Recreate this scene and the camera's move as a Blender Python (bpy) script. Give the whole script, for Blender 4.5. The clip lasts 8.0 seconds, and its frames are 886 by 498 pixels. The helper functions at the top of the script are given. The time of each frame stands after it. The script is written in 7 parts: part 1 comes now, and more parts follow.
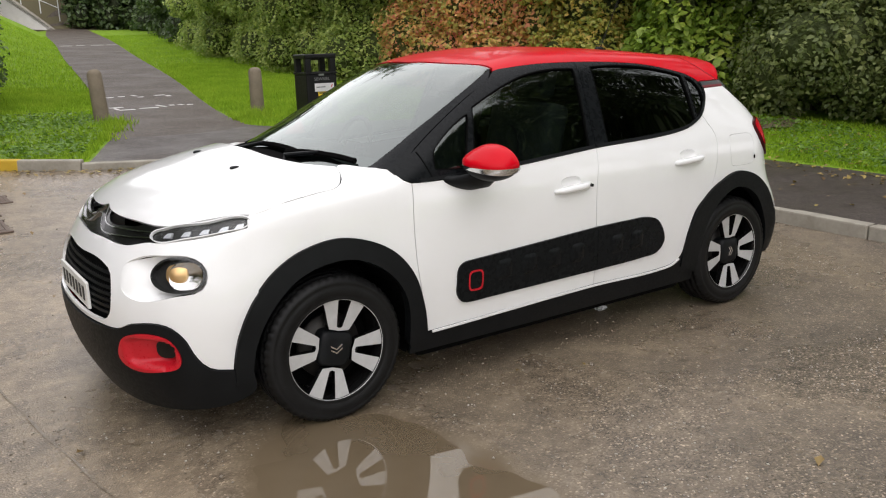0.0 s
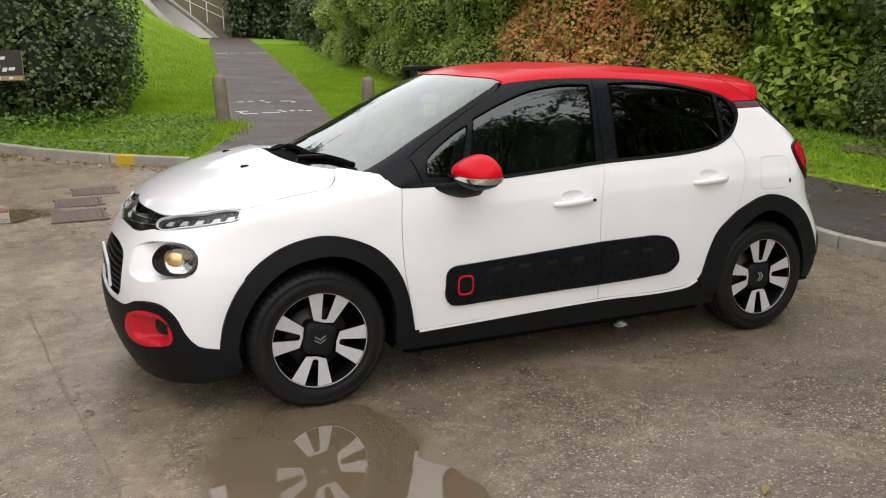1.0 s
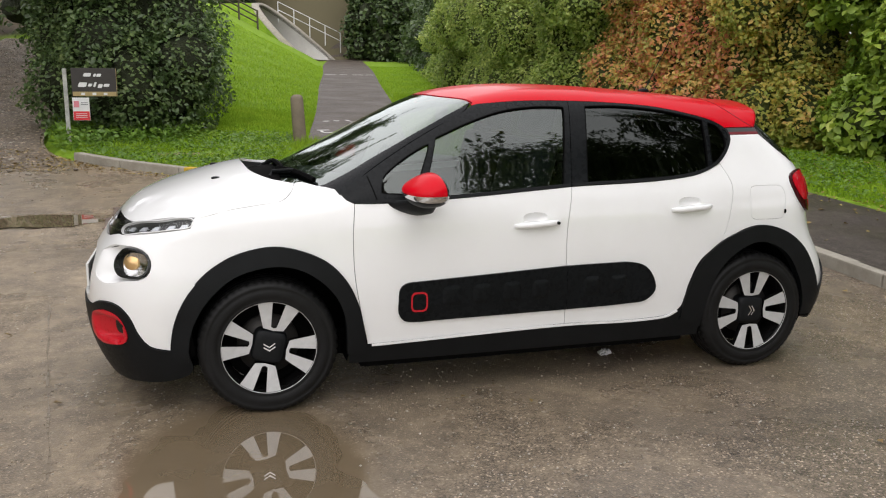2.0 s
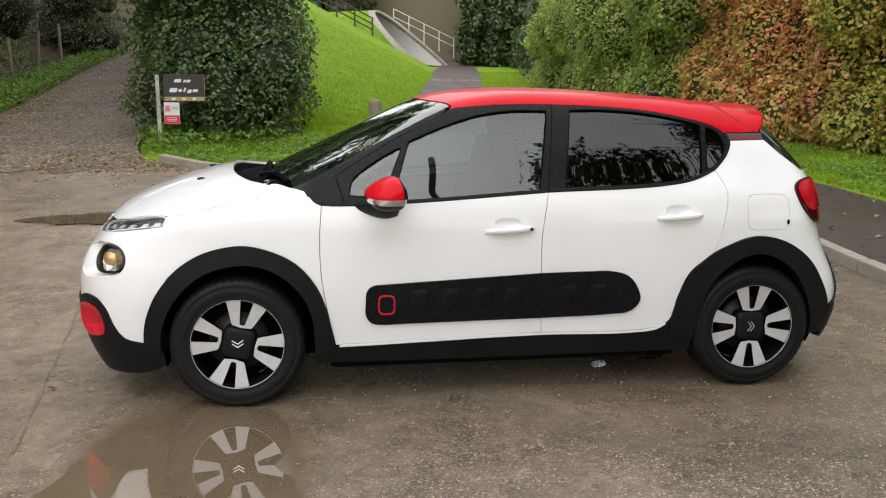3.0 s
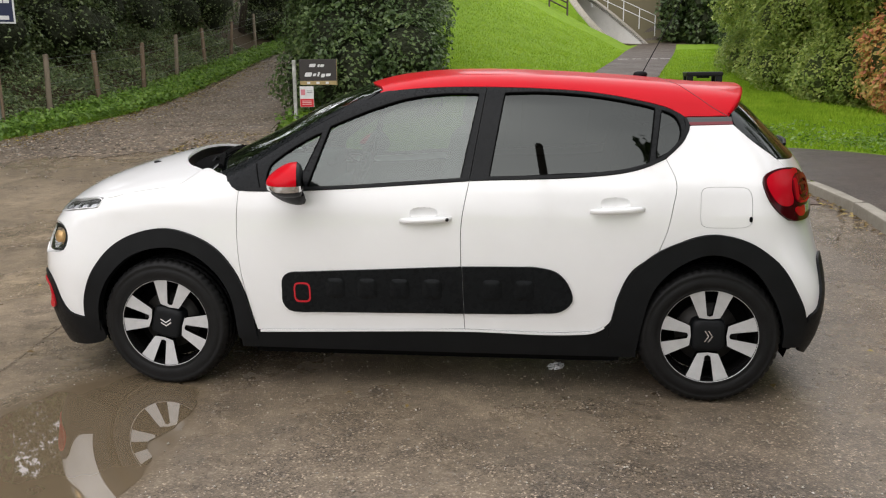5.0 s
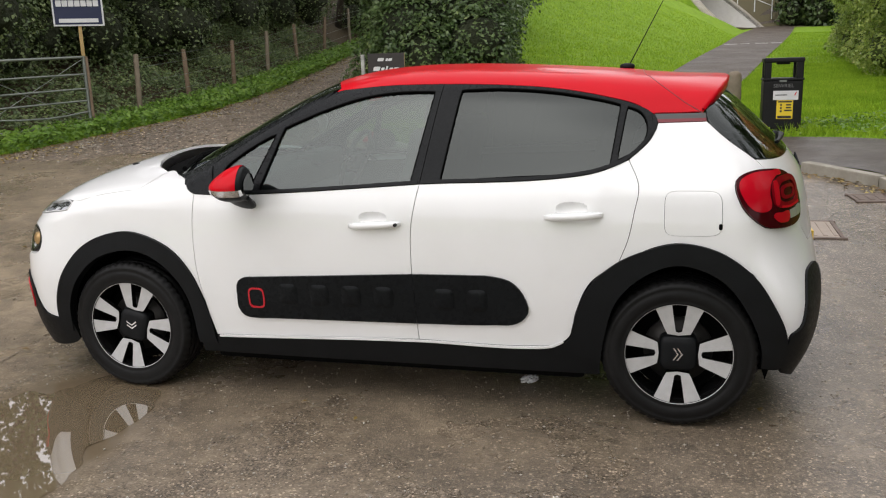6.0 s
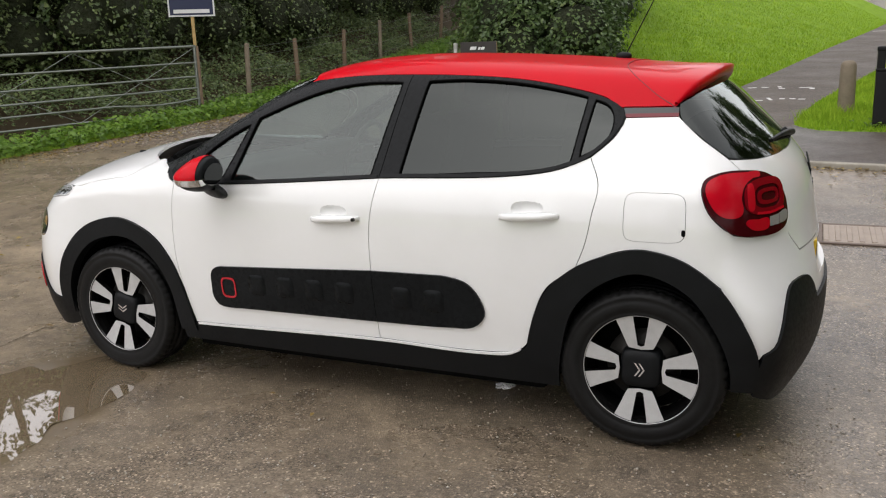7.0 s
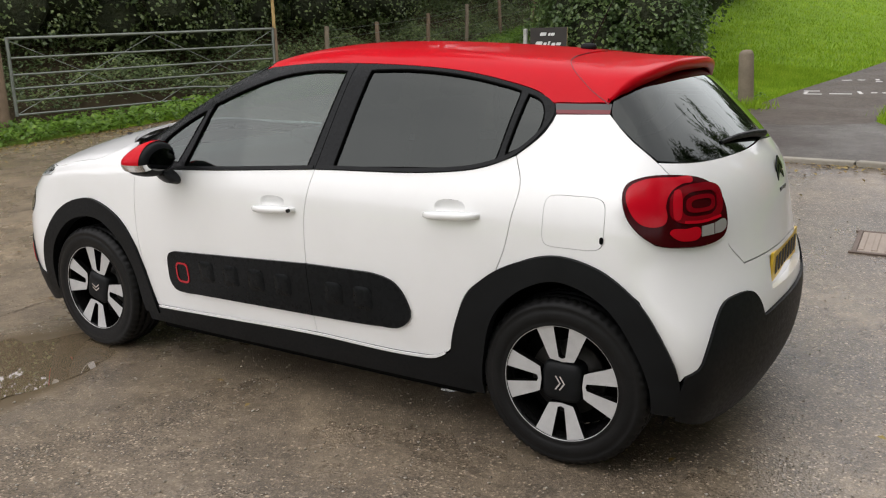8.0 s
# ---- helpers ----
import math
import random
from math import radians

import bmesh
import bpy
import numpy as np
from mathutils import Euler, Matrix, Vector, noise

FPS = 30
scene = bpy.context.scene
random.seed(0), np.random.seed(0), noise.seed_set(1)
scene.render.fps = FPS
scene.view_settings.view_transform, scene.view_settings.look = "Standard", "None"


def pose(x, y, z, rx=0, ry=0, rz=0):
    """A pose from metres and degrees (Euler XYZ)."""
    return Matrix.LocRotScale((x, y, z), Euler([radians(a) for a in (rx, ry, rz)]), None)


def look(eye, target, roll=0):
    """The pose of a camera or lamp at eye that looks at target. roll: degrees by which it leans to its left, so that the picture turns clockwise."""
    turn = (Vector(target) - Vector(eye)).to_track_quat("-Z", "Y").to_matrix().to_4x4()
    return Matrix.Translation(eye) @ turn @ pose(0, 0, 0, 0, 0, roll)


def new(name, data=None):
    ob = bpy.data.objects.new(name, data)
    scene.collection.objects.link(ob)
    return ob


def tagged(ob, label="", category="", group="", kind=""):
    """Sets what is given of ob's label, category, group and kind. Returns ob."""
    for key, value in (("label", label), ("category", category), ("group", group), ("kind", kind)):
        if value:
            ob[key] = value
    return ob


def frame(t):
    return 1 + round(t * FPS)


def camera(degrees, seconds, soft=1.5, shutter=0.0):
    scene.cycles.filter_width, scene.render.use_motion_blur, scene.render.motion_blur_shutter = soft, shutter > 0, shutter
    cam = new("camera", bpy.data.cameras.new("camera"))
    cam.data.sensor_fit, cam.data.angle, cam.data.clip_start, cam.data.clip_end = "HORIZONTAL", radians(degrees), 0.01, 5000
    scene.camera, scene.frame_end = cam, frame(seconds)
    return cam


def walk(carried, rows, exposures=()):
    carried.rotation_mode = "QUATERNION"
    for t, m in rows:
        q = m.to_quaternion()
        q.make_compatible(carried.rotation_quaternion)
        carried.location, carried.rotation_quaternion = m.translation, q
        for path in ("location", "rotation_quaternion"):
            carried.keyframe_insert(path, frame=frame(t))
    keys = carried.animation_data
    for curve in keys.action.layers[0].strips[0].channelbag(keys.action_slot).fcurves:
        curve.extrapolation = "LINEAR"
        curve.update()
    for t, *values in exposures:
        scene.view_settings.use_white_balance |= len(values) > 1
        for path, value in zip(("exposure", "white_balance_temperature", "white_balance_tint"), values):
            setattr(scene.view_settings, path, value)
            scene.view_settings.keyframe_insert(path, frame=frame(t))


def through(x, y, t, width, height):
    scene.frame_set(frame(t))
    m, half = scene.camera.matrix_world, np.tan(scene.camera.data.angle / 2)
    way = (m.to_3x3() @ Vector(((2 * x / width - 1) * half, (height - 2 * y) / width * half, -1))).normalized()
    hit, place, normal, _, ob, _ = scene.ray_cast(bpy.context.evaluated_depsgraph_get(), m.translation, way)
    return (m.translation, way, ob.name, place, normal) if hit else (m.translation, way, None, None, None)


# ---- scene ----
cam = camera(56.4, 8.0, 1.15)
PATH = [
    (0, (-2.683, -3.734, 1.51), (-1.598, -2.122, 1.034), -1.8),
    (0.5, (-2.451, -3.97, 1.501), (-1.507, -2.267, 1.044), -1.5),
    (1, (-2.183, -4.199, 1.496), (-1.387, -2.418, 1.057), -0.5),
    (1.5, (-1.846, -4.323, 1.49), (-1.176, -2.486, 1.07), 0.1),
    (1.7, (-1.714, -4.398, 1.481), (-1.091, -2.541, 1.079), 0.3),
    (3, (-0.836, -4.617, 1.474), (-0.565, -2.671, 1.1), 0.3),
    (3.5, (-0.483, -4.658, 1.473), (-0.347, -2.702, 1.08), 0.8),
    (4, (-0.163, -4.599, 1.456), (-0.169, -2.643, 1.037), 0.3),
    (4.5, (0.168, -4.538, 1.473), (0.048, -2.585, 1.057), -0.6),
    (4.7, (0.311, -4.532, 1.479), (0.154, -2.582, 1.064), -0.5),
    (5.8, (1.003, -4.198, 1.478), (0.557, -2.296, 1.049), -1.7),
    (6, (1.157, -4.154, 1.493), (0.666, -2.264, 1.06), -1.8),
    (6.5, (1.449, -3.958, 1.476), (0.847, -2.106, 1.023), -1.6),
    (7, (1.789, -3.787, 1.476), (0.999, -2.006, 1.027), -1.8),
    (7.5, (2.084, -3.612, 1.482), (1.175, -1.893, 1.016), -1.2),
    (8, (2.333, -3.36, 1.48), (1.324, -1.701, 1.001), -1.0),
]
walk(cam, [(t, look(eye, target, roll)) for t, eye, target, roll in PATH],
     exposures=((0, .06), (1.5, .06), (3.5, .15), (4.5, .12), (6.5, .06), (8, .06)))

# ---- daylight: a bright overcast sky ----
world = bpy.data.worlds.new("overcast")
scene.world = world
world.use_nodes = True
wn, wl = world.node_tree.nodes, world.node_tree.links
wn.clear()
sky = wn.new("ShaderNodeTexSky")
sky.sky_type, sky.sun_disc = "NISHITA", False
sky.sun_elevation, sky.sun_rotation = radians(54), radians(190)
sky.air_density, sky.dust_density = 1.0, 4.0
pale = wn.new("ShaderNodeHueSaturation")
pale.inputs["Saturation"].default_value = 0.16
coords = wn.new("ShaderNodeTexCoord")
cloud = wn.new("ShaderNodeTexNoise")
cloud.inputs["Scale"].default_value, cloud.inputs["Detail"].default_value = 2.2, 5.0
wl.new(coords.outputs["Generated"], cloud.inputs["Vector"])
shade = wn.new("ShaderNodeValToRGB")                # thick cloud over the whole sky
shade.color_ramp.elements[0].position, shade.color_ramp.elements[0].color = .30, (8.9, 8.8, 9.3, 1)
shade.color_ramp.elements[1].position, shade.color_ramp.elements[1].color = .72, (13.9, 13.4, 13.7, 1)
wl.new(cloud.outputs["Fac"], shade.inputs[0])
veil = wn.new("ShaderNodeMix")
veil.data_type = "RGBA"
veil.inputs[0].default_value = .82
back = wn.new("ShaderNodeBackground")
back.inputs["Strength"].default_value = 0.163
wout = wn.new("ShaderNodeOutputWorld")
wl.new(sky.outputs[0], pale.inputs["Color"])
wl.new(pale.outputs[0], veil.inputs[6])
wl.new(shade.outputs[0], veil.inputs[7])
wl.new(veil.outputs[2], back.inputs["Color"])
wl.new(back.outputs[0], wout.inputs["Surface"])
sun = new("sun", bpy.data.lights.new("sun", "SUN"))
sun.data.energy, sun.data.angle, sun.data.color = 0.5, radians(80), (1, .96, .90)
sun.matrix_world = look((-2, -12, 17), (0, 0, 0))

# ---- materials ----
def material(name, color, rough=.5, metal=0., **more):
    m = bpy.data.materials.new(name)
    m.use_nodes = True
    b = m.node_tree.nodes["Principled BSDF"]
    b.inputs["Base Color"].default_value = (*color, 1)
    b.inputs["Roughness"].default_value = rough
    b.inputs["Metallic"].default_value = metal
    for k, v in more.items():
        b.inputs[k.replace("_", " ")].default_value = v
    return m


def node(m, kind, **values):
    n = m.node_tree.nodes.new(kind)
    for k, v in values.items():
        n.inputs[k].default_value = v
    return n


def wire(m, a, b):
    m.node_tree.links.new(a, b)


def noise_tex(m, scale, detail=4., rough=.55, coords=None):
    n = node(m, "ShaderNodeTexNoise", Scale=scale, Detail=detail, Roughness=rough)
    if coords is None:
        coords = m.node_tree.nodes.new("ShaderNodeTexCoord").outputs["Object"]
    wire(m, coords, n.inputs["Vector"])
    return n.outputs["Fac"]


def ramp(m, fac, *stops):
    n = m.node_tree.nodes.new("ShaderNodeValToRGB")
    e = n.color_ramp.elements
    while len(e) < len(stops):
        e.new(.5)
    for el, (p, c) in zip(e, stops):
        el.position = p
        el.color = (*c, 1) if len(c) == 3 else c
    wire(m, fac, n.inputs[0])
    return n.outputs[0]


def grey(v):
    return (v, v, v)


def mix(m, fac, a, b, mode="MIX"):
    n = m.node_tree.nodes.new("ShaderNodeMix")
    n.data_type, n.blend_type = "RGBA", mode
    for src, k in ((fac, 0), (a, 6), (b, 7)):
        if isinstance(src, (int, float)):
            n.inputs[k].default_value = src
        elif isinstance(src, tuple):
            n.inputs[k].default_value = (*src, 1)
        else:
            wire(m, src, n.inputs[k])
    return n.outputs[2]


def bsdf(m):
    return m.node_tree.nodes["Principled BSDF"]


def bump(m, height, strength, distance):
    n = node(m, "ShaderNodeBump", Strength=strength, Distance=distance)
    wire(m, height, n.inputs["Height"])
    wire(m, n.outputs[0], bsdf(m).inputs["Normal"])


def textured(name, stops, scale, rough=(.5, .7), bump_scale=60, bump_strength=.3, bump_distance=.004, metal=0., detail=5., **more):
    """A surface with two scales of colour, uneven gloss and relief."""
    m = material(name, grey(.5), .5, metal, **more)
    big, fine = noise_tex(m, scale, detail), noise_tex(m, scale * 7.3, 4)
    both = mix(m, .35, big, fine)
    wire(m, ramp(m, both, *stops), bsdf(m).inputs["Base Color"])
    wire(m, ramp(m, fine, (.3, grey(rough[0])), (.7, grey(rough[1]))), bsdf(m).inputs["Roughness"])
    bump(m, noise_tex(m, bump_scale, 6), bump_strength, bump_distance)
    return m


def paint(name, color, speck):
    """Car paint under clear lacquer, with road film and fine water marks."""
    m = material(name, color, .35, 0, Coat_Weight=1., Coat_Roughness=.03)
    film = noise_tex(m, 3.0, 6)
    wire(m, mix(m, ramp(m, film, (.45, grey(0)), (.8, grey(.5))), color, speck), bsdf(m).inputs["Base Color"])
    wire(m, ramp(m, noise_tex(m, 160, 3), (.4, grey(.02)), (.75, grey(.09))), bsdf(m).inputs["Coat Roughness"])
    return m


white_paint = paint("white_paint", (.86, .86, .855), (.78, .78, .765))
red_paint = paint("red_paint", (.565, .002, .011), (.51, .003, .012))
bsdf(red_paint).inputs["Specular IOR Level"].default_value, bsdf(red_paint).inputs["Coat Weight"].default_value = .05, .34
bsdf(red_paint).inputs["Coat IOR"].default_value = 1.32
black_plastic = textured("black_plastic", ((.3, (.0036, .0042, .0048)), (.7, (.0068, .0078, .0088))), 9, (.42, .58), 420, .25, .0006, Specular_IOR_Level=.19)
gloss_black = material("gloss_black", grey(.006), .14, 0, Specular_IOR_Level=.35)
satin_black = textured("satin_black", ((.3, (.0045, .0053, .006)), (.7, (.0075, .0088, .0098))), 5, (.22, .34), 300, .08, .0004, Specular_IOR_Level=.13)
# deep shade of hollows put into the colour; also plain black seals, blades
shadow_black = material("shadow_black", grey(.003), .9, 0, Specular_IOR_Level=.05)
chrome = material("chrome", grey(.72), .14, 1.)
dark_chrome = material("dark_chrome", grey(.10), .3, .6)
white_trim = material("white_trim", grey(.80), .25)
rubber = textured("rubber", ((.3, grey(.005)), (.7, grey(.011))), 14, (.34, .55), 220, .3, .001, Specular_IOR_Level=.18)
machined = textured("machined_alloy", ((.3, grey(.50)), (.7, grey(.60))), 30, (.35, .5), 500, .06, .0004, metal=.35)
red_plastic = textured("red_plastic", ((.3, (.50, .007, .018)), (.7, (.57, .010, .022))), 12, (.25, .4), 300, .05, .0004)
stripe_grey = material("stripe_grey", grey(.05), .35)
stripe_red = material("stripe_red", (.16, .008, .014), .35)
interior_dark = textured("interior_dark", ((.3, grey(.02)), (.7, grey(.035))), 8, (.6, .8), 300, .3, .001)
seat_cloth = textured("seat_cloth", ((.3, grey(.020)), (.7, grey(.035))), 20, (.8, .95), 500, .4, .001)
plate_white = material("plate_white", (.75, .75, .72), .4)
plate_yellow = material("plate_yellow", (.75, .50, .04), .4)
plate_ink = material("plate_ink", grey(.02), .5)
lamp_red = material("lamp_red", (.47, .003, .013), .2, 0, Specular_IOR_Level=.25)
lamp_red_dark = material("lamp_red_dark", (.045, .002, .004), .14, 0, Specular_IOR_Level=.14)
lamp_red_mid = material("lamp_red_mid", (.185, .002, .007), .16, 0, Specular_IOR_Level=.14)
mirror_silver = material("mirror_silver", grey(.14), .02, 1.)
lamp_white = material("lamp_white", (.44, .42, .41), .15, .3, Coat_Weight=1.)
amber = material("amber", (.75, .42, .16), .2, .2)
led_white = material("led_white", (.58, .60, .63), .2, .3)
lamp_grey = material("lamp_grey", grey(.06), .25, .6)


def clear(name, tint, gloss):
    """Window glass: a thin pane that lets light through and mirrors at its surface."""
    m = bpy.data.materials.new(name)
    m.use_nodes = True
    t = m.node_tree
    t.nodes.remove(bsdf(m))
    see, shine = t.nodes.new("ShaderNodeBsdfTransparent"), t.nodes.new("ShaderNodeBsdfGlossy")
    see.inputs[0].default_value, shine.inputs["Roughness"].default_value = (*tint, 1), .012
    shine.inputs[0].default_value = (.90, .96, .93, 1)
    f, add = t.nodes.new("ShaderNodeLayerWeight"), t.nodes.new("ShaderNodeMixShader")
    f.inputs[0].default_value = .5
    steep, lift = t.nodes.new("ShaderNodeMath"), t.nodes.new("ShaderNodeMath")
    base = ((gloss - 1) / (gloss + 1)) ** 2          # the gloss of the pane seen straight on
    steep.operation, lift.operation = "POWER", "MULTIPLY_ADD"
    wire(m, f.outputs["Facing"], steep.inputs[0])
    steep.inputs[1].default_value = 4.
    wire(m, steep.outputs[0], lift.inputs[0])
    lift.inputs[1].default_value, lift.inputs[2].default_value = 1 - base, base
    wire(m, lift.outputs[0], add.inputs[0])
    wire(m, see.outputs[0], add.inputs[1])
    wire(m, shine.outputs[0], add.inputs[2])
    wire(m, add.outputs[0], t.nodes["Material Output"].inputs[0])
    return m


glass_clear = clear("glass_clear", (.36, .44, .415), 1.86)
glass_screen = clear("glass_screen", (.44, .52, .49), 2.65)
bulb_gold = material("bulb_gold", (.80, .52, .24), .3, .7)
glass_dark = clear("glass_dark", (.05, .055, .055), 1.57)
lamp_glass = clear("lamp_glass", (.94, .94, .94), 1.22)


# ---- the car's skin ----
class Spline:
    """A natural cubic through (xs, ys), straight beyond its ends."""

    def __init__(self, xs, ys):
        self.x, self.y = np.array(xs, float), np.array(ys, float)
        n, h = len(xs), np.diff(self.x)
        A, b = np.eye(n), np.zeros(n)
        for i in range(1, n - 1):
            A[i, i - 1:i + 2] = h[i - 1], 2 * (h[i - 1] + h[i]), h[i]
            b[i] = 6 * ((self.y[i + 1] - self.y[i]) / h[i] - (self.y[i] - self.y[i - 1]) / h[i - 1])
        self.m = np.linalg.solve(A, b)

    def __call__(self, q):
        q = np.asarray(q, float)
        p = np.clip(q, self.x[0], self.x[-1])
        i = np.clip(np.searchsorted(self.x, p) - 1, 0, len(self.x) - 2)
        h, a, b = self.x[i + 1] - self.x[i], self.x[i + 1] - p, p - self.x[i]
        m0, m1, y0, y1 = self.m[i], self.m[i + 1], self.y[i], self.y[i + 1]
        v = (m0 * a ** 3 + m1 * b ** 3) / (6 * h) + (y0 / h - m0 * h / 6) * a + (y1 / h - m1 * h / 6) * b
        d = (m1 * b ** 2 - m0 * a ** 2) / (2 * h) + (y1 - y0) / h - (m1 - m0) * h / 6
        return v + d * (q - p)


def smax(a, b, k):
    h = np.maximum(k - np.abs(a - b), 0) / k
    return np.maximum(a, b) + h * h * k * 0.25


def sstep(a, b, x):
    u = np.clip((x - a) / (b - a), 0, 1)
    return u * u * (3 - 2 * u)


SECTION = Spline([.12, .25, .35, .5, .65, .8, .9, .97, 1.03, 1.1, 1.2, 1.3, 1.4, 1.5],
                 [.775, .82, .84, .858, .866, .866, .858, .838, .808, .772, .722, .668, .61, .55])
NOSE = Spline([.1, .2, .3, .4, .5, .6, .7, .8, .88, .95, 1.05],
              [-1.98, -2.04, -2.08, -2.10, -2.105, -2.10, -2.075, -2.03, -1.965, -1.86, -1.6])
TAIL = Spline([.1, .2, .3, .45, .6, .7, .8, .9, 1.0, 1.06, 1.12, 1.25, 1.39, 1.5],
              [1.76, 1.82, 1.87, 1.895, 1.888, 1.868, 1.848, 1.83, 1.80, 1.765, 1.713, 1.58, 1.44, 1.33])
BONNET = Spline([-2.1, -1.93, -1.88, -1.8, -1.7, -1.57, -1.4, -1.2, -1.0, -.7],
                [.70, .887, .935, .98, 1.017, 1.050, 1.085, 1.115, 1.136, 1.15])
ROOF = Spline([-1.2, -1.059, -.871, -.683, -.495, -.339, -.2, -.05, .1, .32, .62, .93, 1.15, 1.35, 1.5],
              [1.045, 1.118, 1.206, 1.300, 1.388, 1.448, 1.478, 1.494, 1.500, 1.498, 1.484, 1.462, 1.441, 1.414, 1.39])
CROWN = Spline([-1.1, -.6, -.3, 0, .5, 1.2, 1.5], [.25, .25, .2, .14, .12, .11, .11])


def width(x, z):
    u = np.clip((-.2 - x) / 1.36, 0, 2) ** 1.8
    r = np.clip((x - .3) / 1.1, 0, 2) ** 2
    return SECTION(z) - u * (.03 + .04 * sstep(.5, .9, z)) - r * (.015 + .03 * sstep(.95, 1.25, z) + .02 * sstep(1.2, 1.32, z))


def body(x, y, z):
    """Below nought inside the car's skin, above it outside."""
    a = np.abs(y)
    side = a - width(x, z)
    top = z - smax(BONNET(x) - .23 * a * a, ROOF(x) - CROWN(x) * a * a, .03)
    front = NOSE(z) + .139 * a ** 2 + .467 * a ** 4 - x
    round_ = .62 + .38 * sstep(.45, .8, z)
    back = x - (TAIL(z) - round_ * (.3 * a ** 2 + .15 * a ** 4))
    f = smax(side, top, .07 + .04 * sstep(-.7, -.2, x))
    f = smax(f, front, .12)
    return smax(f, back, .10)


def skin(o, d, far=2.6):
    """Where rays from o (inside) along d leave the skin."""
    lo, hi = np.zeros(len(o)), np.full(len(o), far)
    for _ in range(34):
        m = (lo + hi) / 2
        p = o + d * m[:, None]
        inside = body(p[:, 0], p[:, 1], p[:, 2]) < 0
        lo, hi = np.where(inside, m, lo), np.where(inside, hi, m)
    return o + d * lo[:, None]


def normal(p):
    e, g = 2e-3, []
    for k in range(3):
        s = np.zeros(3)
        s[k] = e
        a, b = p + s, p - s
        g.append(body(a[:, 0], a[:, 1], a[:, 2]) - body(b[:, 0], b[:, 1], b[:, 2]))
    g = np.stack(g, 1)
    return g / np.linalg.norm(g, axis=1)[:, None]


SPINE, TURN_R = 1.3, .7


def side_map(q):
    """(s, z) to the skin of the near side: s is x along the doors and runs on round the corners."""
    s, z = q[:, 0], q[:, 1]
    th = np.sign(s) * np.clip(np.abs(s) - SPINE, 0, None) / TURN_R
    o = np.stack([np.clip(s, -SPINE, SPINE), 0 * s, z], 1)
    return skin(o, np.stack([np.sin(th), -np.cos(th), 0 * s], 1))


def top_map(q):
    o = np.stack([q[:, 0], q[:, 1], 0 * q[:, 0] + .5], 1)
    return skin(o, np.tile([0., 0, 1], (len(q), 1)))


def to_side(p):
    p = np.atleast_2d(p)
    e = np.clip(np.abs(p[:, 0]) - SPINE, 0, None)
    s = np.where(e > 0, np.sign(p[:, 0]) * (SPINE + TURN_R * np.arctan2(e, np.abs(p[:, 1]))), p[:, 0])
    return np.stack([s, p[:, 2]], 1)


# ---- meshes ----
def mesh_object(name, verts, faces, mat, parent=None, label="", normals=None, smooth=True):
    me = bpy.data.meshes.new(name)
    me.from_pydata([tuple(v) for v in verts], [], [tuple(f) for f in faces])
    if mat:
        me.materials.append(mat)
    me.polygons.foreach_set("use_smooth", [smooth] * len(me.polygons))
    me.update()
    if normals is not None:
        me.normals_split_custom_set_from_vertices([tuple(n) for n in normals])
    ob = new(name, me)
    ob.parent = parent
    if label:
        tagged(ob, label)
    return ob


def part(name, bm, mat, parent, label="", smooth=False):
    """Links a bmesh as one mesh object under a thing or a part."""
    me = bpy.data.meshes.new(name)
    bm.normal_update()
    bm.to_mesh(me)
    bm.free()
    if mat:
        me.materials.append(mat)
    me.polygons.foreach_set("use_smooth", [smooth] * len(me.polygons))
    ob = new(name, me)
    ob.parent = parent
    if label:
        tagged(ob, label)
    return ob


def empty(name, at=(0, 0, 0), rz=0., parent=None):
    ob = new(name)
    ob.matrix_basis = pose(*at, 0, 0, rz)
    ob.empty_display_size, ob.parent = .1, parent
    return ob


def add_box(bm, c, size, bevel=0., segments=2, m=None):
    """A box round c in bm, its edges bevelled."""
    r = bmesh.ops.create_cube(bm, size=1, matrix=(m or Matrix()) @ Matrix.Translation(c) @ Matrix.Diagonal((*size, 1)))
    if bevel:
        edges = list({e for v in r["verts"] for e in v.link_edges})
        bmesh.ops.bevel(bm, geom=edges, offset=bevel, segments=segments, profile=.6, affect="EDGES")


def box(c, size, bevel=0., segments=2, m=None):
    bm = bmesh.new()
    add_box(bm, c, size, bevel, segments, m)
    return bm


def revolve(profile, n=48, axis="y"):
    """A bmesh of (radius, along) pairs turned round an axis."""
    bm = bmesh.new()
    rings = []
    for i in range(n):
        a = 2 * math.pi * i / n
        c, s = math.cos(a), math.sin(a)
        rings.append([bm.verts.new((r * c, h, r * s) if axis == "y" else (r * c, r * s, h)) for r, h in profile])
    for i in range(n):
        for j in range(len(profile) - 1):
            q = (rings[i][j], rings[i - 1][j], rings[i - 1][j + 1], rings[i][j + 1])
            bm.faces.new(q if axis == "y" else q[::-1])
    bmesh.ops.remove_doubles(bm, verts=bm.verts, dist=1e-5)
    return bm


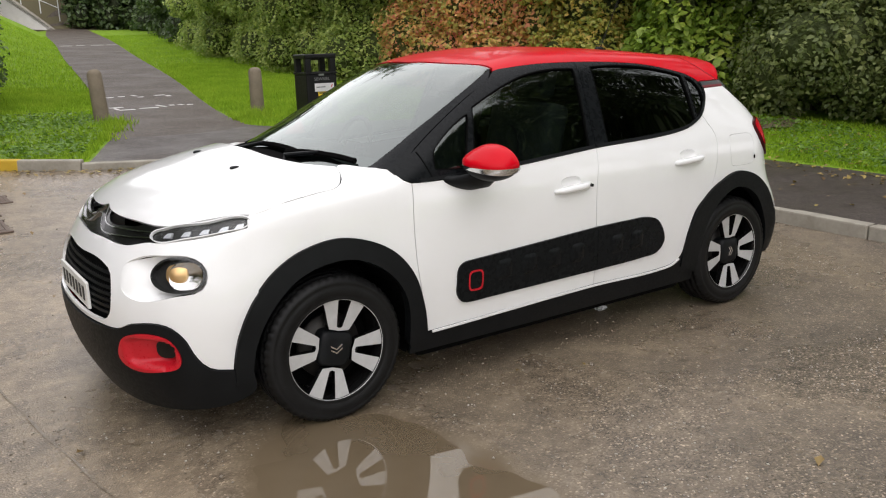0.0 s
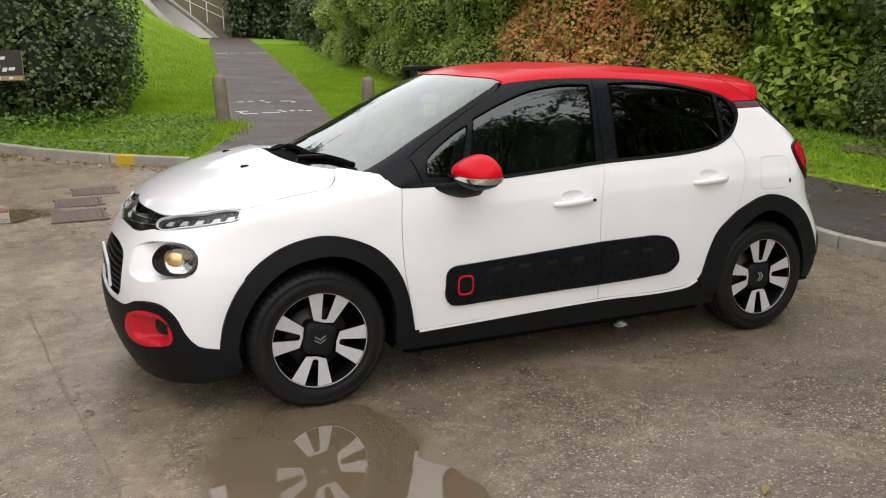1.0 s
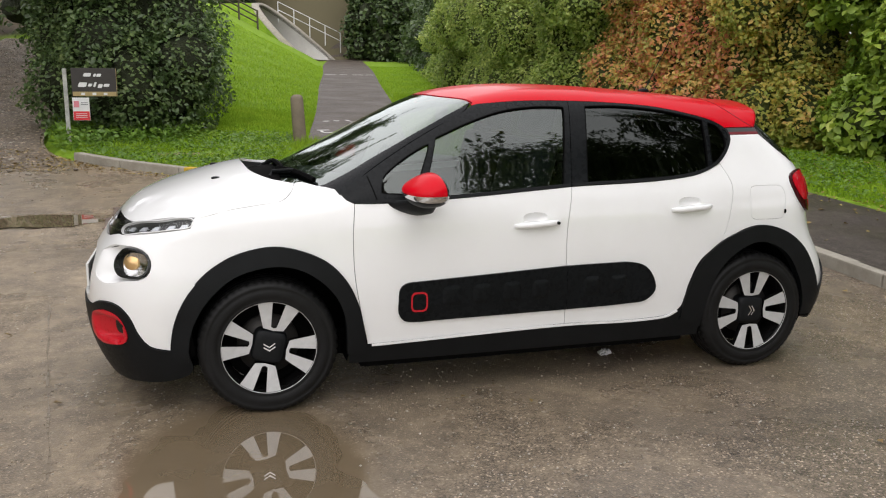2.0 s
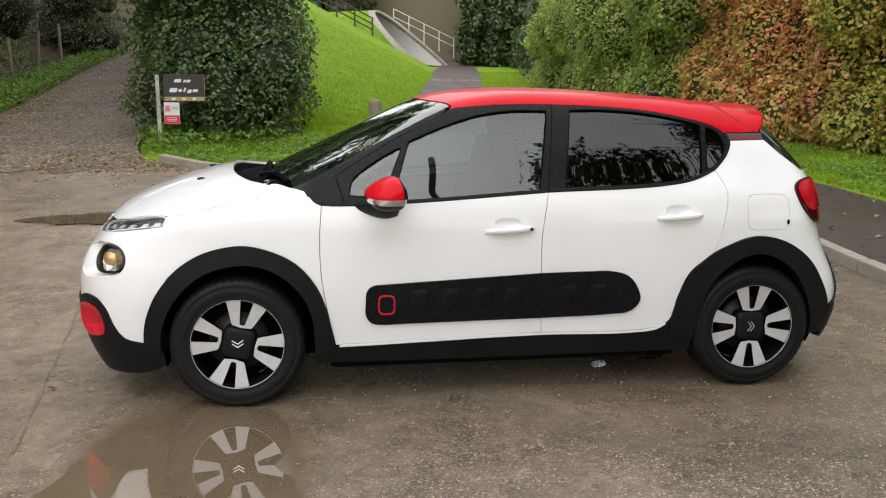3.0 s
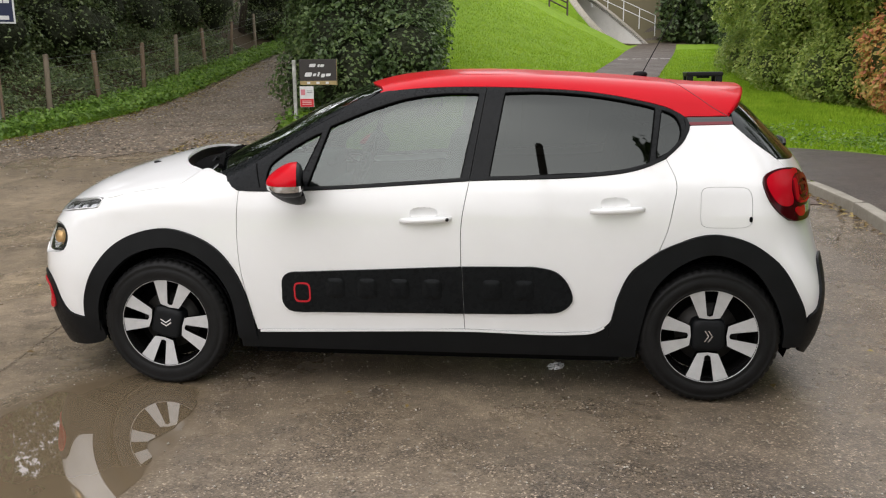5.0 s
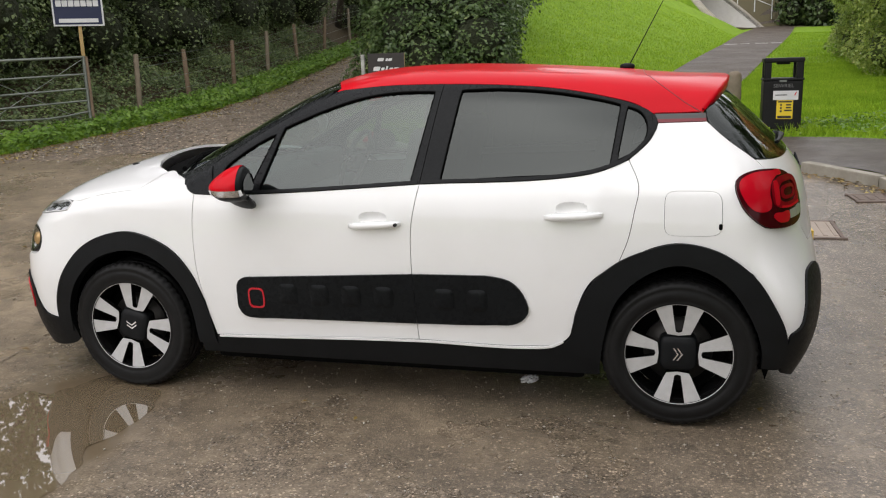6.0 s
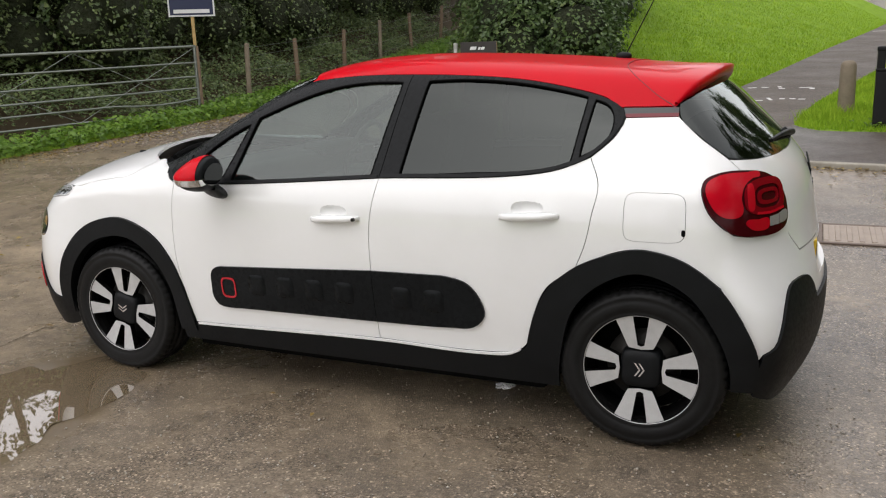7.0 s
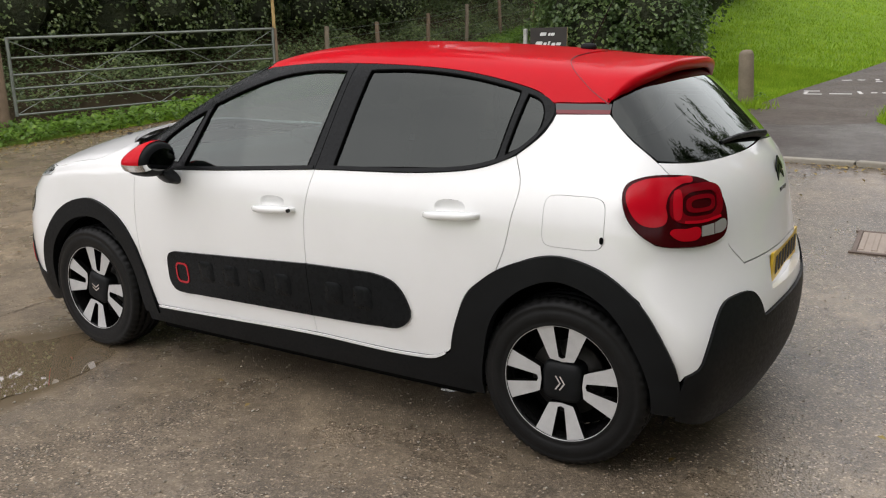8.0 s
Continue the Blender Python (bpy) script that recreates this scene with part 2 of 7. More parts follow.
def rod(points, radius, sides=8, taper=1.):
    """A bmesh tube along points."""
    bm = bmesh.new()
    pts = [Vector(p) for p in points]
    rings = []
    for i, p in enumerate(pts):
        d = (pts[min(i + 1, len(pts) - 1)] - pts[max(i - 1, 0)]).normalized()
        q = d.to_track_quat("Z", "Y").to_matrix()
        r = radius * (1 + (taper - 1) * i / max(len(pts) - 1, 1))
        rings.append([bm.verts.new(p + q @ Vector((r * math.cos(2 * math.pi * k / sides), r * math.sin(2 * math.pi * k / sides), 0))) for k in range(sides)])
    for a, b in zip(rings, rings[1:]):
        for k in range(sides):
            bm.faces.new((a[k - 1], a[k], b[k], b[k - 1]))
    bm.faces.new(rings[0][::-1])
    bm.faces.new(rings[-1])
    return bm


def smooth_loop(pts, step, closed=True):
    """Evenly spaced points on a rounded line through pts; a point given twice is a sharp corner."""
    out, n = [], len(pts)
    P = np.array(pts, float)
    for i in range(n if closed else n - 1):
        a, b = P[i], P[(i + 1) % n]
        L = np.linalg.norm(b - a)
        if L < 1e-6:
            continue
        before, after = P[(i - 1) % n] if closed or i else a, P[(i + 2) % n] if closed or i + 2 < n else b
        l0, l1 = np.linalg.norm(a - before), np.linalg.norm(after - b)
        ta = (b - a) / L if l0 < 1e-6 else (a - before) / l0 + (b - a) / L
        tb = (b - a) / L if l1 < 1e-6 else (b - a) / L + (after - b) / l1
        ta, tb = (t * L / max(np.linalg.norm(t), 1e-6) for t in (ta, tb))
        k = max(1, round(L / step))
        for u in np.arange(k) / k:
            out.append((2 * u**3 - 3 * u**2 + 1) * a + (u**3 - 2 * u**2 + u) * ta + (3 * u**2 - 2 * u**3) * b + (u**3 - u**2) * tb)
    if not closed:
        out.append(P[-1])
    return np.array(out)


def inside(q, loops):
    hit = np.zeros(len(q), bool)
    for L in loops:
        a, b = L, np.roll(L, -1, 0)
        for (x0, y0), (x1, y1) in zip(a, b):
            if y0 != y1:
                hit ^= ((y0 > q[:, 1]) != (y1 > q[:, 1])) & (q[:, 0] < (x1 - x0) * (q[:, 1] - y0) / (y1 - y0) + x0)
    return hit


def shrink(loop, d):
    """The loop drawn in by d (grown where d is below nought)."""
    t = np.roll(loop, -1, 0) - np.roll(loop, 1, 0)
    t /= np.maximum(np.linalg.norm(t, axis=1), 1e-9)[:, None]
    area = np.sum(loop[:, 0] * np.roll(loop[:, 1], -1) - np.roll(loop[:, 0], -1) * loop[:, 1])
    n = np.stack([-t[:, 1], t[:, 0]], 1) * np.sign(area)
    return loop + n * d


def fill(loops, step):
    """Triangles that fill the loops: points, triangles, and how many points lie on the loops."""
    from mathutils.geometry import delaunay_2d_cdt
    edge = np.concatenate(loops)
    lo, hi = edge.min(0), edge.max(0)
    gx, gy = np.meshgrid(np.arange(lo[0], hi[0], step), np.arange(lo[1], hi[1], step * .866))
    gx[1::2] += step / 2
    g = np.stack([gx.ravel(), gy.ravel()], 1)
    g = g[inside(g, loops)]
    if len(g):
        near = np.concatenate([np.min(np.linalg.norm(part_[:, None] - edge[None], axis=2), axis=1) for part_ in np.array_split(g, max(1, len(g) // 400))])
        g = g[near > step * .45]
    pts = np.concatenate([edge, g]) if len(g) else edge
    segs, k = [], 0
    for L in loops:
        segs += [(k + i, k + (i + 1) % len(L)) for i in range(len(L))]
        k += len(L)
    v, _, tri, *_ = delaunay_2d_cdt([Vector(p) for p in pts], segs, [], 0, 1e-6)
    v = np.array([tuple(p) for p in v])
    tri = np.array(tri)
    tri = tri[inside(v[tri].mean(1), loops)]
    return v, tri, segs


def panel(name, outline, mat, parent, where=side_map, off=0., gap=.0016, thick=.014, step=.04, holes=(), flip=False, label="", fine=None, lip=True):
    """A sheet of the car's skin inside an outline, drawn in by half its joint, with turned-in edges.
    flip: on the far side. off: metres proud of the skin, or a function of the outline's own coordinates."""
    fine = fine or step * .5
    loops = [shrink(smooth_loop(outline, fine), gap)] + [shrink(smooth_loop(h, fine), -gap) for h in holes]
    v, tri, segs = fill(loops, step)
    p = where(v)
    n = normal(p)
    o = off(v) if callable(off) else np.full(len(v), off)
    p = p + n * o[:, None]
    a, b, c = p[tri[:, 0]], p[tri[:, 1]], p[tri[:, 2]]
    turn = np.sum(np.cross(b - a, c - a) * n[tri[:, 0]], axis=1) < 0
    tri[turn] = tri[turn][:, ::-1]
    faces, verts, normals = [tuple(t) for t in tri], list(p), list(n)
    if callable(off):
        normals = None
    if lip:
        k = len(verts)
        m = len(segs)
        verts += list(p[:m]) + list(p[:m] - n[:m] * thick)
        out = np.zeros((m, 3))
        for i, j in segs:
            d = np.cross(p[j] - p[i], n[i])
            d /= max(np.linalg.norm(d), 1e-9)
            mid = (v[i] + v[j]) / 2
            out[i] += d
            out[j] += d
            faces.append((k + i, k + j, k + m + j, k + m + i))
        if normals is not None:
            out /= np.maximum(np.linalg.norm(out, axis=1), 1e-9)[:, None]
            area = sum(np.sign(np.dot(np.cross(p[t[1]] - p[t[0]], n[t[0]]), p[t[0]] - p[t[2]])) for t in tri[:1])
            normals += list(out) + list(out)
    verts = np.array(verts)
    if flip:
        verts = verts * [1, -1, 1]
        faces = [f[::-1] for f in faces]
        if normals is not None:
            normals = np.array(normals) * [1, -1, 1]
    if normals is not None:
        normals = fix_lip(verts, faces, np.array(normals), len(tri), len(p))
    return mesh_object(name, verts, faces, mat, parent, label, normals)


def fix_lip(verts, faces, normals, ntri, nskin):
    """The turned-in edge faces away from the sheet, whichever way its outline ran."""
    V = np.array(verts)
    for f in faces[ntri:]:
        fn = np.cross(V[f[1]] - V[f[0]], V[f[2]] - V[f[0]])
        for i in f:
            if np.dot(fn, normals[i]) < 0:
                normals[i] = -normals[i]
    return normals


CENTRE = SPINE + TURN_R * math.pi / 2


def across(half, end):
    """A half outline, from the middle of the nose (end -1) or tail (end 1) to it again, made whole."""
    return list(half) + [(2 * end * CENTRE - s, z) for s, z in reversed(half)]


def strip(line, half, step=.02):
    """The outline of a band along a line."""
    L = smooth_loop(line, step, closed=False)
    t = np.gradient(L, axis=0)
    t /= np.linalg.norm(t, axis=1)[:, None]
    n = np.stack([-t[:, 1], t[:, 0]], 1) * half
    return [tuple(q) for q in np.concatenate([L + n, (L - n)[::-1]])]


def oval(cx, cz, rx, rz, n=16, power=2.6):
    out = []
    for i in range(n):
        a = 2 * math.pi * i / n
        c, s = math.cos(a), math.sin(a)
        out.append((cx + rx * math.copysign(abs(c) ** (2 / power), c), cz + rz * math.copysign(abs(s) ** (2 / power), s)))
    return out


# ---- the car ----
car = tagged(empty("hatchback_car"), "white five-door hatchback with red roof, parked on wet asphalt", "car")

# lines of the near side: (distance along the side, height)
GAP_FRONT = [(-.871, .958), (-.882, .816), (-.878, .630), (-.853, .465)]
GAP_MID = [(.196, 1.007), (.163, .820), (.161, .630), (.175, .323)]
GAP_REAR = [(1.058, 1.101), (1.099, 1.004), (1.084, .900), (1.062, .792), (1.026, .696)]
DOOR_TAIL = [(.916, .613), (.858, .485), (.828, .368), (.775, .333), (.664, .319)]
BELT_FRONT = [(-.754, .956), (-.467, .966)]
ARCH_F = [(-.902, .584), (-.991, .691), (-1.120, .756), (-1.250, .778), (-1.391, .745), (-1.478, .686)]
ARCH_F_IN = [(-.912, .250), (-.932, .465), (-.994, .576), (-1.122, .669), (-1.252, .689), (-1.392, .648), (-1.490, .546), (-1.547, .420), (-1.573, .26)]
ARCH_R = [(.996, .660), (1.129, .751), (1.267, .783), (1.392, .750), (1.490, .665)]
ARCH_R_IN = [(.955, .250), (.970, .366), (1.021, .541), (1.137, .654), (1.275, .695), (1.401, .637), (1.485, .507), (1.535, .36), (1.543, .27)]
BONNET_SHUT = [(-1.539, .907), (-1.402, .940), (-1.281, .960), (-1.185, .976), (-1.135, 1.013), (-1.119, 1.035)]
PILLAR_EDGE = [(-1.009, 1.028), (-.957, 1.048), (-.848, 1.101), (-.756, 1.152), (-.639, 1.214), (-.511, 1.280), (-.363, 1.352), (-.245, 1.404)]
PILLAR_SHUT = [(-.285, 1.366), (-.470, 1.276), (-.640, 1.184), (-.800, 1.086), (-.935, .994)]
RAIL = [(-.136, 1.404), (.029, 1.414), (.262, 1.414)]
RAIL_BACK = [(.531, 1.404), (.757, 1.384), (.953, 1.348), (1.092, 1.309), (1.150, 1.275)]
LAMP = [(1.445, 1.023), (1.482, 1.047), (1.570, 1.054), (1.689, 1.028), (1.745, .984), (1.770, .917), (1.762, .853),
        (1.713, .828), (1.597, .829), (1.534, .843), (1.490, .878), (1.451, .939)]
DAY_LAMP = [(-1.877, .841), (-1.820, .872), (-1.679, .895), (-1.551, .909), (-1.532, .897), (-1.545, .871), (-1.605, .859), (-1.725, .839), (-1.847, .823)]
SCOOP = [(-1.958, .725), (-1.900, .765), (-1.800, .782), (-1.704, .773), (-1.671, .730), (-1.685, .660), (-1.760, .640), (-1.882, .616), (-1.950, .650)]
FOG = [(-1.966, .433), (-1.937, .470), (-1.799, .482), (-1.765, .433), (-1.765, .368), (-1.815, .345), (-1.933, .338), (-1.976, .370)]
FRONT_BLACK = [(-1.621, .327), (-1.685, .348), (-1.718, .400), (-1.749, .483), (-1.794, .527), (-1.911, .522), (-1.977, .492)]
REAR_BLACK = [(1.618, .418), (1.650, .442), (1.671, .505), (1.703, .583), (1.742, .633), (1.793, .644), (1.884, .636), (1.925, .597), (1.95, .54)]
AIRBUMP_TOP = [(-.639, .585), (.166, .627), (.500, .629)]


def bowl(cx, cz, rx, rz, depth):
    """An offset that sinks a sheet towards (cx, cz)."""
    return lambda q: -depth * np.clip(1 - ((q[:, 0] - cx) / rx) ** 2 - ((q[:, 1] - cz) / rz) ** 2, 0, 1) ** .6


def car_side(flip):
    def add(name, outline, mat, parent=car, **k):
        return panel(name, outline, mat, parent, flip=flip, **k)

    # front wing, doors, quarter
    wing = BONNET_SHUT + [PILLAR_EDGE[0], PILLAR_EDGE[0], (-.950, 1.020), (-.906, .975)] + GAP_FRONT[:1] + GAP_FRONT + GAP_FRONT[-1:] + ARCH_F + [(-1.530, .625)] * 2 + [(-1.545, .868)] * 2
    add("front_wing", wing, white_paint)
    cup_f, cup_r = oval(-.005, .866, .062, .026), oval(.838, .914, .062, .026)
    door = [GAP_FRONT[0]] * 2 + BELT_FRONT + GAP_MID[:1] + GAP_MID + GAP_MID[-1:] * 1 + [(-.818, .292)] * 2 + GAP_FRONT[:0:-1]
    front = add("front_door", door, white_paint, holes=[cup_f])
    tail = GAP_MID[:1] * 2 + [(.853, 1.039), (.954, 1.060)] + GAP_REAR[:1] + GAP_REAR + GAP_REAR[-1:] + DOOR_TAIL + GAP_MID[-1:] * 2 + GAP_MID[-2:0:-1]
    rear = add("rear_door", tail, white_paint, holes=[cup_r])
    for d, cup, cx, cz in ((front, cup_f, -.005, .866), (rear, cup_r, .838, .914)):
        add("handle_cup", cup, white_paint, d, off=bowl(cx, cz, .064, .028, .020), gap=-.001, step=.008)
        handle(d, cx + .008, cz - .028, flip)
    quarter = GAP_REAR[:1] * 2 + [(1.142, 1.180), (1.169, 1.240), (1.169, 1.240), (1.361, 1.243), (1.361, 1.243), (1.44, 1.170), (1.531, 1.096), (1.567, 1.058), (1.567, 1.058)]
    quarter += [LAMP[1], LAMP[0], LAMP[11], LAMP[10], (1.534, .841), (1.534, .841)] + [(1.502, .655)] * 2 + ARCH_R[::-1][1:] + GAP_REAR[:0:-1][:1] * 2 + GAP_REAR[:0:-1][1:]
    flap = oval(1.2985, .899, .0975, .086, 28, 6)
    q = add("quarter_panel", quarter, white_paint, holes=[flap], gap=.0012)
    f = add("fuel_flap", flap, white_paint, q, gap=.0004)
    add("flap_notch", oval(1.392, .850, .006, .012), shadow_black, f, off=.003, gap=0, step=.01, lip=False)
    # sill and wheel arches
    sill = [(-.905, .285)] * 2 + [(-.818, .290), (.175, .318), (.664, .314), (.775, .328), (.825, .360), (.860, .475), (.860, .475), (.955, .40), (.955, .40), (.955, .20), (.955, .20), (-.905, .20), (-.905, .20)]
    add("sill_cladding", sill, black_plastic, off=.006)
    arch = [(-.818, .250)] * 2 + [(-.846, .422)] + ARCH_F + [(-1.549, .586), (-1.597, .462), (-1.614, .377), (-1.621, .26), (-1.621, .26)] + ARCH_F_IN[::-1][:1] + ARCH_F_IN[::-1] + ARCH_F_IN[:1]
    add("front_arch_cladding", arch, black_plastic, off=.013, thick=.05, gap=0)
    arch = [(.830, .30)] * 2 + [(.833, .37), (.862, .488), (.922, .614), (.985, .674), (1.040, .712)] + ARCH_R[1:] + [(1.560, .535), (1.605, .398), (1.604, .27), (1.604, .27)] + ARCH_R_IN[::-1][:1] + ARCH_R_IN[::-1] + ARCH_R_IN[:1]
    add("rear_arch_cladding", arch, black_plastic, off=.013, thick=.05, gap=0)
    add("sill_strip", strip([(-.80, .2915), (.175, .3205), (.660, .3165), (.762, .3285), (.805, .352)], .0050), white_paint, off=.012, gap=0, thick=.006)
    # side cushion panels, split at the door joint
    left = [(-.66, .572), (-.630, .5865), (-.59, .589), (-.45, .5965), (-.2, .609), (.05, .6215), (.165, .627), (.165, .627)] + [(.173, .403)] * 2 + [(-.2, .399), (-.50, .395), (-.601, .393), (-.65, .402), (-.676, .440), (-.676, .50), (-.674, .545)]
    right = [(.1665, .627)] * 2 + [(.30, .629), (.42, .630), (.500, .629), (.598, .601), (.657, .516), (.661, .472), (.612, .423), (.515, .412), (.1745, .403), (.1745, .403)]
    for d, out, bumps in ((front, left, (-.42, -.27, -.12, .03)), (rear, right, (.30, .445))):
        pad = add("cushion_panel", out, satin_black, d, off=.010, gap=.0004, label="soft black plastic side cushion panel")
        for x in bumps:
            z = .515 + .02 * (x + .6) * .25
            add("cushion", oval(x, z, .046, .048, 20, 4), satin_black, pad, step=.012, gap=0, lip=False,
                off=lambda q, x=x, z=z: .0105 + .007 * np.clip(1 - np.maximum(np.abs(q[:, 0] - x) / .046, np.abs(q[:, 1] - z) / .048) ** 4, 0, 1))
    ring = add("red_ring", oval(-.578, .492, .040, .048, 20, 4), red_plastic, front, off=.0135, gap=0, step=.01, holes=[oval(-.578, .492, .033, .040, 20, 4)], label="red square ring on the side panel")
    # pillars, frames and windows
    pillar = PILLAR_EDGE[:1] + PILLAR_EDGE + [PILLAR_EDGE[-1]] + PILLAR_SHUT + [(-.951, 1.0165)] * 2
    add("windscreen_pillar", pillar, satin_black, off=.001)
    fglass = [(-.540, .974)] * 2 + [(.150, 1.014)] * 2 + [(.222, 1.378)] * 2 + [(.053, 1.377), (-.113, 1.355), (-.277, 1.306), (-.453, 1.236), (-.453, 1.236)]
    sail = [(-.738, 1.005)] * 2 + [(-.722, 1.065), (-.678, 1.104), (-.599, 1.156), (-.500, 1.208), (-.500, 1.208), (-.592, .996), (-.592, .996)]
    fglass, sail = ([tuple(q) for q in shrink(smooth_loop(g, .02), -.004)] for g in (fglass, sail))
    frame_ = [(-.930, 1.000)] * 2 + PILLAR_SHUT[::-1][1:] + [(-.246, 1.390)] + RAIL + RAIL[-1:] + GAP_MID[:1] * 2 + BELT_FRONT[::-1] + [(-.858, .958), (-.906, .975)]
    fr = add("window_frame", frame_, satin_black, front, off=.002, gap=.0015, holes=[fglass, sail])
    add("window_pane", fglass, glass_clear, fr, off=-.006, gap=-.004, step=.016, fine=.02, lip=False)
    add("window_pane", sail, glass_clear, fr, off=-.006, gap=-.004, step=.016, fine=.02, lip=False)
    rglass = [(.350, 1.381)] * 2 + [(.527, 1.382), (.752, 1.363), (.948, 1.327), (1.012, 1.311), (1.012, 1.311), (.978, 1.083), (.978, 1.083), (.856, 1.057), (.578, 1.041), (.290, 1.025), (.290, 1.025)]
    qglass = [(1.050, 1.300)] * 2 + [(1.100, 1.275), (1.121, 1.224), (1.099, 1.158), (1.018, 1.106), (1.018, 1.106)]
    rglass, qglass = ([tuple(q) for q in shrink(smooth_loop(g, .02), -.004)] for g in (rglass, qglass))
    frame_ = [RAIL[-1]] * 2 + RAIL_BACK + [(1.169, 1.238), (1.142, 1.180), (1.058, 1.101), (.954, 1.060), (.853, 1.039)] + GAP_MID[:1] * 2
    fr = add("window_frame", frame_, satin_black, rear, off=.002, gap=.0015, holes=[rglass, qglass])
    add("window_pane", rglass, glass_dark, fr, off=-.006, gap=-.004, step=.016, fine=.02, lip=False, label="dark tinted privacy glass")
    add("window_pane", qglass, glass_dark, fr, off=-.006, gap=-.004, step=.016, fine=.02, lip=False, label="dark tinted privacy glass")
    for door_, pane in ((front, fglass), (front, sail), (rear, rglass), (rear, qglass)):
        rim = smooth_loop(pane, .03)
        add("glass_seal", [tuple(q) for q in shrink(rim, -.004)], shadow_black, door_, off=.0035, gap=0, thick=.012, step=.04, fine=.03, holes=[[tuple(q) for q in shrink(rim, .0005)]])
    add("mirror_mount_seam", strip([(-.800, 1.075), (-.768, .972)], .0022), shadow_black, front, off=.0042, gap=0, thick=.004)
    # a raised rubber line under the windows
    add("waist_seal", strip([(-.83, .963), (-.467, .974), (.188, 1.014)], .0065), black_plastic, front, off=.006, gap=0, thick=.006)
    add("waist_seal", strip([(.203, 1.015), (.853, 1.047), (.954, 1.068), (1.05, 1.108), (1.13, 1.185), (1.156, 1.24), (1.148, 1.27)], .0065), black_plastic, rear, off=.006, gap=0, thick=.006)
    # stripe on the rear pillar
    add("pillar_stripe", [(1.155, 1.275)] * 2 + [(1.36, 1.275)] * 2 + [(1.36, 1.256)] * 2 + [(1.163, 1.254)] * 2, stripe_grey, q, off=.001, gap=0)
    add("pillar_stripe", [(1.163, 1.254)] * 2 + [(1.36, 1.256)] * 2 + [(1.36, 1.244)] * 2 + [(1.169, 1.242)] * 2, stripe_red, q, off=.001, gap=0, label="dark red stripe")
    # tail lamp
    lamp = add("tail_lamp", LAMP, lamp_red_dark, off=.012, step=.02, gap=.001, thick=.03, label="rounded red tail lamp in a dark housing")
    add("lamp_lens", [(1.453, 1.012), (1.487, 1.038), (1.57, 1.045), (1.635, 1.033), (1.597, 1.024), (1.566, 1.004), (1.552, .965), (1.556, .925), (1.548, .907), (1.50, .905), (1.464, .945)], lamp_red, lamp, off=.0145, gap=0, step=.012)
    add("lamp_ring", oval(1.654, .961, .092, .060, 24, 3.0), lamp_red_mid, lamp, off=.0165, gap=0, step=.010, holes=[oval(1.660, .960, .064, .038, 24, 3.0)], label="deep red light ring")
    add("lamp_ring", oval(1.662, .960, .052, .027, 20, 3), lamp_red_mid, lamp, off=.0155, gap=0, step=.010, holes=[oval(1.664, .960, .038, .014, 16, 3)])
    add("lamp_glow", oval(1.583, .963, .013, .046, 16, 3), lamp_red, lamp, off=.0180, gap=0, step=.008, label="bright red lens")
    add("lamp_glow", strip([(1.605, .9085), (1.66, .9035), (1.735, .9125)], .0045), lamp_red, lamp, off=.0180, gap=0)
    add("stop_lens", [(1.566, .884), (1.612, .887), (1.655, .884), (1.655, .854), (1.612, .847), (1.582, .858)], lamp_red, lamp, off=.0145, gap=0, step=.01)
    add("reversing_lens", [(1.664, .888)] * 2 + [(1.709, .892)] * 2 + [(1.709, .856)] * 2 + [(1.664, .855)] * 2, lamp_white, lamp, off=.0145, gap=0, step=.01, label="clear reversing lens")
    add("reversing_lens", [(1.714, .893)] * 2 + [(1.757, .898), (1.760, .872), (1.742, .860), (1.714, .857), (1.714, .857)], lamp_white, lamp, off=.0145, gap=0, step=.01, label="clear reversing lens")
    # daytime lamp, headlamp and fog lamp
    day = add("daytime_lamp", DAY_LAMP, lamp_grey, off=-.010, step=.02, gap=.001, label="slim daytime running lamp with clear cover")
    add("lamp_frame", DAY_LAMP, white_trim, day, off=.003, gap=.0015, step=.02, thick=.012, holes=[list(map(tuple, shrink(smooth_loop(DAY_LAMP, .015), .0060)))])
    for a in (-1.80, -1.735, -1.675, -1.615, -1.567):
        z = .879 + (a + 1.567) * .118
        add("led_block", [(a - .020, z - .012)] * 2 + [(a + .010, z - .009)] * 2 + [(a + .014, z + .006)] * 2 + [(a - .008, z + .003)] * 2, led_white, day, off=-.003, gap=0, step=.02)
    add("lamp_cover", DAY_LAMP, lamp_glass, day, off=.0045, gap=.002, step=.02, lip=False)
    deep = lambda q: -.055 * sstep(-1.962, -1.83, q[:, 0]) * np.clip((q[:, 0] + 1.962) / .02, 0, 1) * np.clip(1.25 * (1 - ((q[:, 1] - .700) / .083) ** 2), 0, 1) ** .5 * sstep(-1.660, -1.70, q[:, 0])
    head = add("headlamp_scoop", SCOOP, white_paint, off=deep, step=.012, gap=-.001)
    lens = [(-1.852, .722), (-1.822, .762), (-1.738, .777), (-1.684, .755), (-1.673, .710), (-1.695, .664), (-1.770, .652), (-1.836, .680)]
    hl = add("headlamp", lens, gloss_black, head, off=-.040, step=.012, gap=0, thick=.0, label="oval headlamp with amber bulb behind clear glass")
    inner = [tuple(q) for q in shrink(smooth_loop(lens, .02), .007)]
    add("lamp_bezel", lens, lamp_grey, hl, off=lambda q: .001 - .020 * sstep(-1.76, -1.86, q[:, 0]), step=.012, gap=0, thick=.036, holes=[inner])
